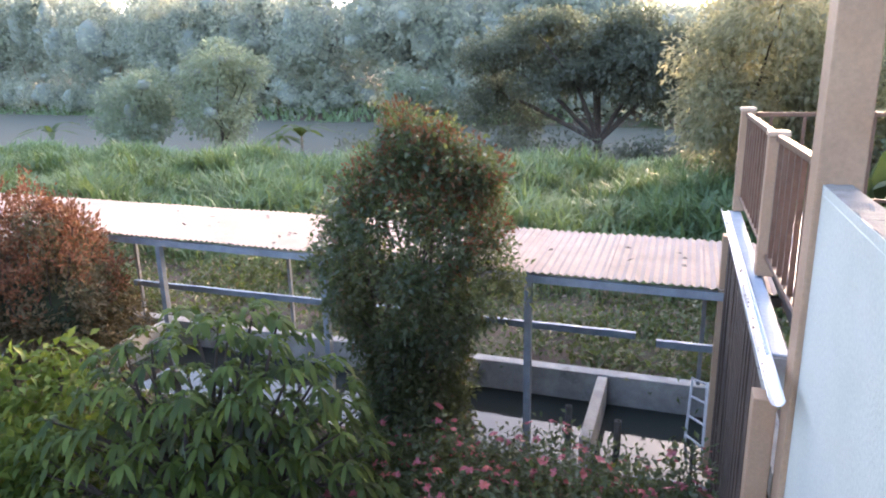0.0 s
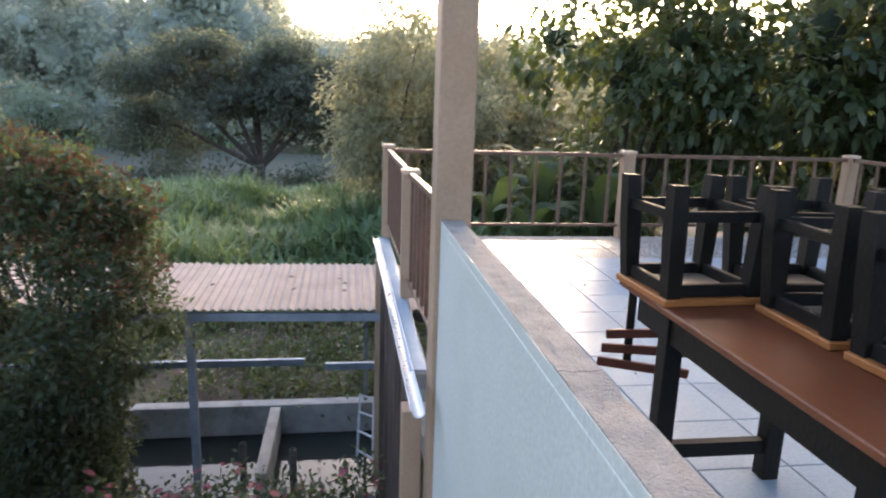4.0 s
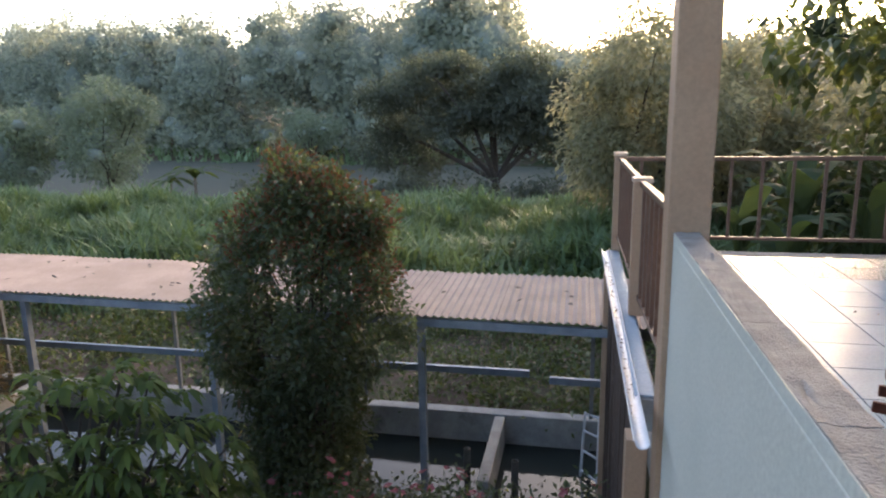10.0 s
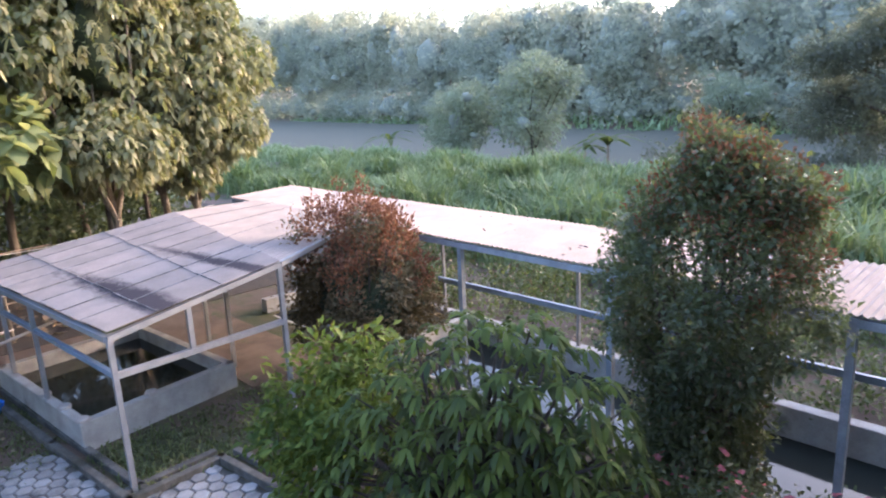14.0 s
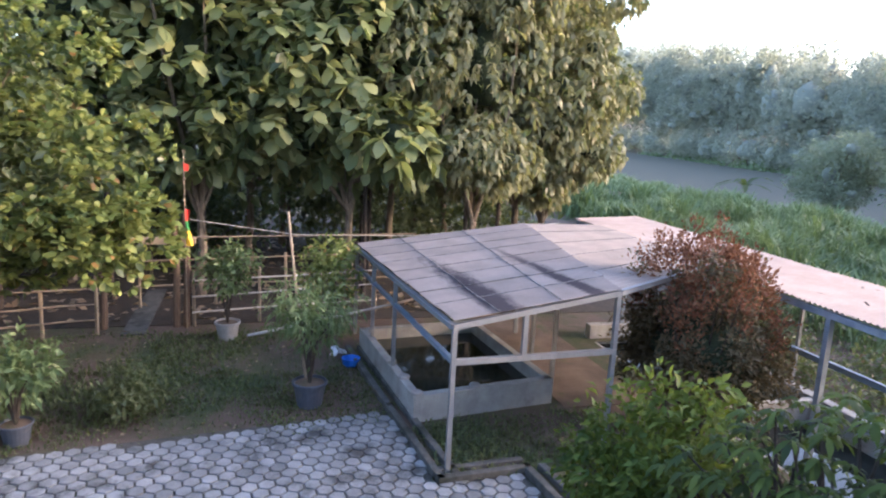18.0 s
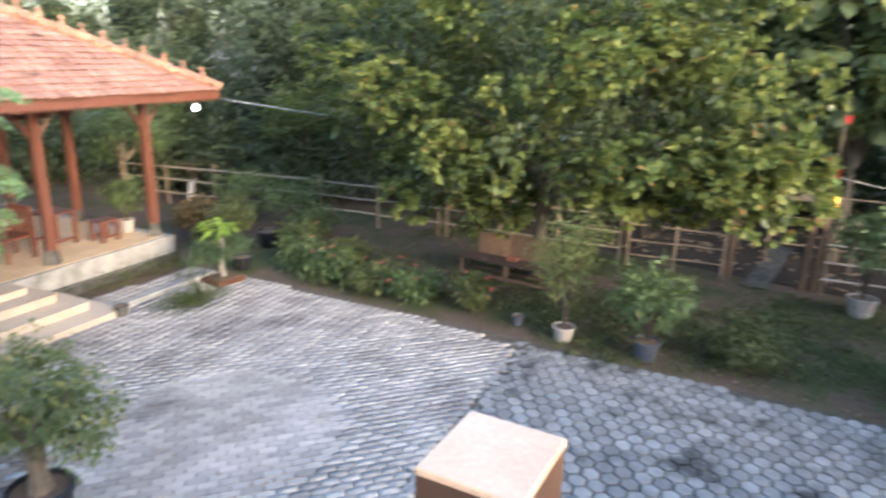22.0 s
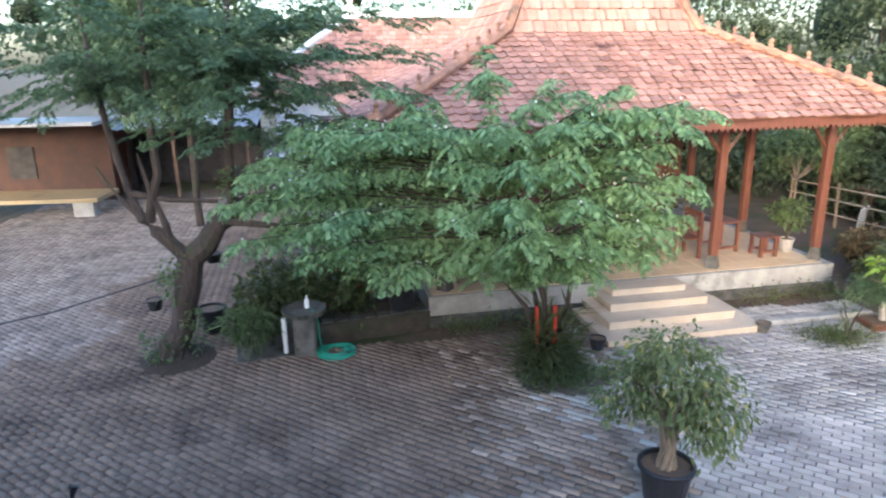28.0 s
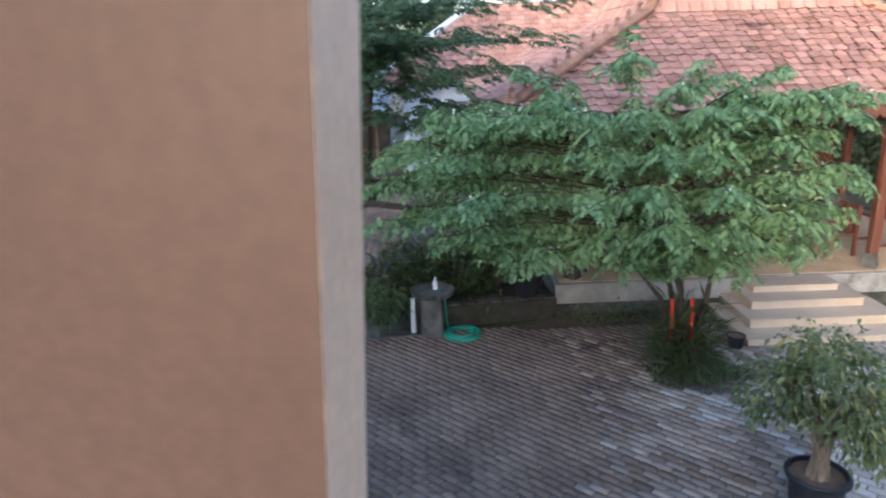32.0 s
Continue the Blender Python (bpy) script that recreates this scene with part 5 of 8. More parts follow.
foliage("leaves", body, 3900, 8, 0.07, 0.088, 0.040, "lf_photinia", t, down=-0.25, jit=0.85, shell=0.3)
tips = [b_ for b_ in body if b_[2] > 3.05 or (b_[2] > 2.6 and b_[0] > -1.9)]
foliage("red_tip_leaves", tips, 400, 8, 0.05, 0.075, 0.030, "lf_photinia_red", t, down=-0.8, jit=0.5, shell=0.85, label="coppery red young leaves")
# round red shrub
t = tree("red_shrub", "upright shrub with flame-shaped sprays of red young leaves")
RX, RY = -7.92, 6.45
gr = np.random.default_rng(33)
flames, low_ = [], []
for k in range(86):
    a_ = k * 2.4 + gr.uniform(-0.3, 0.3)
    f = math.sqrt((k + 0.5) / 86)
    r_ = 1.10 * f
    topz = 2.86 - 0.95 * f ** 2.2 + 0.26 * math.cos(3 * a_ + 0.6) * f + gr.uniform(-0.26, 0.16)
    x_, y_ = RX + math.cos(a_) * r_, RY + math.sin(a_) * r_ * 0.9
    sz = gr.uniform(0.11, 0.19)
    flames.append((x_, y_, topz, sz, sz, gr.uniform(0.24, 0.38)))
    low_.append((RX + math.cos(a_) * r_ * 1.06, RY + math.sin(a_) * r_ * 0.95, gr.uniform(0.55, max(0.8, topz - 0.10)), 0.24, 0.24, 0.34))
bm = bmesh.new()
for b_ in flames[::3]:
    p = Vector(b_[:3])
    foot = Vector((RX + (p.x - RX) * 0.12, RY + (p.y - RY) * 0.12, -0.05))
    add_tube(bm, [foot, foot.lerp(p, 0.4) + Vector((0, 0, 0.2)), p], [0.03, 0.018, 0.006], 5)
part("trunk", bm, "bark", t)
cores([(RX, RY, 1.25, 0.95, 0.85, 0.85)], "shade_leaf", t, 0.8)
foliage("leaves", low_, 2300, 8, 0.07, 0.095, 0.040, "lf_rust", t, down=-0.3, jit=0.8, shell=0.5)
foliage("red_tip_leaves", flames, 760, 8, 0.045, 0.085, 0.034, "lf_photinia_red", t, down=-1.1, jit=0.5, shell=0.4, label="orange red young leaves")
# mango below the landing: separate shoots, each a whorl of hanging leaves
t = tree("mango_tree", "low mango tree with rosettes of drooping green leaves")
gm = np.random.default_rng(21)
tries, ways = [], {}
for k in range(1700):
    u, v = gm.uniform(-1, 1), gm.uniform(-1, 1)
    rr = u * u + v * v
    if rr > 1:
        continue
    hi_ = float(np.interp(u, (-1, -0.55, -0.1, 0.45, 0.8, 1), (1.85, 2.32, 2.5, 2.75, 2.45, 1.9)))
    lay = gm.choice([1.0, 0.80, 0.58], p=[0.5, 0.3, 0.2])
    z = 0.45 + (hi_ - 0.45) * (1 - rr) ** 0.42 * lay + gm.normal(0, 0.07)
    p = (-3.42 + 1.50 * u + 0.12 * v, 4.20 + 0.42 * u + 0.85 * v, z)
    tries.append(p)
    ways[p] = (u * 0.8, v * 0.8, 0.85)
shoots = spaced(tries, 0.188)
part("trunk", limbs((-3.35, 4.2, 0), shoots[::3], 0.06, (-3.35, 4.2, 0.55), 5, 0.08), "bark", t)
rosette_leaves("leaves", shoots, [ways[p] for p in shoots], 12, 0.19, 0.050, "lf_mango", t, droop=0.75, tilt=(0.7, 1.35))
# inner rosettes get a darker leaf colour to paint the mango's inner shade
inner = [(-3.42 + (p[0] + 3.42) * 0.75, 4.2 + (p[1] - 4.2) * 0.75, p[2] * 0.72) for p in shoots[::2]]
rosette_leaves("inner_leaves", inner, [ways[p] for p in shoots[::2]], 9, 0.20, 0.048, "lf_dark", t, droop=0.7, tilt=(0.9, 1.6), label="inner leaves coloured dark for the shade within")
t = tree("citrus_bush", "round bush with bright small leaves beside the mango")
cbb = [(-5.25, 3.95, 0.95, 0.62, 0.6, 0.6), (-4.85, 4.2, 1.55, 0.42, 0.4, 0.42), (-5.65, 3.85, 1.35, 0.42, 0.42, 0.45), (-5.1, 3.65, 0.6, 0.55, 0.45, 0.4), (-5.3, 4.05, 1.80, 0.28, 0.28, 0.26), (-4.75, 3.8, 1.25, 0.38, 0.36, 0.4), (-5.85, 3.6, 0.85, 0.35, 0.35, 0.35), (-4.95, 4.3, 1.88, 0.22, 0.22, 0.22)]
part("trunk", limbs((-5.15, 3.95, 0), [(b_[0], b_[1], b_[2]) for b_ in cbb], 0.04, (-5.15, 3.95, 0.4)), "bark", t)
foliage("leaves", cbb, 520, 7, 0.07, 0.13, 0.062, "lf_citrus", t, down=0.0, jit=0.8, shell=0.55)


def shrub_mass(name, label, blobs, clusters, per, L, W, mat, spread=0.1, down=0.0, shell=0.3, kind="stuff", cat="plants", floor=0.0, jit=0.8):
    o = foliage(name, blobs, clusters, per, spread, L, W, mat, None, down=down, jit=jit, shell=shell, floor=floor)
    return tagged(o, label, cat, kind=kind)


def scatter_flowers(name, label, blobs, n, mat, size=0.05, petals=6):
    """Small round flowers of several petals at the outside of the blobs."""
    P, out = crown_points(blobs, n, 0.95)
    keep = P[:, 2] > 0.15
    P, out = P[keep], out[keep]
    n = len(P)
    out[:, 2] += 0.8
    out = unit(out)
    a = unit(np.cross(out, rng.normal(0, 1, (n, 3))))
    c = np.cross(out, a)
    ang = np.arange(petals) * math.tau / petals
    D = a[:, None] * np.cos(ang)[None, :, None] + c[:, None] * np.sin(ang)[None, :, None] + out[:, None] * 0.25
    V, F = leaf_arrays(np.repeat(P, petals, 0), D.reshape(-1, 3), size, size * 0.85, 0.1, 0.05)
    return tagged(from_arrays(name, V, F, mat), label, "flowers", kind="stuff")


fb = [(x, y, 0.45, 0.38, 0.34, 0.58 + 0.14 * math.sin(x * 5 + y * 3)) for x in np.arange(-2.5, 0.62, 0.42) for y in (5.0, 5.45, 5.9)]
shrub_mass("flower_bed", "bed of leafy pink flowering plants", fb, 2600, 9, 0.085, 0.035, "lf_dark", 0.09)
scatter_flowers("pink_flowers", "small pink blossoms on the flower bed", fb, 420, "petal", 0.05)
scatter_flowers("red_flowers", "small red blossoms on the flower bed", fb, 160, "petal_red", 0.055)

# rough grass and creepers behind the pool
wb = [(rng.uniform(-14, 3.0), rng.uniform(9.3, 15.5), 0.05, rng.uniform(0.35, 0.8), rng.uniform(0.3, 0.7), rng.uniform(0.10, 0.42)) for _ in range(240)]
shrub_mass("creepers", "low creepers and weeds behind the pool", wb, 6500, 8, 0.12, 0.06, "lf_weed", 0.16, down=0.1)
shrub_mass("creeper_litter", "dry brown leaves among the creepers", wb, 700, 6, 0.11, 0.05, "lf_dry", 0.25, down=0.2)
mb2 = [(rng.uniform(-1.6, 1.2), rng.uniform(9.6, 13.0), 0.1, 0.4, 0.4, 0.25) for _ in range(20)]
shrub_mass("dry_straw", "cut dry straw on the ground", mb2, 200, 9, 0.22, 0.012, "lf_dry", 0.15, down=0.3)


def blades(n, area, h, w, mat, name, label, lean=0.35, base=None, seg2=True, clump=6, sp=0.25):
    """Upright bent grass blades in clumps."""
    m_ = n // clump
    cx, cy = rng.uniform(area[0], area[1], m_), rng.uniform(area[2], area[3], m_)
    if base is not None:
        keep = base(cx, cy)
        cx, cy = cx[keep], cy[keep]
    cx, cy = np.repeat(cx, clump), np.repeat(cy, clump)
    n = len(cx)
    cx, cy = cx + rng.normal(0, sp, n), cy + rng.normal(0, sp, n)
    cz = np.array([ground_z(a, b_) for a, b_ in zip(cx, cy)])
    P = np.stack([cx, cy, cz], 1)
    swell = 0.85 + 0.22 * np.sin(cx * 0.9 + 1.3 * np.sin(cy * 0.7)) + 0.15 * np.sin(cy * 1.9 + cx * 0.6)
    hh = (h * swell * rng.uniform(0.55, 1.25, n))[:, None]
    d = rng.normal(0, 1, (n, 3))
    d[:, 2] = 0
    d = unit(d)
    s = np.stack([-d[:, 1], d[:, 0], np.zeros(n)], 1) * (w * rng.uniform(0.6, 1.3, n))[:, None]
    ln = (lean * rng.uniform(0.3, 1.5, n))[:, None]
    z = np.array([0, 0, 1.0])
    m1 = P + z * hh * 0.6 + d * hh * ln * 0.3
    tp = P + z * hh * (0.98 - 0.35 * ln) + d * hh * ln * 1.15
    V = np.stack([P - s * 0.6, P + s * 0.6, m1 + s, m1 - s, tp + s * 0.12, tp - s * 0.12], 1).reshape(-1, 3)
    i = np.arange(n)[:, None] * 6
    F = np.concatenate([i + np.array([[0, 1, 2, 3]]), i + np.array([[3, 2, 4, 5]])], 0)
    return tagged(from_arrays(name, V, F, mat), label, "grass", kind="stuff")


blades(44000, (-34, 9, 15.5, 27.2), 1.4, 0.042, "lf_grass", "tall_grass", "tall green elephant grass towards the river", 0.5, None, True, 7, 0.28)
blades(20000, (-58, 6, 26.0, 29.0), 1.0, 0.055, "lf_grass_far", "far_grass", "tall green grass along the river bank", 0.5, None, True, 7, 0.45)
blades(5200, (-13.3, -8.75, -8.6, 2.2), 0.085, 0.007, "lf_weed", "lawn_grass", "short rough grass beside the paving", 0.6, None, True, 7, 0.16)
blades(9000, (-18, 14, 12.5, 16.5), 0.9, 0.022, "lf_grass", "field_edge_grass", "shorter grass at the edge of the field", 0.5, None, True, 7, 0.25)
blades(14000, (-160, -10, 70, 112), 1.4, 0.2, "lf_grass_far", "bank_grass", "grass strip on the far river bank", 0.5, lambda a, b_: np.abs(b_ - (70 - 0.21 * a)) < 5, True, 5, 1.2)
# ---- riverside and far trees ----


def simple_tree(name, label, at, h, r, mat, leaf, n, per=6, trunk_r=0.15, group="", bark="bark", low=0.25, lobes=7, flat=1.0, seed=0, wide=0.5):
    """A tree with limbs and an uneven crown of several lobes."""
    g = np.random.default_rng(seed + 11)
    x, y, z = at
    t = tree(name, label, (0, 0, 0), group)
    B = [(x, y, z + h * (0.5 + low * 0.5), r * 0.75, r * 0.75, h * (1 - low) * 0.42 * flat)]
    for k in range(lobes):
        a = k * 2.4 + g.uniform(-0.4, 0.4)
        f = g.uniform(0.35, 0.75)
        hz = z + h * (low + (1 - low) * g.uniform(0.18, 0.86))
        s = g.uniform(0.32, 0.55)
        B.append((x + math.cos(a) * r * f, y + math.sin(a) * r * f, hz, r * s, r * s, r * s * 0.75 * flat))
    part("trunk", limbs((x, y, z), [(b_[0], b_[1], b_[2]) for b_ in B[:7]], trunk_r, (x, y, z + h * max(0.12, low)), 6, r * 0.06), bark, t)
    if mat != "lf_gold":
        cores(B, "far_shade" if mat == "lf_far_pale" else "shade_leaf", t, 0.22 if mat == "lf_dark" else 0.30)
    # dark inner leaves put the crown's own shade into colour
    if mat in ("lf_dark", "lf_teak", "lf_teak_sunlit", "lf_shrub"):
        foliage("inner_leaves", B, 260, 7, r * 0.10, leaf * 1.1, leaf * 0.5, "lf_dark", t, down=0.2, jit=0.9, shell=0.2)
    if mat == "lf_teak_sunlit":
        whorls("crown", B, n, per, leaf, leaf * 0.5, mat, t, droop=0.8, lift=-0.1)
    elif mat == "lf_teak":
        P, out = crown_points(B, n, 0.72)
        out[:, 2] += 0.35
        rosette_leaves("crown", P, out, 6, leaf, leaf * 0.72, mat, t, droop=0.42, tilt=(0.65, 1.35))
    elif mat == "lf_dark":
        whorls("crown", B, n, per, leaf, leaf * wide, mat, t)
    else:
        foliage("crown", B, n, per, r * 0.07, leaf, leaf * wide, mat, t, down=0.25, jit=0.7, shell=0.6)
    return t


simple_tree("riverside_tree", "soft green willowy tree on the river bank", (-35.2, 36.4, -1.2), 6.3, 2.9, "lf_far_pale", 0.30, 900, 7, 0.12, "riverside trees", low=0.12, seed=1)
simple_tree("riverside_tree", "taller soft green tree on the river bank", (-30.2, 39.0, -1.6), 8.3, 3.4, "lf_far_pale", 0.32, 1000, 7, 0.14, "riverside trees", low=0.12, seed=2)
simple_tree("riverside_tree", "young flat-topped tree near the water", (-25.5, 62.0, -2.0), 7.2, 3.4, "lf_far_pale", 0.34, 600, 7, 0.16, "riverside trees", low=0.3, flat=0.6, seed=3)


def banana(at, h, n=7, spread=1.0, mat="lf_banana", label="banana plant with torn arching leaves", seed=0, rise0=0.5):
    g = np.random.default_rng(seed + 50)
    t = thing("banana_plant", label, "plant", at, group="banana plants")
    part("stem", tube([(0, 0, -0.1), (0, 0, h * 0.35), (0.02, 0, h * 0.55)], [0.10, 0.085, 0.05], 8), "pale_bark", t)
    for k in range(n):
        a = k * 2.4 + g.uniform(-0.4, 0.4)
        ln = h * g.uniform(0.55, 0.8)
        rise = g.uniform(rise0, rise0 + 0.6)
        e = Vector((math.cos(a), math.sin(a), 0))
        s = Vector((-e.y, e.x, 0))
        bm = bmesh.new()
        L_, R_, C_ = [], [], []
        for i in range(9):
            f = i / 8
            p = Vector((0, 0, h * 0.5)) + e * ln * f * spread * (0.55 + 0.45 * f) + up * (ln * rise * f - ln * (0.45 + 0.35 * rise) * f * f * 1.05)
            wd = ln * 0.105 * math.sin(math.pi * min(1, 0.08 + f * 0.92)) ** 0.7
            C_.append(bm.verts.new(p))
            L_.append(bm.verts.new(p + s * wd + up * wd * 0.25 * (1 - f * 2) + e * g.uniform(-0.03, 0.03)))
            R_.append(bm.verts.new(p - s * wd + up * wd * 0.25 * (1 - f * 2) + e * g.uniform(-0.03, 0.03)))
        for i in range(8):
            bm.faces.new((C_[i], C_[i + 1], L_[i + 1], L_[i]))
            bm.faces.new((R_[i], R_[i + 1], C_[i + 1], C_[i]))
        part("leaf", bm, mat, t)
    return t


banana((-41.0, 34.6, -0.9), 3.4, 8, seed=1)
banana((-20.4, 33.4, -0.7), 3.5, 8, seed=2)
banana((-22.2, 33.8, -0.8), 3.0, 7, seed=3)
for k, (x, y, h) in enumerate(((3.3, 13.2, 3.4), (4.4, 13.8, 3.9), (3.8, 12.0, 2.9), (5.4, 13.0, 3.2))):
    banana((x, y, 0), h, 6, 0.45, seed=10 + k, rise0=1.1)

# spreading rain tree by the river
t = tree("rain_tree", "broad dark umbrella-shaped tree by the river")
part("trunk", limbs((-4.5, 40.0, -1.9), [(-11, 40, 5.2), (-8, 38.5, 6.4), (-4.5, 41, 6.9), (-1.5, 39, 6.4), (0.2, 41, 5.2), (-6.5, 42, 6.6), (-12, 41, 3.6)], 0.27, (-4.6, 40, 0.3), 7, 0.35), "bark", t)
gr = np.random.default_rng(31)
rb = []
for k in range(46):
    f = gr.uniform(-1, 1)
    lay = k % 3
    x_ = -5.4 + 6.6 * f * (1.0, 0.92, 0.7)[lay]
    z_ = (7.1, 5.6, 4.1)[lay] - (2.6, 2.4, 1.8)[lay] * f * f + gr.normal(0, 0.25)
    r = gr.uniform(1.0, 1.9)
    rb.append((x_, 40 + gr.uniform(-2.2, 1.5), z_, r, r, r * gr.uniform(0.28, 0.42)))
rb += [(-11.8, 40, 2.2, 1.4, 1.6, 1.1), (-9.4, 40.5, 1.4, 1.6, 1.6, 1.0), (0.6, 40, 2.6, 1.3, 1.6, 1.1)]
foliage("inner_leaves", rb, 1500, 7, 0.3, 0.30, 0.18, "lf_rain", t, down=0.2, jit=0.9, shell=0.15)
foliage("crown", rb, 3600, 8, 0.22, 0.28, 0.14, "lf_rain", t, down=0.1, jit=0.8, shell=0.7)

# scrub on the near bank, before the water
gs = np.random.default_rng(17)
scb = []
for k in range(60):
    x_, y_ = gs.uniform(-19, 9), gs.uniform(35, 39)
    scb.append((x_, y_, ground_z(x_, y_) + gs.uniform(0.5, 1.6), gs.uniform(0.8, 1.6), 0.9, gs.uniform(0.7, 1.3)))
shrub_mass("bank_scrub", "dark scrub along the river bank", scb, 2600, 7, 0.26, 0.13, "lf_rain", 0.22, shell=0.5, floor=-3.0)
# woods on the far bank and hill: one mass of trees
g = np.random.default_rng(3)
wood = []
for k in range(380):
    x = g.uniform(-240, 75)
    rowd = g.choice([4, 10, 18, 28, 42], p=[0.3, 0.25, 0.2, 0.15, 0.1])
    y = far_bank(x) + rowd + g.uniform(-3, 3)
    gz = ground_z(x, y)
    az = math.degrees(math.atan2(x, y))
    rise = 6.4 if az < -25 else 7.6 if az < -14 else 9.2 if az < -4.5 else 5.0
    h = max(5.0, 4.4 + math.hypot(x, y) * math.tan(radians(rise)) * g.uniform(0.70, 1.16) - gz)
    r = g.uniform(3.2, 5.5)
    cz = gz + h * 0.62
    wood.append((x, y, cz, r, r, h * 0.40))
    for j in range(3):
        a = g.uniform(0, 6.28)
        s = g.uniform(0.4, 0.65)
        wood.append((x + math.cos(a) * r * 0.7, y - abs(math.sin(a)) * r * 0.7, gz + h * g.uniform(0.25, 0.9), r * s, r * s, r * s * 0.75))
for k in range(170):
    x = g.uniform(-240, 60)
    y = far_bank(x) + 1.0 + g.uniform(-2.0, 3.0)
    r = g.uniform(1.8, 4.2)
    wood.append((x, y, ground_z(x, y) + r * 0.7, r * 1.3, r, r))
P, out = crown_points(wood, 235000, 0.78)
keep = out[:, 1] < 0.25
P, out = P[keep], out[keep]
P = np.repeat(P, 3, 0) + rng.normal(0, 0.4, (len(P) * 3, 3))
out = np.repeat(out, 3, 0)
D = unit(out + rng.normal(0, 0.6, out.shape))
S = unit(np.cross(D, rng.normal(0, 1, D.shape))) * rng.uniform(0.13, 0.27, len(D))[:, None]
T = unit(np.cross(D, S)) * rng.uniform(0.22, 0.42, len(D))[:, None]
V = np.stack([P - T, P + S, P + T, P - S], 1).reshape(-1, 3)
# leaf and core colours here already hold the haze
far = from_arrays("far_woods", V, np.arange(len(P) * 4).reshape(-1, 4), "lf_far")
tagged(cores(wood, "far_shade", None, 0.50, "far_woods_shade"), "inner lumps of the far woods with hazy shade in their colour", "woods", kind="stuff")
tagged(far, "wooded hillside across the river, haze put into its leaf colour", "woods", kind="stuff")
bm = bmesh.new()
for k in range(14):
    x = g.uniform(-150, 20)
    y = far_bank(x) + g.uniform(1, 5)
    z = ground_z(x, y)
    add_tube(bm, [(x, y, z), (x + g.uniform(-0.6, 0.6), y, z + 4), (x + g.uniform(-1.5, 1.5), y, z + 7.5)], [0.22, 0.17, 0.08], 5)
tagged(part("far_trunks", bm, "pale_bark"), "pale trunks of the far woods", "trunks", kind="stuff")

# trees beyond the terrace; in the gold ones backlight is put into the leaf colour
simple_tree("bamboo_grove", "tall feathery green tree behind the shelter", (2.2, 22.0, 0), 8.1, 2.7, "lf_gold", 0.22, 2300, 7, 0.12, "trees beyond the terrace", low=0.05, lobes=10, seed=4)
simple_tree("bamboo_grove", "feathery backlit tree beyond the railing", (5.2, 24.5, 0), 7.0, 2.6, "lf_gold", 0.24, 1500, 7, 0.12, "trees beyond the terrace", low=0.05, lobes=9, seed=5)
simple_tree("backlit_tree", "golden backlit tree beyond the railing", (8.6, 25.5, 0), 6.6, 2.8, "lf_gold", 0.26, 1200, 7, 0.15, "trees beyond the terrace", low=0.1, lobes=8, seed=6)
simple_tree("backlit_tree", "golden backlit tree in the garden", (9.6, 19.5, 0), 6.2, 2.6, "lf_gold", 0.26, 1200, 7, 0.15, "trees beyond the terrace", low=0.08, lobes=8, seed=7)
for k, (x, y, h, r) in enumerate(((6.9, 15.4, 9.6, 2.9), (10.2, 13.6, 10.5, 3.2), (13.2, 10.6, 9.5, 3.4), (13.6, 14.8, 10.5, 3.6), (15.0, 6.5, 9.0, 3.4), (17.5, 11.0, 11, 4.0), (11.0, 7.0, 5.2, 1.9), (16.5, 3.0, 9.0, 3.5))):
    simple_tree("broadleaf_tree", "dark broad-leaved tree beside the terrace", (x, y, 0), h, r, "lf_dark", 0.30, 1500 if r > 3 else 700, 6, 0.16, "dark trees beside the terrace", low=0.08, lobes=11, seed=20 + k)

SITE = YARD
# ---- teak grove and cashew tree beyond the bamboo fence ----
# the first two trees are added to keep low sun off the grove floor
for k, (x, y, h, r) in enumerate(((-20.8, 10.2, 10.2, 2.5), (-24, 9.8, 11.5, 3.0), (-16.9, 8.4, 8.6, 1.9), (-15.8, 6.0, 9.6, 2.5), (-17.5, 7.8, 10.5, 2.8), (-16.2, 2.9, 10.2, 2.7), (-16.3, -0.6, 9.6, 2.6), (-19.0, 4.5, 11.5, 3.2), (-19.2, 0.5, 11.5, 3.2), (-18.0, -3.8, 10.5, 3.0), (-22.0, 7.0, 12, 3.6), (-23, 1.5, 12.5, 3.8))):
    near_ = 1 < k < 7
    simple_tree("teak_tree", "tall teak tree with very large drooping leaves", (x, y, 0), h, r, "lf_teak_sunlit" if k < 5 else "lf_teak", 0.19 if k < 5 else 0.42, 2300 if k < 5 else 900 if near_ else 620, 7, 0.11, "teak grove", "pale_bark", low=0.2, lobes=13, seed=40 + k, wide=0.62)
bm = bmesh.new()
for k in range(17):
    x, y = rng.uniform(-24, -14.6), rng.uniform(-5, 9)
    add_tube(bm, [(x, y, 0), (x + rng.uniform(-0.1, 0.1), y, 2.2), (x + rng.uniform(-0.2, 0.2), y, 4.6)], [0.07, 0.06, 0.045], 6)
tagged(part("grove_trunks", bm, "bark"), "thin dark trunks of the grove", "trunks", kind="stuff")

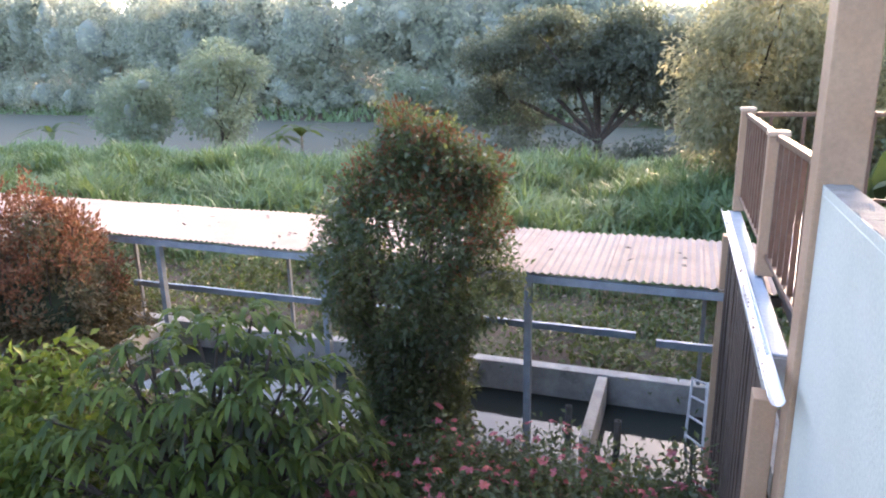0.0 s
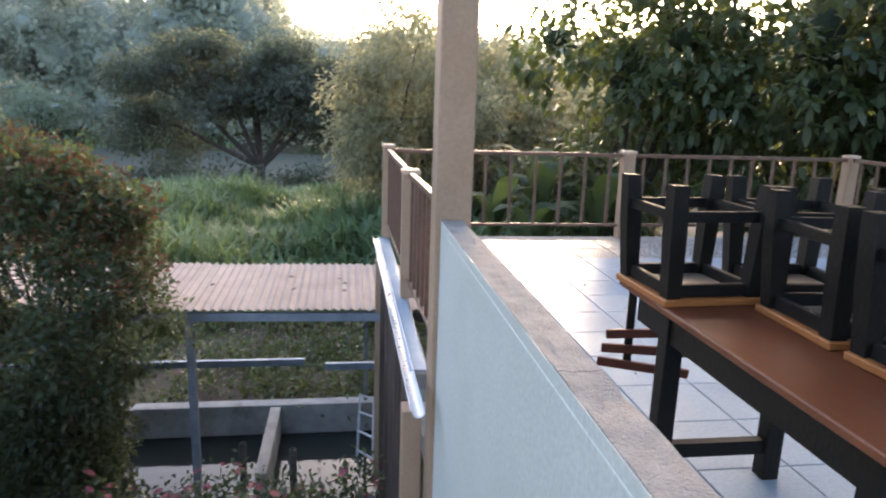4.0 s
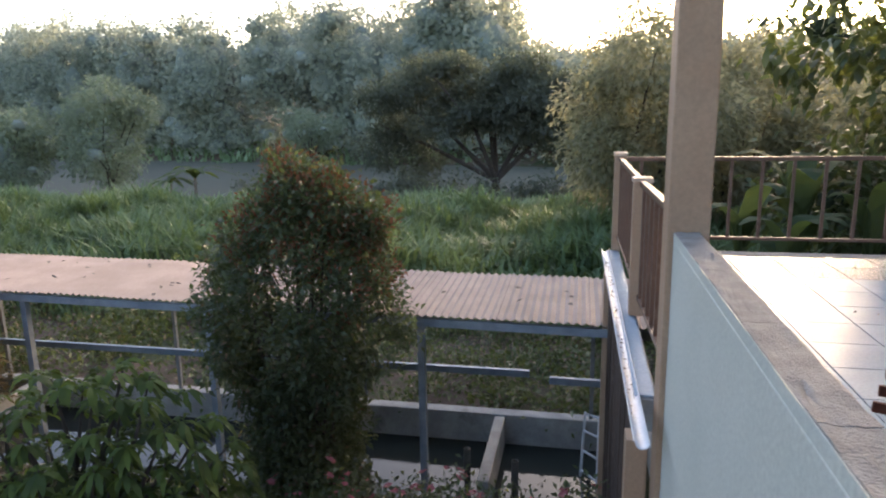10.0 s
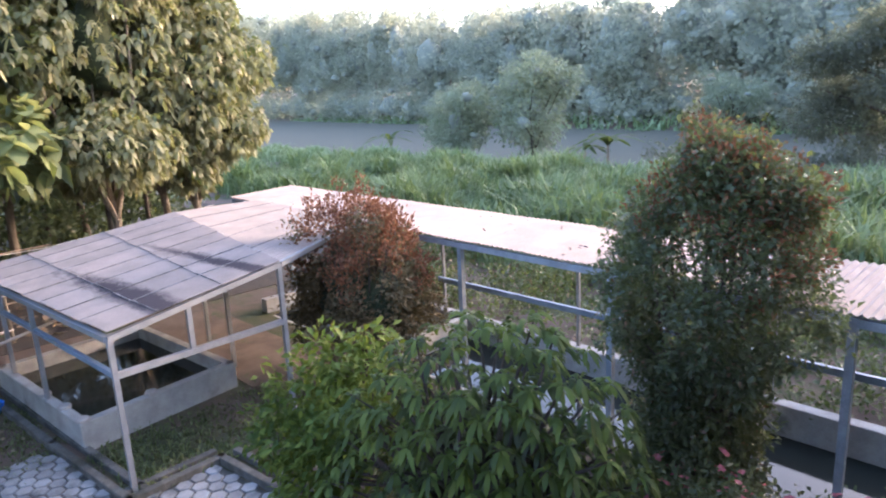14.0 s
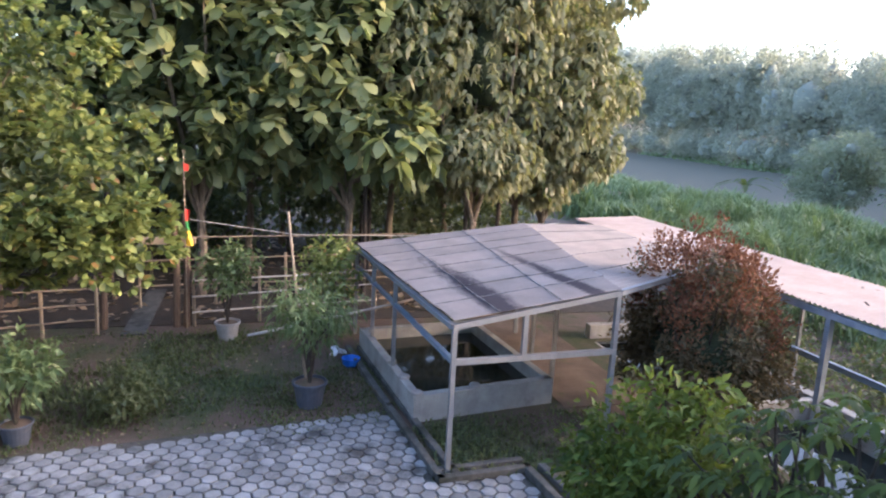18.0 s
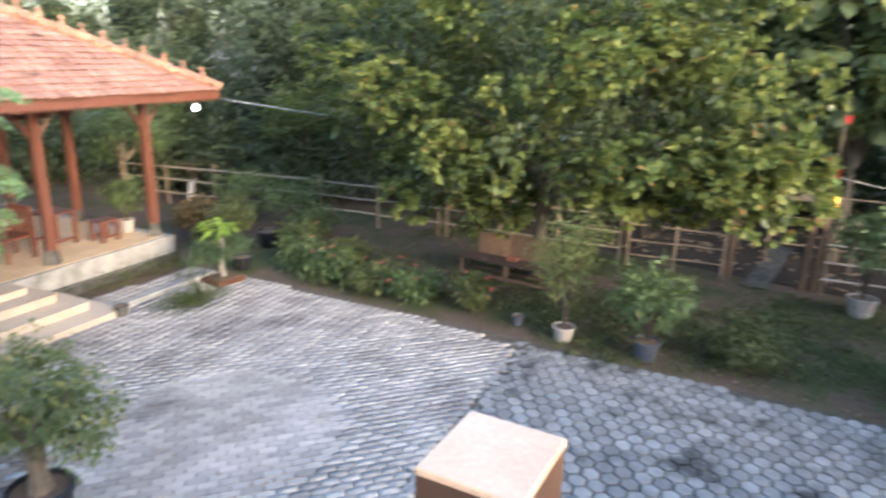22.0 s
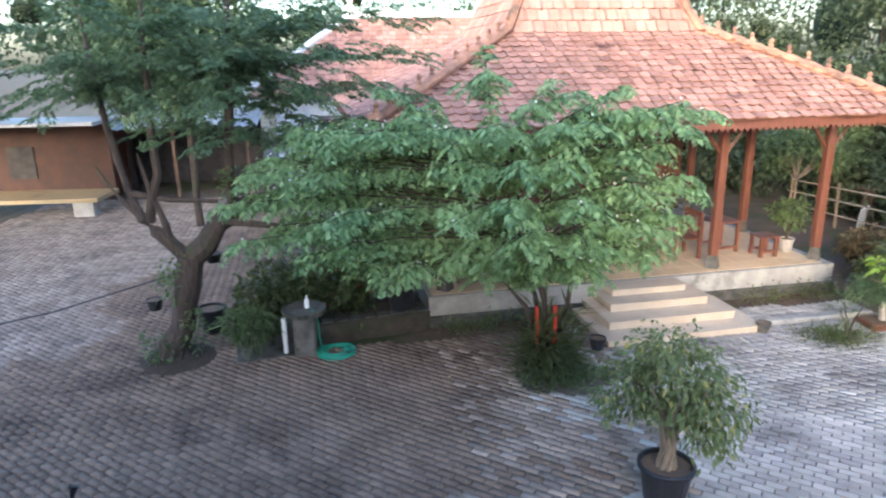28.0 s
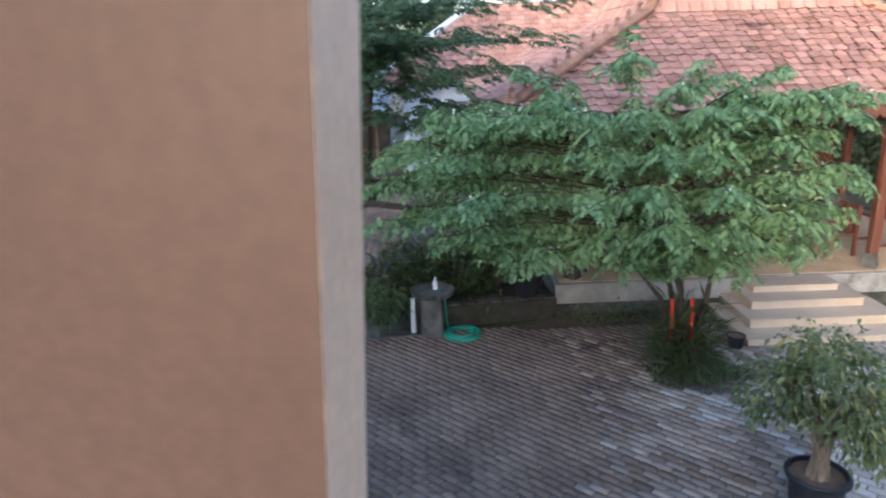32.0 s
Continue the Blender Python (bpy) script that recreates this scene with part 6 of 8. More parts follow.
# leaf masses added so the depth behind the trunks reads dark
ub = [(rng.uniform(-27, -24), rng.uniform(-8, 12), rng.uniform(0.8, 2.4), 1.6, 1.6, 1.4) for _ in range(26)] + [(rng.uniform(-23, -19.5), rng.uniform(-8, 9.5), rng.uniform(0.3, 2.6), 1.2, 1.2, 1.0) for _ in range(34)]
shrub_mass("understory_leaves", "haze-toned leaves added to fill gaps behind the teak grove", ub, 2600, 6, 0.26, 0.14, "lf_thicket", 0.3, shell=0.2)
shrub_mass("understory", "dark leaf mass added for the gloom behind the teak grove", ub, 1500, 6, 0.3, 0.14, "lf_dark", 0.25, shell=0.7)
t = tree("cashew_tree", "wide leafy cashew tree with round leaves over the bench")
cb = [(-10.9, -5.0, 3.9, 2.4, 2.6, 1.7), (-10.0, -3.0, 3.4, 1.5, 1.5, 1.4), (-10.2, -7.0, 3.6, 1.7, 1.8, 1.5), (-10.6, -4.8, 5.2, 2.2, 2.4, 1.4), (-9.4, -4.8, 3.0, 1.3, 1.8, 1.1), (-10.2, -1.6, 3.3, 1.1, 0.9, 1.1), (-11.2, -8.6, 3.6, 1.6, 1.5, 1.5), (-10.3, -2.9, 2.3, 0.8, 0.7, 0.7), (-9.9, -6.6, 2.1, 0.8, 0.8, 0.8), (-10.8, -7.2, 5.2, 2.0, 2.0, 1.4), (-11.5, -9.8, 4.8, 1.9, 1.8, 1.6), (-10.9, -2.7, 4.8, 1.6, 1.5, 1.2), (-9.8, -5.6, 1.75, 0.5, 0.5, 0.5), (-10.1, -1.2, 2.5, 0.6, 0.5, 0.6)]
gc = np.random.default_rng(77)
knobs = []
for k in range(150):
    b_ = cb[k % len(cb)]
    d_ = unit(gc.normal(0, 1, (1, 3)))[0]
    r_ = gc.uniform(0.30, 0.60)
    knobs.append((b_[0] + d_[0] * b_[3] * 0.9, b_[1] + d_[1] * b_[4] * 0.9, b_[2] + d_[2] * b_[5] * 0.9, r_, r_, r_ * 0.75))
part("trunk", limbs((-11.3, -5.3, 0), [(b_[0], b_[1], b_[2]) for b_ in cb], 0.13, (-11.2, -5.2, 1.5), 7, 0.25), "pale_bark", t)
# darker leaves inside paint the cashew crown's shade
foliage("inner_leaves", cb, 1100, 7, 0.16, 0.17, 0.10, "lf_dark", t, down=0.2, jit=0.9, shell=0.15, label="inner leaves with shade put into their dark colour")
P, out = crown_points(knobs, 4300, 0.8)
out[:, 2] += 0.45
rosette_leaves("crown", P, out, 8, 0.155, 0.095, "lf_round", t, droop=0.12, tilt=(0.45, 1.15))
# dark thicket to the south-west, behind the pavilion and the house
for k, (x, y, h, r) in enumerate(((-16.8, -6.4, 9.5, 3.0), (-15.5, -9.5, 8.5, 2.8), (-19.5, -13.5, 11.0, 3.8), (-17, -12.5, 8.0, 3.2), (-14.8, -15.5, 6.5, 2.6), (-19, -18, 9.5, 3.8), (-14.5, -20.5, 8.5, 3.2), (-10.5, -24.0, 8.5, 3.2), (-22, -9, 9.5, 3.8), (-16.5, -27, 10.5, 4.2), (-7.0, -28.5, 9.5, 3.6), (-12.2, -18.2, 4.8, 1.7))):
    simple_tree("thicket_tree", "dense green tree behind the fence", (x, y, 0), h, r, "lf_thicket", 0.20, 1300, 7, 0.12, "thicket trees", low=0.06, lobes=10, seed=60 + k)
for k, (x, y, h, r) in enumerate(((10.5, -23.5, 9.5, 3.2), (6.5, -18.0, 8.0, 2.6), (12.5, -14.5, 8.5, 3.2), (16, -20, 9, 3.6), (5.0, -31, 10, 4), (11, -29, 10, 4), (-1.5, -33, 10, 4.2))):
    simple_tree("yard_tree", "feathery green tree shading the sheds", (x, y, 0), h, r, "lf_yard", 0.20, 1300, 7, 0.10, "yard trees", low=0.32 if k < 3 else 0.1, lobes=10, seed=80 + k)
sb = [(-13.4 + 0.30 * k + rng.uniform(-0.4, 0.3), -12.0 - 0.85 * k + rng.uniform(-0.4, 0.4), rng.uniform(0.4, 1.6), 0.9, 0.9, 0.9) for k in np.arange(0, 7, 0.5)] + [(rng.uniform(-17, -8.5), rng.uniform(-24, -19.5), rng.uniform(0.5, 1.6), 1.3, 1.3, 1.2) for _ in range(26)] + [(rng.uniform(-17.5, -14.6), rng.uniform(-19, -6), rng.uniform(0.5, 1.8), 1.2, 1.2, 1.2) for _ in range(24)]
# dark leaf colour here paints the gloom within the thicket
shrub_mass("thicket_shade_leaves", "leaves darkened to paint the shade inside the boundary thicket", sb, 2600, 6, 0.24, 0.13, "lf_dark", 0.25, shell=0.2)
shrub_mass("boundary_thicket", "dark green undergrowth behind the fence", sb, 3000, 6, 0.17, 0.08, "lf_thicket", 0.22, shell=0.75)
# slender young trees along the fence
for x, y, h, r, z0, leaf_, lab in ((-9.6, -16.7, 2.75, 1.15, 1.25, "lf_shrub", "slender young tree with pale trunk beside the fence"), (-11.0, -17.6, 2.9, 1.1, 1.4, "lf_shrub", "slender young tree with pale trunk beside the fence"), (-13.0, -13.3, 3.2, 1.2, 2.0, "lf_round", "young cashew on a thin pale trunk behind the fence")):
    t = tree("young_tree", lab, group="young trees")
    gy = np.random.default_rng(int(abs(x * 31 + y * 17)))
    heads = [(x + math.cos(k * 2.4) * r * gy.uniform(0.3, 0.8), y + math.sin(k * 2.4) * r * gy.uniform(0.3, 0.8), z0 + (h - z0) * gy.uniform(0.15, 0.9)) for k in range(11)]
    part("trunk", limbs((x, y, 0), heads, 0.035, (x + 0.03, y, z0 * 0.95), 6, 0.06), "pale_bark", t)
    foliage("leaves", [(hx, hy, hz, 0.42, 0.42, 0.26) for hx, hy, hz in heads], 330, 7, 0.10, 0.13, 0.065, leaf_, t, down=0.2, jit=0.8, shell=0.5)


# ---- courtyard trees ----
def frond_arrays(P, D, L, pairs, leaf, width):
    """Feathery leaves: leaflets in pairs hanging from an arched midrib."""
    n = len(P)
    D = unit(D)
    z = np.array([0, 0, 1.0])
    S = unit(np.cross(D, z))
    f = (np.arange(pairs) + 1.0) / pairs
    mid = P[:, None] + D[:, None] * (L * f)[None, :, None] - z * (L * 0.42 * f ** 2)[None, :, None]
    V, F = [], []
    off = 0
    for sgn in (-1, 1):
        base = mid.reshape(-1, 3)
        dd = (S[:, None] * sgn * 0.85 + D[:, None] * 0.45 - z * 0.55 + np.zeros((1, pairs, 1))).reshape(-1, 3) + rng.normal(0, 0.16, (n * pairs, 3))
        ll = np.tile(leaf * (0.65 + 0.5 * np.sin(np.pi * (f * 0.9 + 0.05))), n)
        v, fc = leaf_arrays(base, dd, ll, width, 0.12, 0.12)
        V.append(v)
        F.append(fc + off)
        off += len(v)
    return np.concatenate(V), np.concatenate(F)


def branch_fronds(name, starts, n_each, L, pairs, leaf, width, mat, parent, label=""):
    """Fronds all along outer halves of branches (from, to)."""
    P, D = [], []
    for a, b in starts:
        a, b = np.array(a), np.array(b)
        for k in range(n_each):
            f = rng.uniform(0.0, 1.05)
            p = a + (b - a) * f + np.array([0, 0, 0.22 * math.sin(math.pi * min(f, 1))]) + rng.normal(0, 0.05, 3)
            d = (b - a) / np.linalg.norm(b - a)
            side = np.array([-d[1], d[0], 0]) * rng.choice([-1, 1]) * rng.uniform(0.2, 1.2)
            P.append(p)
            D.append(d + side + np.array([0, 0, rng.uniform(-0.05, 0.4)]))
    V, F = frond_arrays(np.array(P), np.array(D), L, pairs, leaf, width)
    return from_arrays(name, V, F, mat, parent, label)


t = tree("starfruit_tree", "spreading tree with layered feathery green fronds")
tb = Vector((-1.40, -8.42, 0))
fork = Vector((-1.35, -8.35, 1.15))
g = np.random.default_rng(5)
twigs = []


def arch(a, b, sag, k):
    """A point along a branch that rises and then droops."""
    return a.lerp(b, k) + Vector((0, 0, sag * math.sin(math.pi * min(1.0, k * 0.95))))


bm = bmesh.new()
for dx, dy in ((0, 0), (0.10, 0.06), (-0.10, 0.04), (0.03, -0.1)):
    add_tube(bm, [tb + Vector((dx, dy, -0.1)), tb + Vector((dx * 1.6, dy * 1.6, 0.6)), fork + Vector((dx * 3, dy * 3, 0)), fork + Vector((dx * 6 + 0.25, dy * 5, 0.7)), fork + Vector((dx * 8 + 0.5, dy * 6, 1.4))], [0.055, 0.045, 0.035, 0.022, 0.010], 7)
# tiers of long sprays: height, reach each way along the yard, depth
TIERS = ((1.70, 3.0, 1.8, 0.8), (2.08, 4.3, 2.2, 1.1), (2.52, 4.3, 2.3, 1.15), (2.96, 4.0, 2.1, 1.0), (3.34, 3.2, 1.7, 0.8))
for lev, (zt, left_, right_, deep) in enumerate(TIERS):
    root = Vector((fork.x + 0.08 + 0.10 * lev, fork.y, zt - 0.14))
    for side_, n_br in ((1, 4), (-1, 3), (0, 5)):
        for k in range(n_br):
            v = (2 * (k + 0.5) / n_br - 1) * (1 if lev % 2 else -1) + g.uniform(-0.1, 0.1)
            reach = (left_ if side_ > 0 else right_) * (1 - 0.35 * abs(v)) * g.uniform(0.88, 1.04)
            if side_:
                end = Vector((root.x + side_ * reach, -8.42 + v * deep, zt + (0.10 if side_ > 0 else 0.20) + g.uniform(-0.04, 0.04) - 0.12 * v * (v > 0)))
            else:
                end = Vector((root.x + (k - 0.9) * 0.8 + g.uniform(-0.2, 0.2), -8.42 + deep * 1.1 * (1 if k < 3 else -1), zt + 0.05))
            sag = g.uniform(0.20, 0.28)
            add_tube(bm, [arch(root, end, sag, f) for f in (0, 0.3, 0.6, 1.0)], [0.020, 0.015, 0.010, 0.004], 5)
            twigs.append((root, end, sag, 0.06))
            d = (end - root).normalized()
            sd_ = Vector((-d.y, d.x, 0)).normalized()
            n_tw = max(1, int((end - root).length * 0.9))
            for m_ in range(n_tw):
                f = 0.30 + 0.55 * (m_ + 0.5) / n_tw
                st_ = arch(root, end, sag, f)
                q = st_ + d * g.uniform(0.4, 0.75) + sd_ * (1 if m_ % 2 else -1) * g.uniform(0.2, 0.45) + Vector((0, 0, g.uniform(-0.10, -0.02)))
                add_tube(bm, [arch(st_, q, 0.06, x_) for x_ in (0, 0.5, 1.0)], [0.008, 0.006, 0.003], 5)
                twigs.append((st_, q, 0.08, 0.12))
for end in ((-2.9, -7.9, 3.85), (-2.3, -8.2, 4.05), (-1.3, -8.0, 4.15), (-0.5, -8.3, 4.5), (0.8, -8.2, 4.1), (1.9, -8.4, 3.6), (-1.7, -7.7, 3.6), (0.4, -7.8, 3.7)):
    root, end = fork + Vector((0.7, 0, 1.75)), Vector(end)
    add_tube(bm, [arch(root, end, 0.15, f) for f in (0, 0.5, 1.0)], [0.012, 0.009, 0.004], 5)
    twigs.append((root, end, 0.15, 0.35))
    for s in (-1, 1):
        st_ = arch(root, end, 0.15, g.uniform(0.5, 0.75))
        q = end + Vector((g.uniform(-0.6, 0.6), s * 0.35, g.uniform(-0.4, -0.1)))
        twigs.append((st_, q, 0.05, 0.1))
add_tube(bm, [fork, fork + Vector((0.2, 0, 0.8)), fork + Vector((0.45, 0.05, 1.6)), fork + Vector((0.6, 0, 2.2))], [0.04, 0.032, 0.022, 0.012], 7)
part("trunk", bm, "bark", t)
FP, FD = [], []
for a, b, sag, f0 in twigs:
    ln = (b - a).length
    d = (b - a).normalized()
    side = Vector((-d.y, d.x, 0)).normalized()
    n = max(6, int(ln * (1 - f0) / 0.046))
    for k in range(n):
        f = f0 + (1.02 - f0) * k / n
        s = 1 if k % 2 else -1
        p = arch(a, b, sag, f) + Vector((g.normal(0, 0.015), g.normal(0, 0.015), g.normal(0, 0.015)))
        FP.append(p[:])
        FD.append((d * g.uniform(0.25, 0.6) + side * s * g.uniform(0.55, 0.95) + Vector((0, 0, g.uniform(-0.45, -0.05))))[:])
V, F = frond_arrays(np.array(FP), np.array(FD), 0.25, 7, 0.105, 0.048)
from_arrays("fronds", V, F, "lf_feather", t)
P = np.array(FP)[g.choice(len(FP), 520)] + g.normal(0, 0.025, (520, 3)) + np.array([0, 0, 0.04])
V, F = leaf_arrays(P, g.normal(0, 1, (len(P), 3)), 0.045, 0.04)
tagged(from_arrays("blossoms", V, F, "white_flower", t, "tiny white blossoms"), kind="stuff")
for x, y in ((-1.50, -8.24), (-1.24, -8.22)):
    t2 = thing("red_stake", "wooden stake with red painted top beside the trunk", "stake", (x, y, 0), group="red stakes")
    part("pole", tube([(0, 0, 0), (0.01, 0, 0.56)], 0.022, 8), "bark", t2)
    part("painted_top", tube([(0.01, 0, 0.561), (0.02, 0, 1.12)], 0.026, 8), "red_paint", t2, "red painted top")
shrub_mass("tree_foot_plants", "dark strap-leaved plants round the tree foot", [(-1.4, -8.35, 0.42, 0.36, 0.32, 0.50)], 120, 6, 0.42, 0.035, "lf_dark", 0.08, down=-0.6, shell=0.2)
shrub_mass("tree_foot_grass", "patch of grass round the tree foot", [(-1.65, -8.25, 0.0, 0.75, 0.55, 0.18)], 420, 7, 0.11, 0.014, "lf_grass", 0.06, down=-0.9, shell=0.1)

t = tree("old_yard_tree", "old gnarled tree with long bent limbs over the yard")
bm = bmesh.new()
b0 = Vector((4.18, -9.38, 0))
fk = Vector((3.80, -9.38, 1.62))


def limb(pts, radii, sides=9):
    """A crooked limb: straight runs broken by small knees."""
    P_, R_ = [], []
    for (p, q), (r0, r1) in zip(zip(pts, pts[1:]), zip(radii, radii[1:])):
        p, q = Vector(p), Vector(q)
        for f in (0.0, 0.45):
            P_.append(p.lerp(q, f) + Vector((random.uniform(-1, 1), random.uniform(-1, 1), random.uniform(-0.6, 0.6))) * r0 * 0.28)
            R_.append((r0 + (r1 - r0) * f) * random.uniform(0.92, 1.12))
    add_tube(bm, P_ + [Vector(pts[-1])], R_ + [radii[-1]], sides)


limb([b0 - up * 0.1, b0 + Vector((0, 0, 0.22)), (3.99, -9.37, 0.89), fk], [0.30, 0.21, 0.165, 0.19], 11)
limb([fk, (3.34, -9.42, 2.10), (2.97, -9.46, 2.36), (2.2, -9.55, 2.45), (1.35, -9.6, 2.51), (0.2, -9.7, 2.6)], [0.165, 0.15, 0.125, 0.10, 0.07, 0.03])
limb([(3.25, -9.4, 2.16), (2.9, -9.3, 2.14), (2.3, -9.2, 2.10), (1.5, -9.15, 2.2)], [0.07, 0.055, 0.045, 0.02], 7)
limb([fk, (4.10, -9.34, 1.90), (4.40, -9.32, 2.22), (4.54, -9.32, 2.65)], [0.11, 0.095, 0.075, 0.05], 8)
limb([(4.0, -9.35, 1.86), (4.08, -9.3, 2.15), (4.18, -9.28, 2.51), (4.3, -9.2, 3.2)], [0.06, 0.05, 0.04, 0.02], 7)
limb([(4.54, -9.32, 2.62), (4.2, -9.3, 2.56), (3.97, -9.3, 2.52), (3.3, -9.38, 2.46)], [0.05, 0.04, 0.04, 0.03], 7)
limb([(4.35, -9.32, 2.2), (4.7, -9.4, 2.5), (5.0, -9.4, 3.0)], [0.055, 0.045, 0.02], 7)
limb([(3.12, -9.45, 2.3), (3.08, -9.45, 3.2), (2.96, -9.5, 4.54), (2.9, -9.5, 5.6)], [0.085, 0.065, 0.05, 0.025], 8)
limb([(4.30, -9.3, 2.2), (4.10, -9.3, 2.9), (4.09, -9.3, 3.9), (4.0, -9.3, 5.4)], [0.07, 0.06, 0.045, 0.02], 8)
limb([(4.54, -9.32, 2.6), (4.75, -9.4, 3.6), (4.9, -9.4, 5.2)], [0.05, 0.045, 0.02], 7)
part("trunk", bm, "bark", t)
ob = [((3.0, -9.6, 4.2), (3.0 + math.cos(a) * r, -9.4 + math.sin(a) * r * 0.8, z)) for a, r, z in [(k * 0.9 + z * 2, 1.4 + 0.5 * (k % 3), z) for z in (3.9, 4.4, 4.9, 5.4) for k in range(7)]]
ob += [((4.7, -9.3, 4.0), (4.7 + math.cos(a) * r, -9.3 + math.sin(a) * r * 0.8, z)) for a, r, z in [(k * 0.9 + z * 2, 1.3 + 0.5 * (k % 3), z) for z in (3.8, 4.4, 5.0, 5.5) for k in range(7)]]
for zc in (3.4, 3.9, 4.4, 4.9):
    for k in range(9):
        a_ = k * 0.72 + zc * 3
        ob.append(((2.5, -9.6, zc - 0.1), (2.3 + math.cos(a_) * (1.9 + 0.3 * (k % 2)), -9.5 + math.sin(a_) * 1.4, zc)))
branch_fronds("fronds", ob, 27, 0.26, 9, 0.085, 0.030, "lf_yard", t)
for b_ in ((4.02, -9.2, 1.35, 0.18, 0.14, 0.25), (4.42, -9.15, 0.25, 0.22, 0.2, 0.22), (3.80, -9.2, 0.5, 0.12, 0.12, 0.4), (3.05, -9.35, 2.75, 0.12, 0.12, 0.3)):
    tagged(foliage("epiphyte", [b_], 20, 7, 0.06, 0.10, 0.045, "lf_shrub", t, down=0.3), kind="stuff")

tagged(part("tree_pit", lathe([(0.60, 0.036), (0.52, 0.044), (0.3, 0.062), (0.05, 0.085)], 13, (4.15, -9.25, 0)), "litter_soil"), "ring of dark soil round the old tree", "soil", kind="structure")
# big pot plant in the middle of the yard
def pot(at, r, h, mat, label, name="plant_pot", n=22):
    t = thing(name, label, "pot", at, group="plant pots")
    part("body", lathe([(r * 0.70, 0), (r * 0.74, 0.02), (r * 0.93, h * 0.86), (r * 1.03, h * 0.88), (r * 1.05, h * 0.97), (r, h), (r * 0.93, h), (r * 0.90, h * 0.9)], n), mat, t)
    part("soil", lathe([(r * 0.9, h * 0.86), (r * 0.88, h * 0.9), (0.02, h * 0.92)], 14), "soil", t)
    return t


pot((3.90, -10.3, 0.05), 0.24, 0.42, "black_plastic", "empty black plastic pot beside the old tree")

pb = thing("pot_base", "pair of grey cement slabs under the pot", "slab", (-2.03, -5.36, 0), 25)
part("slab", box(-0.27, 0.29, -0.28, -0.02, 0, 0.07, bevel=0.01), "pot_white", pb)
part("slab", box(-0.30, 0.26, 0.0, 0.26, 0, 0.075, bevel=0.01), "pot_white", pb)
pot((-2.05, -5.42, 0.076), 0.275, 0.43, "black_plastic", "large black plastic plant pot in the yard")
t = tree("potted_fig", "bushy fig with drooping leaves in a black pot", (0, 0, 0))
for k in range(9):
    a = k * 0.7
    part("stem", tube([(-2.05 + 0.09 * math.cos(a), -5.42 + 0.09 * math.sin(a), 0.44), (-2.05 + 0.05 * math.cos(a + 1), -5.42 + 0.05 * math.sin(a + 1), 0.7), (-2.05 + 0.12 * math.cos(a), -5.42 + 0.12 * math.sin(a), 1.05), (-2.05 + 0.42 * math.cos(a), -5.42 + 0.42 * math.sin(a), 1.5)], [0.028, 0.03, 0.022, 0.008], 6), "pale_bark", t)
pbk = [(-2.05, -5.42, 1.45, 0.52, 0.5, 0.42), (-2.45, -5.25, 1.2, 0.32, 0.3, 0.32), (-1.65, -5.55, 1.25, 0.34, 0.32, 0.32), (-1.95, -5.4, 1.75, 0.34, 0.32, 0.2), (-2.2, -5.1, 1.2, 0.3, 0.3, 0.35), (-2.0, -5.8, 1.2, 0.35, 0.3, 0.3)]
foliage("leaves", pbk, 400, 8, 0.06, 0.085, 0.034, "lf_fig", t, down=0.9, jit=0.55, shell=0.5, droop=0.2)

# ---- small courtyard things ----
ho = thing("garden_hose", "coiled bright green garden hose on the paving", "hose", (1.70, -9.27, 0.0))
for k in range(9):
    r = 0.20 + 0.030 * (k % 4)
    pts = [(math.cos(a) * r + 0.02 * math.sin(k), math.sin(a) * r * 0.9, 0.02 + 0.022 * (k // 2) + 0.012 * math.sin(a * 2 + k)) for a in np.linspace(0, math.tau, 29)]
    part("coil", tube(pts, 0.014, 6, False), "hose", ho)
part("tail", tube([(0.2, 0.0, 0.06), (0.25, -0.02, 0.25), (0.27, -0.04, 0.6), (0.36, -0.05, 0.79)], 0.012, 6), "hose", ho)
st2 = thing("wash_stand", "round cement wash stand with white pipe", "basin", (2.17, -9.33, 0))
part("pedestal", box(-0.17, 0.17, -0.15, 0.15, 0, 0.66, bevel=0.025), "old_concrete", st2)
part("basin", lathe([(0.22, 0.66), (0.32, 0.70), (0.34, 0.78), (0.31, 0.78), (0.2, 0.72)], 18), "old_concrete", st2)
part("pipe", tube([(0.32, 0.02, 0), (0.32, 0.02, 0.62)], 0.04, 10), "white_paint", st2, "white plastic pipe")
part("bottle", lathe([(0.04, 0.78), (0.04, 0.9), (0.015, 0.94), (0.015, 0.98)], 10, (-0.05, 0, 0)), "white_paint", st2)
bedk = thing("planting_bed", "low stone planting bed against the plinth", "bed", (0, 0, 0), kind="structure")
part("kerb", box(0, 2.0, -0.07, 0.07, 0, 0.11, Matrix.Translation((-7.4, -10.2, 0)) @ Matrix.Rotation(radians(8.6), 4, "Z"), bevel=0.02), "concrete", bedk)
wm = Matrix.Translation((0.22, -10.12, 0)) @ Matrix.Rotation(radians(15.5), 4, "Z")
part("low_wall", box(0.0, 2.05, -0.95, 0, 0, 0.37, wm, bevel=0.025), "mossy_wall", bedk, "dark mossy low wall")
for k in range(9):
    part("cap_stone", box(0.03 + 0.225 * k, 0.225 + 0.225 * k, -0.17, 0.012, 0.371, 0.40 + 0.014 * math.sin(k * 2.1), wm, bevel=0.012), "old_concrete", bedk)
part("platform", box(2.06, 3.15, -0.42, 0.30, 0, 0.05, wm, bevel=0.015), "old_concrete", bedk)
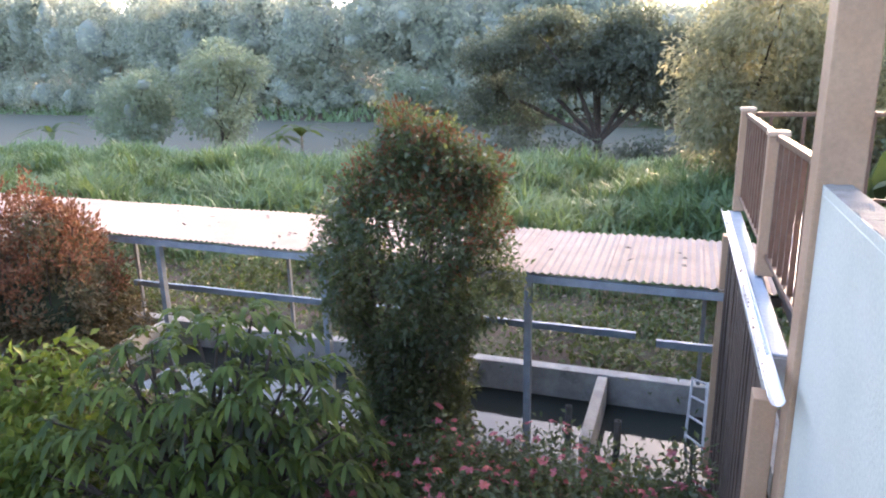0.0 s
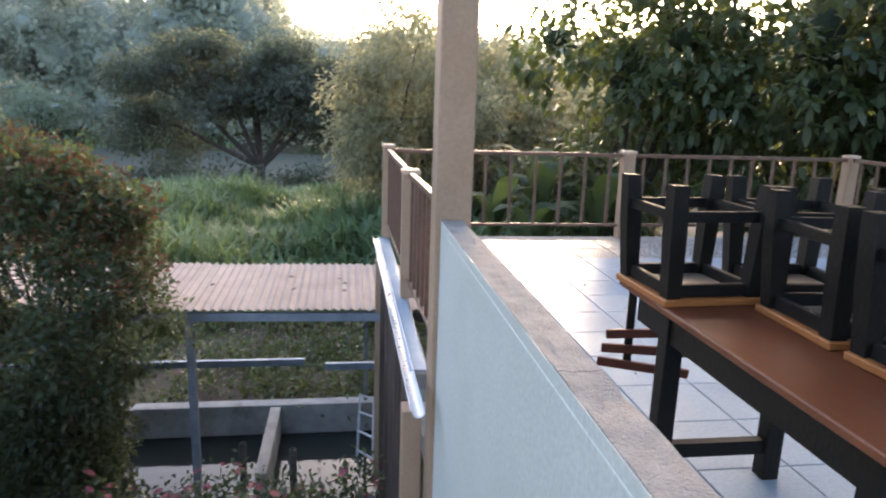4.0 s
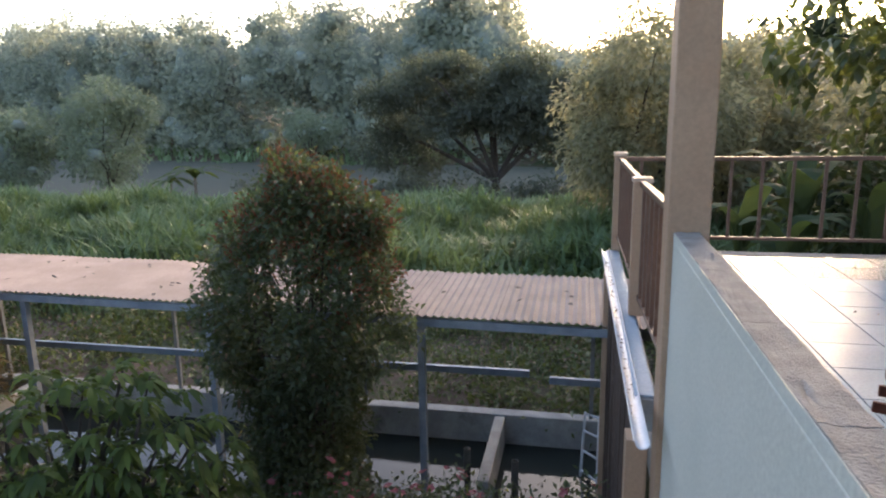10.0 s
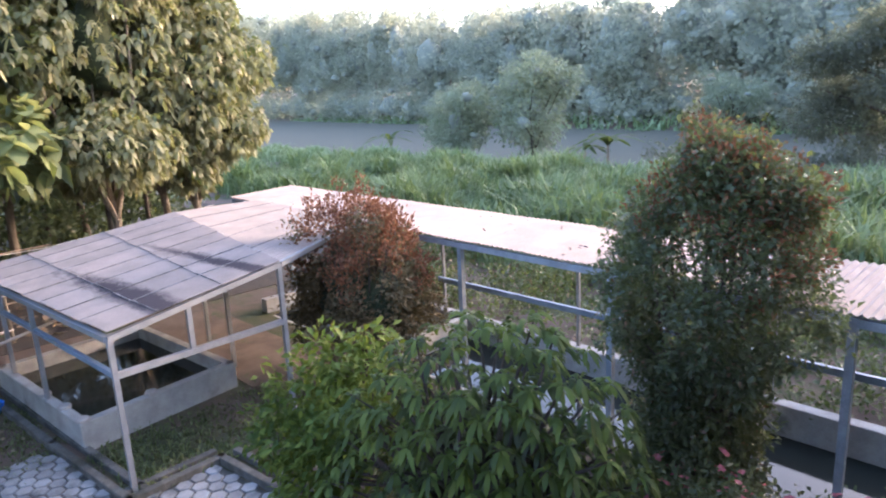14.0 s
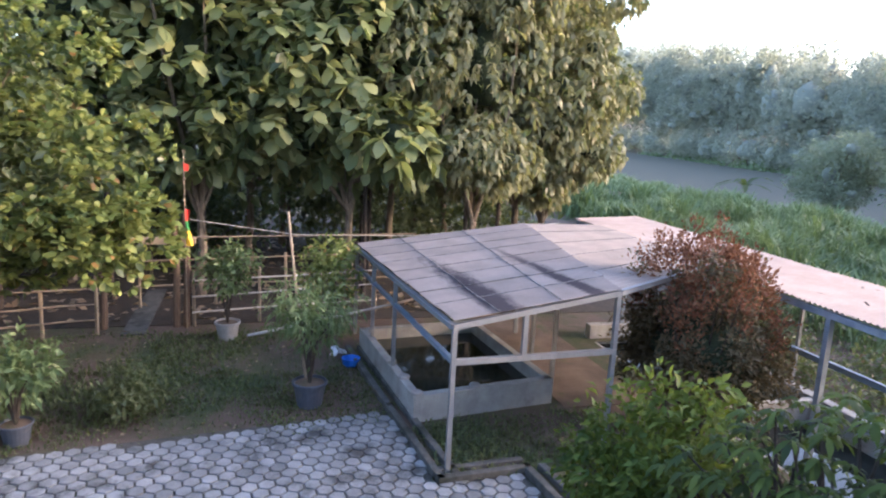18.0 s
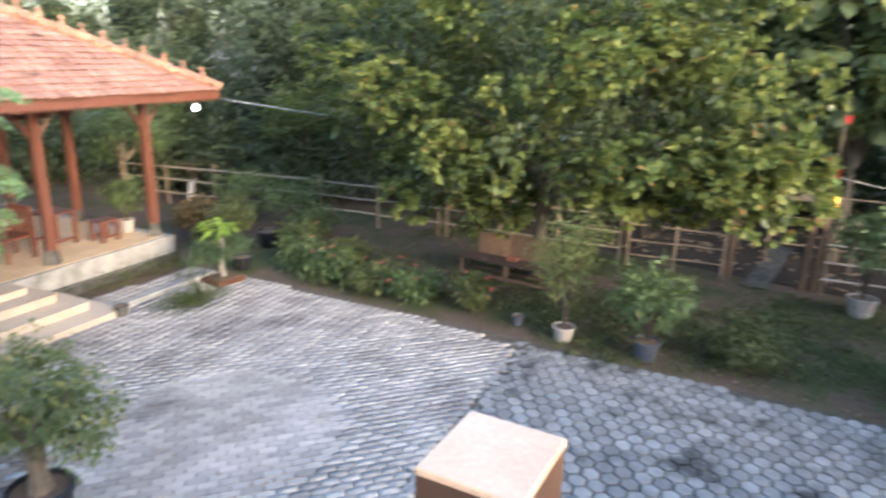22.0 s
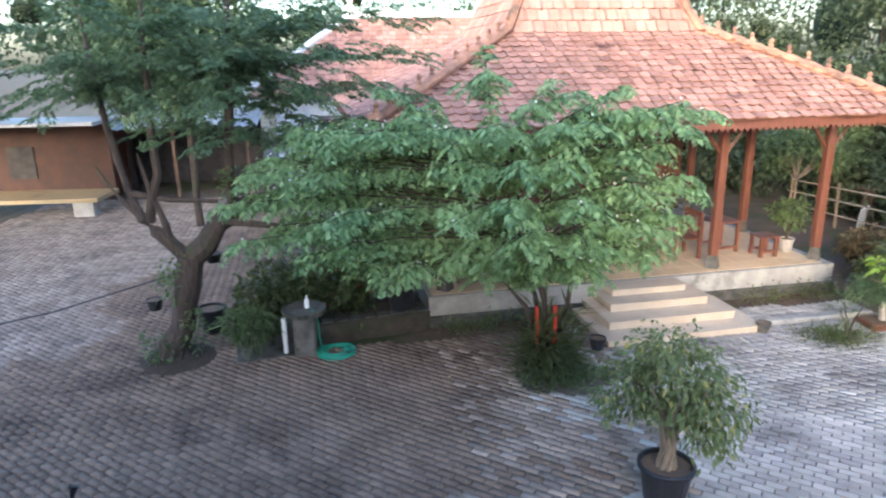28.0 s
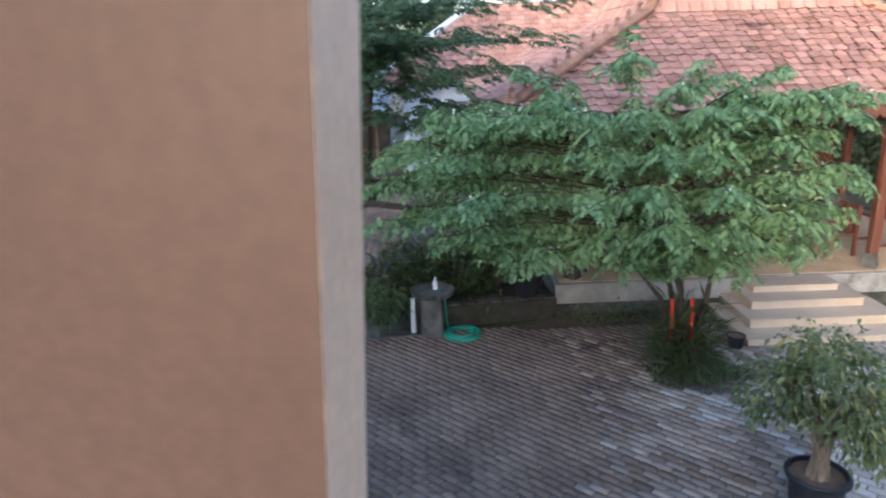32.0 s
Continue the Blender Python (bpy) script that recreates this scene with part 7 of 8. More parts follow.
gb = [(*J(u, v - 0.55, 0)[:2], 0.78, 0.42, 0.34, 0.42) for u, v in ((8.85, -0.1), (9.4, -0.2), (9.2, -0.8), (10.0, -0.1), (9.1, 0.35), (9.7, 0.3), (8.0, -0.75))]
shrub_mass("plinth_shrubs", "dark shrubs beside the pavilion plinth", gb, 520, 8, 0.13, 0.055, "lf_dark", 0.1)
shrub_mass("plinth_shrub_leaves", "green shrubs beside the pavilion plinth", gb, 160, 8, 0.13, 0.05, "lf_shrub", 0.12)
scatter_flowers("red_yard_flowers", "red blossoms beside the plinth", gb, 24, "petal_red", 0.055)
shrub_mass("wall_foot_plants", "small plants along the plinth foot", [(*J(u, 0.32, 0)[:2], 0.08, 0.28, 0.14, 0.22) for u in (5.2, 5.7, 6.2, 6.8, 7.3)], 150, 7, 0.08, 0.03, "lf_shrub", 0.08)
shrub_mass("corner_plants", "dry reddish plants along the plinth", [(*J(u, 0.28, 0)[:2], 0.08, 0.3, 0.14, 0.2) for u in (0.2, 0.7, 1.2, 1.7)], 110, 7, 0.08, 0.03, "lf_weed", 0.08)
for at, r, h, mat, lab in (((3.0, -9.2, 0.05), 0.16, 0.20, "old_concrete", "dark cement pot with a fern by the wash stand"), ((3.60, -9.78, 1.42), 0.14, 0.14, "black_plastic", "shallow hanging pot under the limb"), ((4.50, -9.55, 0.74), 0.13, 0.17, "black_plastic", "small hanging black pot on the old tree"), ((0.70, -10.22, 0.371), 0.26, 0.42, "black_plastic", "large black pot with a palm on the low wall"), ((-5.2, -9.6, 0), 0.12, 0.2, "old_concrete", "small mossy grey pot by the steps"), ((-2.35, -9.15, 0), 0.13, 0.22, "black_plastic", "small black pot beside the steps"), ((-8.0, -10.1, 0.0), 0.2, 0.26, "black_plastic", "black pot among the shrubs"),
                           ((-9.55, 1.46, 0), 0.26, 0.40, "grey_plastic", "blue-grey plastic pot with a young tree"), ((-12.9, 0.13, 0), 0.24, 0.36, "pot_white", "pale plaster pot by the fence"), ((-8.93, -2.31, 0), 0.20, 0.30, "grey_plastic", "blue-grey pot at the paving edge"), ((-8.80, -3.55, 0), 0.17, 0.24, "pot_white", "small pale pot at the paving edge"), ((-8.9, -4.4, 0), 0.11, 0.16, "grey_plastic", "small dark pot in the border"), ((-9.38, -10.9, 0), 0.26, 0.36, "black_plastic", "black pot standing in the border"), ((-7.0, -12.36, 0.562), 0.15, 0.27, "pot_white", "pale pot on the pavilion floor")):
    pot(at, r, h, mat, lab)


def bush(name, label, at, h, r, mat, L, W, n=140, per=7, stems=4, low=0.35, down=0.2, group="potted plants", stake=0):
    t = thing(name, label, "plant", at, group=group)
    bm = bmesh.new()
    B = []
    g2 = np.random.default_rng(int(abs(at[0] * 37 + at[1] * 91)) + 1)
    for k in range(stems):
        a = k * 2.4
        tip = (math.cos(a) * r * 0.6, math.sin(a) * r * 0.6, h * g2.uniform(0.6, 0.95))
        add_tube(bm, [(0, 0, 0), (tip[0] * 0.25, tip[1] * 0.25, tip[2] * 0.5), tip], [0.022, 0.016, 0.006], 6)
        B.append((tip[0] * 0.9, tip[1] * 0.9, tip[2], r * 0.5, r * 0.5, h * 0.2))
    B.append((0, 0, h * (0.5 + low * 0.4), r * 0.7, r * 0.7, h * 0.32))
    part("stem", bm, "bark", t)
    foliage("leaves", B, n, per, r * 0.14, L, W, mat, t, down=down, jit=0.7, shell=0.5)
    return t


bush("potted_tree", "young slender-leaved tree tied to a stake in its pot", (-9.55, 1.46, 0.36), 1.5, 0.75, "lf_shrub", 0.16, 0.035, 170, 7, 6, 0.3, 0.4)
bush("potted_tree", "small round tree in a pale pot by the fence", (-12.9, 0.13, 0.33), 1.45, 0.62, "lf_shrub", 0.14, 0.06, 120, 7, 4, 0.5, 0.1)
bush("citrus_bush", "leafy bright green bush behind the fence", (-12.2, 2.0, 0), 2.0, 0.6, "lf_round", 0.14, 0.07, 130, 7, 4, 0.6, 0.0, "garden bushes")
bush("potted_plant", "arching green fern in a dark cement pot", (3.0, -9.2, 0.22), 0.60, 0.38, "lf_shrub", 0.2, 0.03, 110, 7, 5, 0.0, 0.2)
bush("potted_plant", "dark leafy shrub beside the wash stand", (2.85, -9.75, 0), 1.15, 0.45, "lf_dark", 0.15, 0.06, 150, 7, 5, 0.0, 0.1)
bush("potted_plant", "small plant in a pale pot on the pavilion", (-7.0, -12.36, 0.80), 0.8, 0.4, "lf_shrub", 0.12, 0.05, 90, 7, 4, 0.3, 0.1)
bush("potted_plant", "leafy plant in a blue-grey pot", (-8.93, -2.31, 0.27), 1.0, 0.6, "lf_shrub", 0.17, 0.05, 120, 7, 5, 0.2, 0.1)
bush("border_bush", "tall sparse bush with small yellow-green leaves", (-8.8, -3.55, 0.2), 1.7, 0.55, "lf_fig", 0.08, 0.035, 260, 7, 6, 0.2, 0.1, "border plants")
for k, (x, y, h, r, mat) in enumerate(((-9.6, -1.1, 0.5, 0.6, "lf_weed"), (-8.9, -5.3, 0.6, 0.3, "lf_weed"), (-8.8, -6.4, 0.4, 0.5, "lf_shrub"), (-8.6, -7.3, 0.4, 0.5, "lf_weed"), (-8.5, -8.3, 0.45, 0.5, "lf_shrub"), (-8.7, -9.2, 0.5, 0.5, "lf_shrub"), (-9.4, -8.7, 0.45, 0.5, "lf_weed"), (-10.3, -10.4, 0.75, 0.6, "lf_shrub"), (-8.9, -11.6, 1.0, 0.5, "lf_weed"), (-10.6, -11.3, 1.15, 0.7, "lf_shrub"), (-8.2, -11.3, 0.55, 0.35, "lf_weed"), (-10.3, -12.8, 1.25, 0.8, "lf_shrub"), (-8.7, -12.6, 0.8, 0.45, "lf_rust"), (-9.3, -9.9, 0.55, 0.45, "lf_weed"))):
    bush("border_bush", "green bush in the garden border", (x, y, 0), h, r, mat, 0.13, 0.05, 130, 7, 5, 0.1, 0.0, "border plants")
scatter_flowers("border_flowers", "scattered orange red blossoms in the border", [(-8.7, -6.9, 0.5, 0.3, 0.6, 0.3), (-8.6, -8.4, 0.8, 0.3, 0.5, 0.3), (-8.9, -5.2, 0.5, 0.2, 0.3, 0.3)], 26, "petal_red", 0.05)
t = thing("ornamental_tree", "small pale-stemmed tree with yellow-green top in a low planter", "plant", (-7.24, -9.68, 0))
part("planter", box(-0.30, 0.30, -0.24, 0.24, 0, 0.13, bevel=0.02), "teak_dark", t, "low brown planter")
part("soil", box(-0.26, 0.26, -0.20, 0.20, 0.1305, 0.14), "soil", t)
part("stem", tube([(0, 0, 0.14), (0.04, 0, 0.36), (-0.02, 0.02, 0.6), (0.03, 0, 1.0)], [0.06, 0.05, 0.035, 0.02], 8), "pot_white", t)
for k in range(7):
    a_ = k * 0.95
    part("twig", tube([(0, 0, 0.45 + 0.04 * k), (0.18 * math.cos(a_), 0.18 * math.sin(a_), 0.62 + 0.03 * k), (0.42 * math.cos(a_), 0.40 * math.sin(a_), 0.66 + 0.03 * k)], [0.012, 0.009, 0.004], 5), "pale_bark", t)
foliage("leaves", [(0.33 * math.cos(k), 0.3 * math.sin(k), 0.66 + 0.03 * (k % 4), 0.22, 0.22, 0.13) for k in range(7)], 260, 7, 0.06, 0.07, 0.028, "lf_yard", t, down=0.2, jit=0.9, shell=0.3)
rosette_leaves("top_leaves", [(0.24 * math.cos(k * 1.1), 0.22 * math.sin(k * 1.1), 1.06 + 0.05 * (k % 3)) for k in range(6)] + [(0, 0, 1.2)], [(math.cos(k * 1.1) * 0.6, math.sin(k * 1.1) * 0.6, 1.0) for k in range(6)] + [(0, 0, 1)], 9, 0.22, 0.075, "lf_lime", t, droop=0.55, tilt=(0.7, 1.4), label="bright yellow-green drooping leaves")
shrub_mass("grass_patch", "round patch of low grass in the paving", [(-6.2, -9.2, 0.0, 0.75, 0.5, 0.16)], 700, 7, 0.09, 0.012, "lf_weed", 0.05, down=-0.8, shell=0.1)
bush("palm_seedling", "thin palm seedling in the grass patch", (-6.35, -9.2, 0), 0.75, 0.3, "lf_shrub", 0.32, 0.02, 14, 5, 3, 0.3, -0.4, "border plants")
bush("potted_palm", "palm with broad fronds in a black pot", (0.70, -10.22, 0.74), 0.9, 0.5, "lf_shrub", 0.36, 0.05, 40, 7, 5, 0.3, 0.0)
sg = thing("leaning_boards", "two pale boards leaning against a post", "boards", (-11.15, -16.15, 0), 32)
for k in (0, 1):
    part("board", box(-0.10, 0.10, -0.012, 0.012, 0, 0.62, pose(0.36 * k, 0.06 * k, 0.0, -12, 14, 0)), "white_paint", sg)
bt = thing("post_table", "weathered post with a flat square top by the fence", "post", (-11.45, -16.5, 0), 25)
part("post", box(-0.11, 0.11, -0.09, 0.09, 0, 0.93, bevel=0.01), "post_wood", bt)
part("cap", box(-0.26, 0.26, -0.2, 0.2, 0.9305, 0.99, bevel=0.01), "bench_board", bt)

# ---- bamboo fence, gate and bench ----

def fence(a, b, rails=(0.35, 0.68, 0.98), step=1.3, mat="bamboo", pale=None):
    a, b = Vector(a), Vector(b)
    t = thing("bamboo_fence", "weathered bamboo rail fence", "fence", a, group="bamboo fences")
    d = b - a
    n = max(1, round(d.length / step))
    for k in range(n + 1):
        p = d * (k / n)
        part("post", tube([p, p + Vector((random.uniform(-0.03, 0.03), random.uniform(-0.03, 0.03), 1.12 + random.uniform(-0.1, 0.12)))], 0.035, 7), mat, t)
    for z in rails:
        pts = [d * f + Vector((0.04, 0, z + random.uniform(-0.025, 0.025))) for f in (-0.01, 0.33, 0.66, 1.01)]
        part("rail", tube(pts, [0.022, 0.019, 0.021, 0.017], 7), pale if pale else mat, t)


fence((-13.1, -4.1, 0), (-13.45, -2.3, 0), (0.3, 0.6, 0.92), 0.9)
fence((-13.75, -0.55, 0), (-14.5, 3.3, 0), (0.3, 0.66, 0.98), 1.2, "bamboo", "pale_pole")
fence((-13.15, -4.3, 0), (-12.52, -8.3, 0), (0.35, 0.70, 1.05), 1.6, "bamboo", "pale_rail")
fence((-12.48, -8.5, 0), (-11.72, -11.6, 0), (0.35, 0.70, 1.05), 1.5, "bamboo", "pale_rail")
fence((-11.68, -11.8, 0), (-10.0, -17.6, 0), (0.35, 0.70, 1.05), 1.5, "bamboo", "pale_rail")
fence((-15.2, -1.8, 0), (-16.0, 4.5, 0), (0.5, 1.1, 1.6), 1.5)
gt = thing("garden_gate", "open gateway of rough timber posts", "gate", (-13.8, -1.45, 0), group="")
for y, h in ((0.75, 2.35), (0.55, 2.3), (-0.80, 1.7)):
    part("gate_post", tube([(0, y, 0), (0.02, y + 0.03, h * 0.5), (-0.02, y, h)], [0.08, 0.07, 0.065], 8), "post_wood", gt)
part("lintel", box(-0.07, 0.07, -0.1, 0.95, 1.72, 1.86, bevel=0.01), "bamboo", gt)
part("path_board", box(-3.0, 0.5, -0.42, 0.02, 0.002, 0.03), "old_concrete", gt, "worn cement path")
fl = thing("cloth_flag", "small red yellow green cloth banner on the gate post", "flag", (-13.62, -0.68, 0))
part("pole", tube([(0, 0, 0), (0, 0, 3.6)], 0.012, 6), "bamboo", fl)
for k, (mat, z0, z1) in enumerate((("red_paint", 2.22, 2.45), ("green_cloth", 2.02, 2.219), ("yellow_cloth", 1.72, 2.019))):
    bm = bmesh.new()
    rows = []
    for i in range(5):
        z = z0 + (z1 - z0) * i / 4
        rows.append([bm.verts.new((0.02 + 0.02 * math.sin(j * 2 + z * 6), 0.015 + 0.045 * j * (0.8 + 0.3 * math.sin(z * 5)), z)) for j in range(4)])
    for r0, r1 in zip(rows, rows[1:]):
        for j in range(3):
            bm.faces.new((r0[j], r0[j + 1], r1[j + 1], r1[j]))
    part("cloth_strip", bm, mat, fl)
part("top_cloth", box(0.0, 0.03, 0.0, 0.09, 3.2, 3.34), "red_paint", fl)
be = thing("garden_bench", "old timber bench frame with a pale plank back", "bench", (-10.70, -5.56, 0), 92)
for k in range(4):
    part("seat_plank", box(-1.06, 1.06, -0.22 + 0.11 * k, -0.12 + 0.11 * k, 0.36, 0.395, bevel=0.006), "dark_wood", be)
part("front_rail", box(-1.02, 1.02, -0.215, -0.17, 0.06, 0.12), "post_wood", be)
part("back_rail", box(-1.02, 1.02, 0.17, 0.215, 0.06, 0.12), "post_wood", be)
for x in (-0.98, 0, 0.98):
    for y in (-0.19, 0.19):
        part("leg", box(x - 0.04, x + 0.04, y - 0.035, y + 0.035, 0, 0.359), "post_wood", be)
for k in range(7):
    x = -0.84 + 0.245 * k
    part("back_board", box(x, x + 0.235, 0.225, 0.25, 0.20, 0.80 + 0.07 * math.sin(math.pi * (k + 0.5) / 7), bevel=0.004), "bench_board", be, "pale weathered plank")
part("flower_box", box(-0.1, 0.12, 0.0, 0.12, 0.396, 0.48, bevel=0.01), "red_brick", be)
sk_ = thing("plant_stake", "tall bare pole tied to the potted tree", "stake", (-9.75, 1.42, 0))
part("pole", tube([(0, 0, 0.3), (-0.28, -0.12, 1.4), (-0.66, -0.26, 2.88)], 0.022, 7), "bamboo", sk_)
cp = thing("cross_pole", "long bleached pole tied across the plants", "pole", (0, 0, 0))
part("pole", tube([(-9.65, 0.55, 1.12), (-10.45, 2.0, 1.14), (-11.3, 3.45, 1.16)], 0.024, 7), "pale_pole", cp)
bw = thing("blue_bowl", "bright blue plastic bowl on the grass", "bowl", (-11.1, 2.30, 0))
part("bowl", lathe([(0.10, 0), (0.15, 0.06), (0.17, 0.16), (0.16, 0.16), (0.13, 0.05)], 18), "blue_plastic", bw)
rb_ = thing("white_rubble", "small pile of white plastic scraps", "scraps", (-11.75, 2.15, 0))
for k in range(5):
    bm = box(-0.08, 0.08, -0.05, 0.05, 0, 0.04, pose(random.uniform(-0.15, 0.15), random.uniform(-0.12, 0.12), 0.01 + 0.02 * k, random.uniform(-20, 20), random.uniform(-20, 20), random.uniform(0, 180)))
    part("scrap", bm, "white_paint", rb_)
# grass and litter on the lawn
blades(24000, (-13.3, -8.4, -9.0, 2.6), 0.10, 0.012, "lf_weed", "lawn_grass", "short rough lawn grass with bare patches", 0.6, lambda a, b_: (np.sin(a * 1.7) + np.cos(b_ * 1.3 + a) > -0.5) & (a < -8.55 - 0.11 * b_), True, 8, 0.12)
blades(7000, (-7.4, -2.4, 4.8, 7.4), 0.10, 0.012, "lf_weed", "bank_lawn", "short rough grass by the drain", 0.6, None, True, 8, 0.12)
blades(2500, (-8.6, -7.1, 3.0, 6.0), 0.10, 0.012, "lf_weed", "pond_grass", "short rough grass beside the pond", 0.6, None, True, 8, 0.15)
tagged(part("soil_patch", box(-14.0, -8.8, 5.4, 6.9, -0.05, 0.012), "soil"), "bare brown soil beside the pond", "soil", kind="structure")
tagged(part("grove_floor", box(-34.0, -13.9, -14.0, 14.0, -0.05, 0.010), "litter_soil"), "leaf-strewn brown soil under the teak grove", "soil", kind="structure")
# blue motorcycle parked below
mo = thing("motorcycle", "blue motorcycle parked on the paving", "motorcycle", (3.62, -4.12, 0), 155)
for x in (-0.6, 0.62):
    wh = part("wheel", lathe([(0.20, -0.05), (0.28, -0.045), (0.30, 0), (0.28, 0.045), (0.20, 0.05)], 24), "black_plastic", mo)
    wh.matrix_local = pose(x, 0, 0.30, 90, 0, 0)
    part("rim", lathe([(0.03, -0.06), (0.19, -0.02), (0.19, 0.02), (0.03, 0.06)], 16), "aluminium", wh)
part("body", box(-0.45, 0.35, -0.13, 0.13, 0.42, 0.68, bevel=0.05), "blue_plastic", mo)
part("front_shield", box(0.34, 0.52, -0.17, 0.17, 0.4, 0.98, bevel=0.04), "blue_plastic", mo)
part("seat", box(-0.62, 0.10, -0.14, 0.14, 0.68, 0.78, bevel=0.03), "black_plastic", mo)
part("decal", box(0.521, 0.524, -0.12, 0.12, 0.62, 0.78), "white_paint", mo, "white printed stripe")
part("decal", box(-0.30, 0.2, 0.131, 0.134, 0.52, 0.60), "white_paint", mo, "white printed stripe")
part("handlebar", tube([(0.38, -0.34, 1.04), (0.42, -0.1, 1.02), (0.42, 0.1, 1.02), (0.38, 0.34, 1.04)], 0.018, 7), "black_plastic", mo)
for s in (-1, 1):
    part("mirror", tube([(0.42, s * 0.2, 1.03), (0.46, s * 0.3, 1.2), (0.46, s * 0.34, 1.3)], [0.008, 0.008, 0.04], 6), "black_plastic", mo)
part("fork", tube([(0.45, 0, 0.9), (0.62, 0, 0.3)], 0.03, 7), "aluminium", mo)
# cables
cb_ = thing("yard_cable", "thin black cable strung across the yard", "cable")
part("wire", tube([(4.05, -9.45, 1.35), (5.5, -8.6, 1.1), (7.2, -7.6, 1.0), (9.5, -6.3, 1.1)], 0.012, 5), "black_plastic", cb_)
c2_ = thing("lamp_cable", "pale wire from the pavilion eave to the trees", "cable")
part("wire", tube([J(-0.5, 0.5, 3.36), Vector((-9.0, -11.4, 3.14)), Vector((-10.4, -10.0, 2.85))], 0.010, 6), "steel", c2_)
c3_ = thing("grove_cable", "thin wire strung along the grove", "cable")
part("wire", tube([(-13.7, -0.7, 2.25), (-13.9, 1.5, 1.9), (-14.1, 4.0, 1.85), (-13.9, 7.5, 2.2)], 0.008, 5), "pale_pole", c3_)


SITE = GARDEN
# ---- terrace furniture ----
tb_ = thing("long_table", "black-legged table with varnished brown top", "table", (0, 0, FZ))
TX0, TX1, TY0, TY1 = 1.49, 2.16, 1.34, 2.80
part("top", box(TX0, TX1, TY0, TY1, 0.722, 0.75, bevel=0.005), "table_wood", tb_)
part("apron", box(TX0 + 0.05, TX0 + 0.075, TY0 + 0.1, TY1 - 0.1, 0.60, 0.7215), "black_wood", tb_)
part("apron", box(TX1 - 0.075, TX1 - 0.05, TY0 + 0.1, TY1 - 0.1, 0.60, 0.7215), "black_wood", tb_)
part("apron", box(TX0 + 0.1, TX1 - 0.1, TY0 + 0.05, TY0 + 0.075, 0.60, 0.7215), "black_wood", tb_)
part("apron", box(TX0 + 0.1, TX1 - 0.1, TY1 - 0.075, TY1 - 0.05, 0.60, 0.7215), "black_wood", tb_)
for x in (TX0 + 0.075, TX1 - 0.115):
    for y in (TY0 + 0.075, 2.45):
        part("leg", box(x - 0.036, x + 0.036, y - 0.036, y + 0.036, 0, 0.7215, bevel=0.003), "black_wood", tb_)
part("stretcher", box(TX0 + 0.112, TX1 - 0.152, 2.43, 2.47, 0.11, 0.17), "black_wood", tb_)


def slat_rack(at, rz, tilt=0.0):
    """Three slats on two uprights, each slat turned a little further than the one above."""
    t = thing("slatted_rack", "small brown slatted rack hung beneath the table", "rack", at, rz, group="slatted racks")
    for k in range(3):
        part("slat", box(-0.21, 0.21, -0.01, 0.01, -0.021, 0.021, pose(0.015 * k, 0, 0.085 * k, 0, tilt * (1 - k), 0), bevel=0.003), "rack_wood", t)
    for x in (-0.07, 0.09):
        part("upright", box(x - 0.018, x + 0.018, 0.012, 0.03, -0.02, 0.44), "black_wood", t)


def stool(at, rz, s=1.0):
    """A stool standing upside down: seat board below, four splayed legs and rails up."""
    t = thing("stool", "black wooden stool turned upside down on the table", "stool", at, rz, group="upturned stools")
    part("seat", box(-0.205, 0.205, -0.205, 0.205, 0, 0.028, bevel=0.005), "stool_wood", t)
    part("seat_underside", box(-0.15, 0.15, -0.15, 0.15, 0.0285, 0.034), "ply", t)
    for sx in (-1, 1):
        part("frame_rail", box(sx * 0.165 - 0.013, sx * 0.165 + 0.013, -0.135, 0.135, 0.0285, 0.078, bevel=0.003), "black_wood", t)
        part("frame_rail", box(-0.135, 0.135, sx * 0.165 - 0.013, sx * 0.165 + 0.013, 0.0285, 0.078, bevel=0.003), "black_wood", t)
    for sx in (-1, 1):
        for sy in (-1, 1):
            a, b = Vector((sx * 0.165, sy * 0.165, 0.0285)), Vector((sx * 0.188, sy * 0.18, 0.45))
            bm = bmesh.new()
            v = []
            for p, h in ((a, 0.028), (a.lerp(b, 0.55), 0.032), (b, 0.029)):
                v.append([bm.verts.new(p + Vector((dx * h, dy * h, 0))) for dx, dy in ((-1, -1), (1, -1), (1, 1), (-1, 1))])
            for r0, r1 in zip(v, v[1:]):
                for k in range(4):
                    bm.faces.new((r0[k], r0[(k + 1) % 4], r1[(k + 1) % 4], r1[k]))
            bm.faces.new(v[0][::-1])
            bm.faces.new(v[-1])
            part("leg", bm, "black_wood", t)
    for sx in (-1, 1):
        part("stretcher", box(sx * 0.182 - 0.013, sx * 0.182 + 0.013, -0.15, 0.15, 0.315, 0.355, bevel=0.003), "black_wood", t)
    for sy in (-1, 1):
        part("stretcher", box(-0.152, 0.152, sy * 0.177 - 0.013, sy * 0.177 + 0.013, 0.315, 0.355, bevel=0.003), "black_wood", t)
    return t


stool((2.015, 1.675, FZ + 0.751), 1)
stool((2.02, 2.135, FZ + 0.751), -2)
stool((1.685, 2.60, FZ + 0.751), 3)
stool((2.13, 2.585, FZ + 0.751), -4)
slat_rack((1.70, 2.93, FZ + 0.285), -14, 5)
slat_rack((2.20, 1.72, FZ + 0.285), 80, 5)
ch = thing("side_chair", "brown wooden chair at the terrace edge", "chair", (4.83, 2.88, FZ), 90)
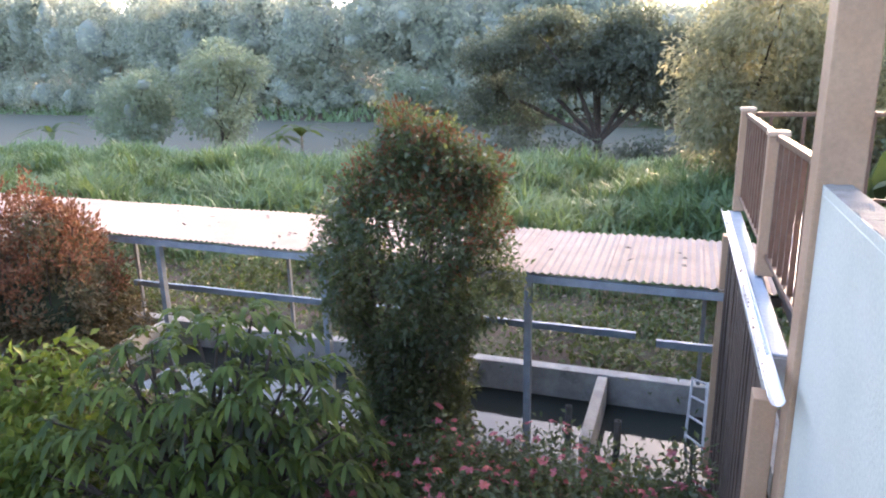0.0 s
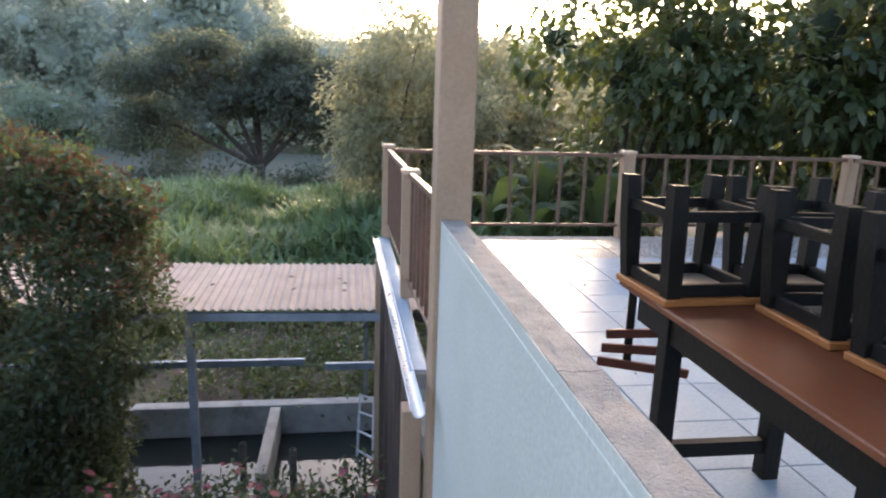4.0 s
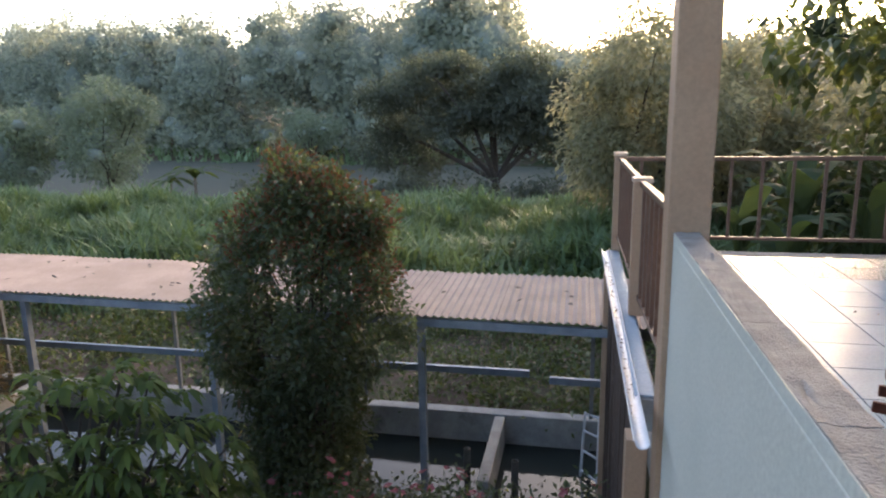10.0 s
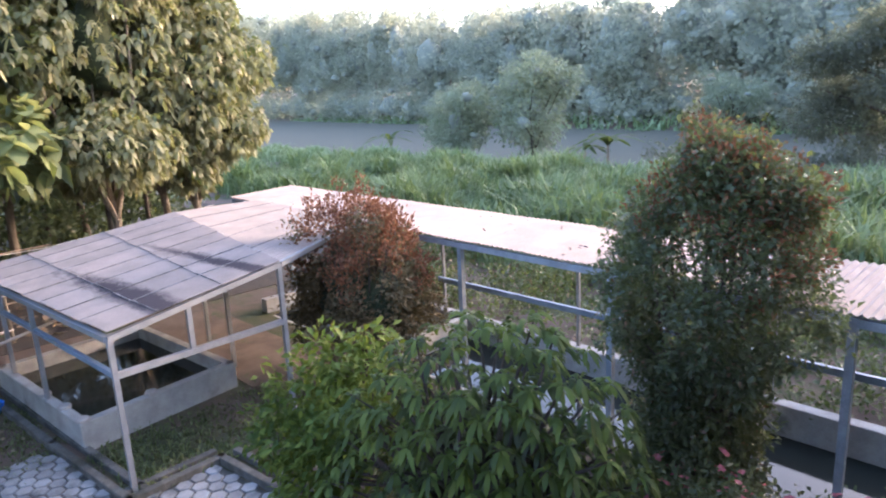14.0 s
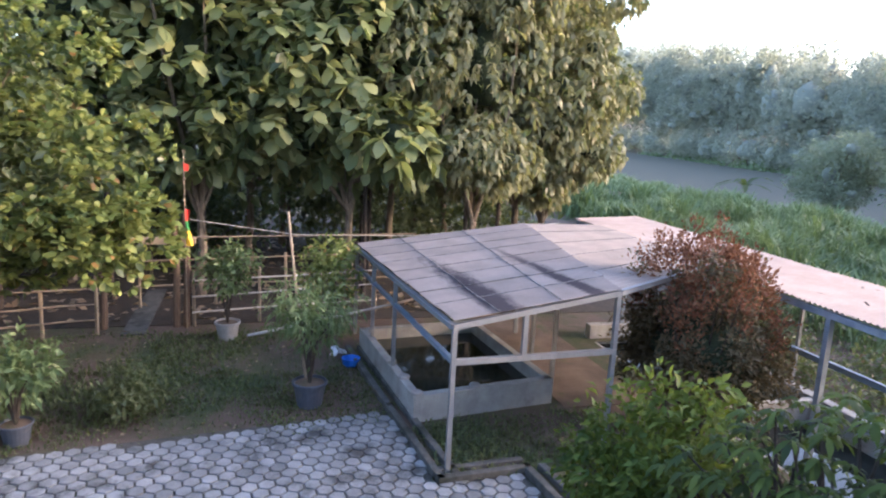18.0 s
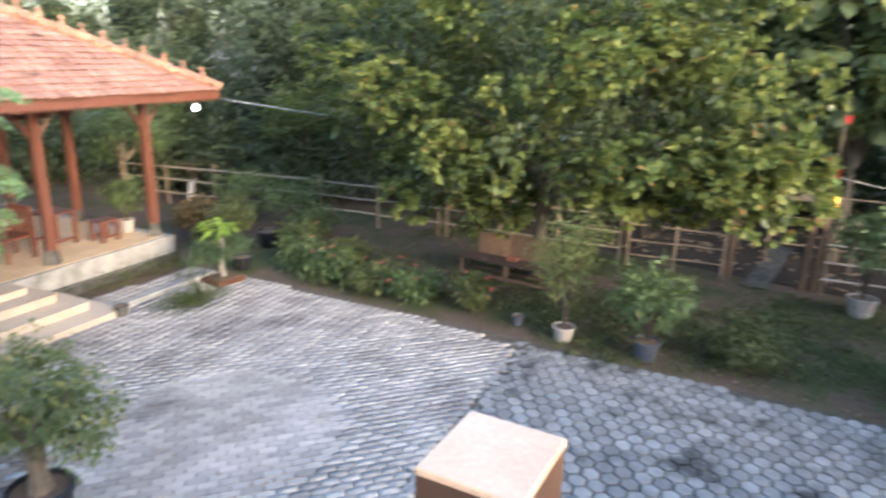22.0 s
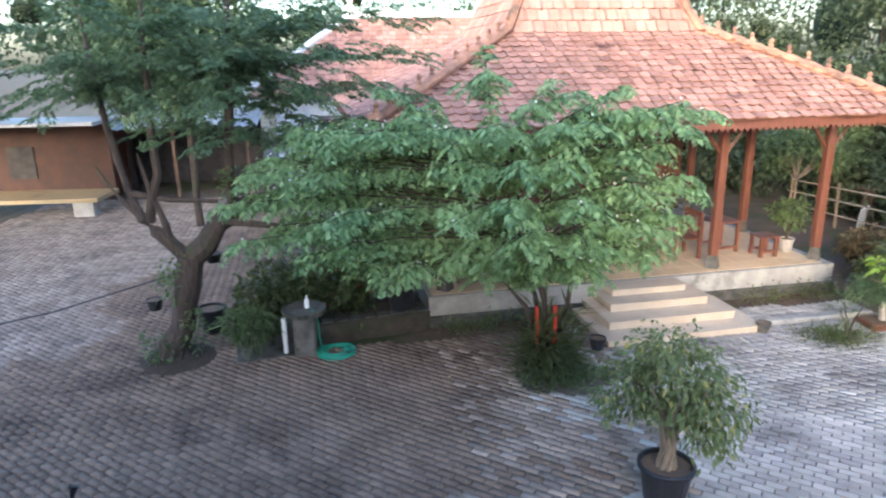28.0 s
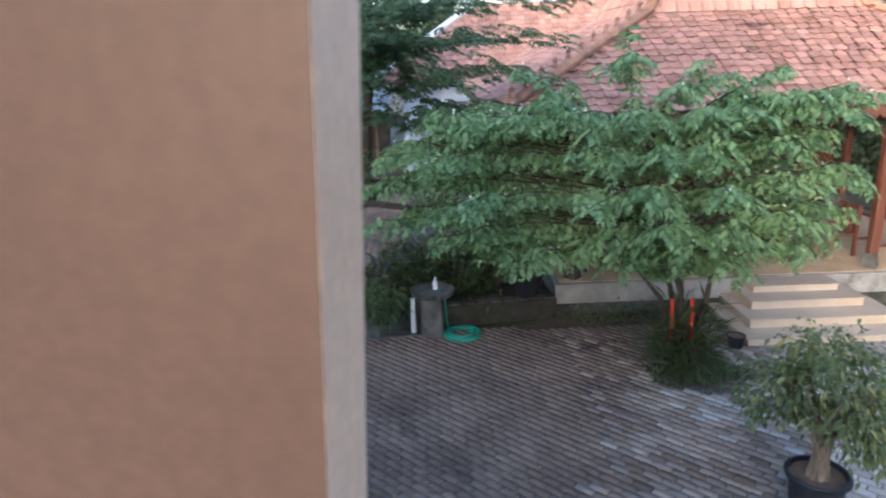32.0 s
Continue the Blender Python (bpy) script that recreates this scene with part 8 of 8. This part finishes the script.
for sx in (-1, 1):
    part("front_leg", box(sx * 0.2 - 0.02, sx * 0.2 + 0.02, 0.16, 0.2, 0, 0.44), "post_wood", ch)
    part("back_leg", box(sx * 0.2 - 0.02, sx * 0.2 + 0.02, -0.2, -0.16, 0, 0.85), "post_wood", ch)
part("seat", box(-0.23, 0.23, -0.21, 0.23, 0.441, 0.465, bevel=0.004), "stool_wood", ch)
part("back_rail", box(-0.179, 0.179, -0.19, -0.17, 0.7, 0.82), "post_wood", ch)


SITE = YARD
# ---- paving ----
def pave_edge(y):
    """Western edge of the paving."""
    return -8.84 - 0.116 * (y - 0.0)


HR = radians(9.5)
hu, hv = Vector((math.cos(HR), math.sin(HR), 0)), Vector((-math.sin(HR), math.cos(HR), 0))
pv = thing("hex_paving", "grey hexagonal concrete pavers with dark joints", "paving", (0, 0, 0), kind="structure")


def on_hex(p):
    if p.x < pave_edge(p.y) + 0.12 or p.x > 0.3:
        return False
    if p.y < -3.62 + 0.20 * (p.x + 7.0):
        return False
    lim = 2.62 if p.x < -7.0 else 3.9 + 0.11 * (p.x + 7.0)
    return p.y < lim + 0.08 * (p.x + 9.0) * (p.x < -7.0)


hw = 0.102
hxm = bpy.data.meshes.new("hex_paver")
bm = bmesh.new()
rings = []
for r, z in ((hw, 0.002), (hw, 0.030), (hw * 0.93, 0.037)):
    rings.append([bm.verts.new((r * math.cos(k * math.pi / 3), r * math.sin(k * math.pi / 3), z)) for k in range(6)])
for r0, r1 in zip(rings, rings[1:]):
    for k in range(6):
        bm.faces.new((r0[k], r0[(k + 1) % 6], r1[(k + 1) % 6], r1[k]))
bm.faces.new(rings[-1])
hv_ = [v.co.copy() for v in bm.verts]
bm.verts.index_update()
hf_ = [[v.index for v in f.verts] for f in bm.faces]
bm.to_mesh(hxm)
bm.free()
hxm.materials.append(M["hexstone"])
rest = []
count = 0
dx_, dy_ = 0.176, 0.203
for i in range(-30, 66):
    for j in range(-30, 60):
        p = Vector((-8.4, -3.3, 0)) + hu * (dx_ * i) + hv * (dy_ * (j + 0.5 * (i % 2)))
        if not on_hex(p):
            continue
        if -8.3 < p.x < -5.9 and -2.6 < p.y < 2.4 and count < 295:
            o = new("hex_paver", hxm)
            o.parent = pv
            o.matrix_local = Matrix.Translation(p + up * random.uniform(0, 0.006)) @ Matrix.Rotation(HR, 4, "Z") @ Matrix.Rotation(random.uniform(-0.012, 0.012), 4, "X")
            count += 1
        else:
            rest.append(p)
vv, ff = [], []
rot = Matrix.Rotation(HR, 3, "Z")
for p in rest:
    o_ = len(vv)
    lift = up * random.uniform(0, 0.006)
    vv += [tuple(rot @ v + p + lift) for v in hv_]
    ff += [[o_ + k for k in f] for f in hf_]
me = bpy.data.meshes.new("hex_paver_field")
me.from_pydata(vv, [], ff)
tagged(link("hex_paver_field", me, "hexstone", pv), kind="stuff")
bm = bmesh.new()
pts = [(pave_edge(-3.9) + 0.02, -3.95), (0.4, -2.1), (0.4, 4.6), (-2.9, 4.35), (-7.0, 3.95), (-6.98, 2.8), (pave_edge(2.6) + 0.02, 2.6)]
bm.faces.new([bm.verts.new((x, y, 0.012)) for x, y in pts])
part("bed", bm, "joint", pv)

bp_ = thing("brick_paving", "worn grey concrete brick paving in running bond", "paving", (0, 0, 0), kind="structure")
BR_ = radians(-35)
bu, bv = np.array([math.cos(BR_), math.sin(BR_)]), np.array([-math.sin(BR_), math.cos(BR_)])
LB, WB = 0.212, 0.108
ii, jj = np.meshgrid(np.arange(-130, 130), np.arange(-220, 220), indexing="ij")
C = np.array([0.0, -9.0]) + (ii + 0.5 * (jj % 2))[..., None] * LB * bu + jj[..., None] * WB * bv
C = C.reshape(-1, 2)
x, y = C[:, 0], C[:, 1]
ok = (x > -8.84 - 0.116 * y + 0.1) & (y < -3.72 + 0.20 * (x + 7.0)) & (y > -22) & (x < 12.5) & (x > -9)
# not under the pavilion, its planting bed or the tree foot
ru, rv = (x - JO.x) * math.cos(radians(JR)) + (y - JO.y) * math.sin(radians(JR)), -(x - JO.x) * math.sin(radians(JR)) + (y - JO.y) * math.cos(radians(JR))
ok &= ~((ru > -0.6) & (ru < 10.4) & (rv < 0.55))
ok &= ~((ru < -0.6) & (rv < -0.3))
ok &= (x - 0.2 * (y + 9) > -9) & ~((x < 3) & (y < -11.5)) & (y < 0)
ok &= (((x + 1.65) / 0.7) ** 2 + ((y + 8.25) / 0.5) ** 2) > 1
C = C[ok]
dist_pot = np.hypot(C[:, 0] + 4.0, C[:, 1] + 5.6)
order = np.argsort(dist_pot)
single, many = C[order[:290]], C[order[290:]]
brm = bpy.data.meshes.new("paving_brick")
bm = bmesh.new()
a_, b__ = LB / 2 - 0.005, WB / 2 - 0.005
lo = [bm.verts.new((sx * a_, sy * b__, 0.0)) for sx, sy in ((-1, -1), (1, -1), (1, 1), (-1, 1))]
hi = [bm.verts.new((sx * (a_ - 0.004), sy * (b__ - 0.004), 0.035)) for sx, sy in ((-1, -1), (1, -1), (1, 1), (-1, 1))]
bm.faces.new(hi)
for k in range(4):
    bm.faces.new((lo[k], lo[(k + 1) % 4], hi[(k + 1) % 4], hi[k]))
bm.to_mesh(brm)
bm.free()
brm.materials.append(M["brick_pale"])
for p in single:
    o = new("paving_brick", brm)
    o.parent = bp_
    o.matrix_local = Matrix.Translation((p[0], p[1], random.uniform(0.0, 0.005))) @ Matrix.Rotation(BR_, 4, "Z") @ Matrix.Rotation(random.uniform(-0.015, 0.015), 4, "X")
n = len(many)
corner = np.array([[-1, -1], [1, -1], [1, 1], [-1, 1]], float)
zz = rng.uniform(0.0, 0.006, n)
tiltx = rng.normal(0, 0.004, (n, 4))
lo = many[:, None] + (corner[:, :1] * a_ * bu + corner[:, 1:] * b__ * bv)[None]
hi = many[:, None] + (corner[:, :1] * (a_ - 0.004) * bu + corner[:, 1:] * (b__ - 0.004) * bv)[None]
V = np.concatenate([np.concatenate([lo, np.zeros((n, 4, 1))], 2), np.concatenate([hi, (0.035 + zz[:, None] + tiltx * 0.5)[..., None]], 2)], 1).reshape(-1, 3)
i = np.arange(n)[:, None] * 8
F = np.concatenate([i + np.array([[4, 5, 6, 7]])] + [i + np.array([[k, (k + 1) % 4, 4 + (k + 1) % 4, 4 + k]]) for k in range(4)], 0)
F0 = np.concatenate([np.array([[4, 5, 6, 7]]) if k < 0 else np.array([[k, (k + 1) % 4, 4 + (k + 1) % 4, 4 + k]]) for k in range(-1, 4)], 0)
# dirt, damp and shade by tree and house are painted as darker brick
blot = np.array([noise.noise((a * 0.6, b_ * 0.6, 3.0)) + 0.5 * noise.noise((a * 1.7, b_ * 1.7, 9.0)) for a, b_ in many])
damp_shade = many[:, 0] + 1.5 - 0.35 * np.maximum(0, many[:, 1] + 7) - 1.0 * blot + rng.normal(0, 0.5, len(many))
damp_shade = np.where((many[:, 0] > 6.2 + blot) & (many[:, 1] < -9), -0.6, damp_shade)
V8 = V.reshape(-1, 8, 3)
for sel, mat_, nm in ((damp_shade < -0.9, "brick_pale", "dry_brick_field"), ((damp_shade >= -0.9) & (damp_shade < 0.6), "brick_mid", "half_dry_brick_field"), (damp_shade >= 0.6, "brick", "damp_brick_field")):
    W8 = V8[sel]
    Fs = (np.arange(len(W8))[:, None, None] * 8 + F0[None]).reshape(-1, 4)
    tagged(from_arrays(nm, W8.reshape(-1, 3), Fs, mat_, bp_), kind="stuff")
bm = bmesh.new()
for pts in ([(-8.9 + 0.44, -3.95), (0.5, -2.1), (13, 0.3), (13, -23), (3.0, -23), (3.0, -9.3), (0.5, -9.3), (-7.75, -9.9)],):
    bm.faces.new([bm.verts.new((x, y, 0.010)) for x, y in pts])
part("bed", bm, "brick_joint", bp_)
# broken edge between the two pavings
P = np.stack([rng.uniform(-8.3, -0.5, 260), np.zeros(260), np.full(260, 0.03)], 1)
P[:, 1] = -3.67 + 0.20 * (P[:, 0] + 7.0) + rng.normal(0, 0.09, 260)
V, F = [], []
for k, p in enumerate(P):
    s = rng.uniform(0.03, 0.075)
    q = np.array([[math.cos(a) * s * rng.uniform(0.7, 1.2), math.sin(a) * s * rng.uniform(0.7, 1.2), 0] for a in (0, 1.57, 3.14, 4.71)])
    V += [tuple(p + q[0]), tuple(p + q[1]), tuple(p + q[2]), tuple(p + q[3]), tuple(p + [0, 0, s * 0.5])]
    F += [(k * 5 + a, k * 5 + (a + 1) % 4, k * 5 + 4) for a in range(4)]
tagged(from_arrays("paver_rubble", V, F, "hexstone", bp_), kind="stuff")
# fallen leaves on the yard and the terrace
n = 850
P = np.stack([rng.uniform(-4, 7, n), rng.uniform(-9.0, -4.2, n), np.full(n, 0.048)], 1)
V, F = leaf_arrays(P, rng.normal(0, 1, (n, 3)) * [1, 1, 0.08], 0.060, 0.024, 0.1, 0.02)
tagged(from_arrays("fallen_leaves", V, F, "lf_dry"), "dry leaves fallen on the brick paving", "leaves", kind="stuff")
SITE = GARDEN
n = 90
P = np.stack([rng.uniform(1.1, 6.0, n), rng.uniform(1.2, 7.0, n), np.full(n, FZ + 0.006)], 1)
V, F = leaf_arrays(P, rng.normal(0, 1, (n, 3)) * [1, 1, 0.08], 0.035, 0.018, 0.1, 0.02)
tagged(from_arrays("terrace_litter", V, F, "debris"), "small dry leaves on the terrace tiles", "leaves", kind="stuff")
n = 60
P = np.stack([rng.uniform(-12, 1, n), rng.uniform(7.4, 8.9, n), np.full(n, 2.285)], 1)
V, F = leaf_arrays(P, rng.normal(0, 1, (n, 3)) * [1, 1, 0.1], 0.10, 0.05, 0.1, 0.02)
tagged(from_arrays("roof_leaves", V, F, "debris"), "brown dead leaves on the shelter roof", "leaves", kind="stuff")
SITE = YARD
n = 520
P = np.stack([rng.uniform(-13.5, -8.9, n), rng.uniform(-9.0, 2.4, n), np.full(n, 0.02)], 1)
V, F = leaf_arrays(P, rng.normal(0, 1, (n, 3)) * [1, 1, 0.1], 0.09, 0.045, 0.1, 0.02)
tagged(from_arrays("lawn_leaves", V, F, "lf_dry"), "dry leaves lying on the lawn", "leaves", kind="stuff")
n = 900
P = np.stack([rng.uniform(-24, -14.2, n), rng.uniform(-6, 9, n), np.full(n, 0.03)], 1)
V, F = leaf_arrays(P, rng.normal(0, 1, (n, 3)) * [1, 1, 0.12], 0.26, 0.15, 0.15, 0.02)
tagged(from_arrays("grove_leaves", V, F, "lf_dry"), "large fallen brown leaves under the grove", "leaves", kind="stuff")
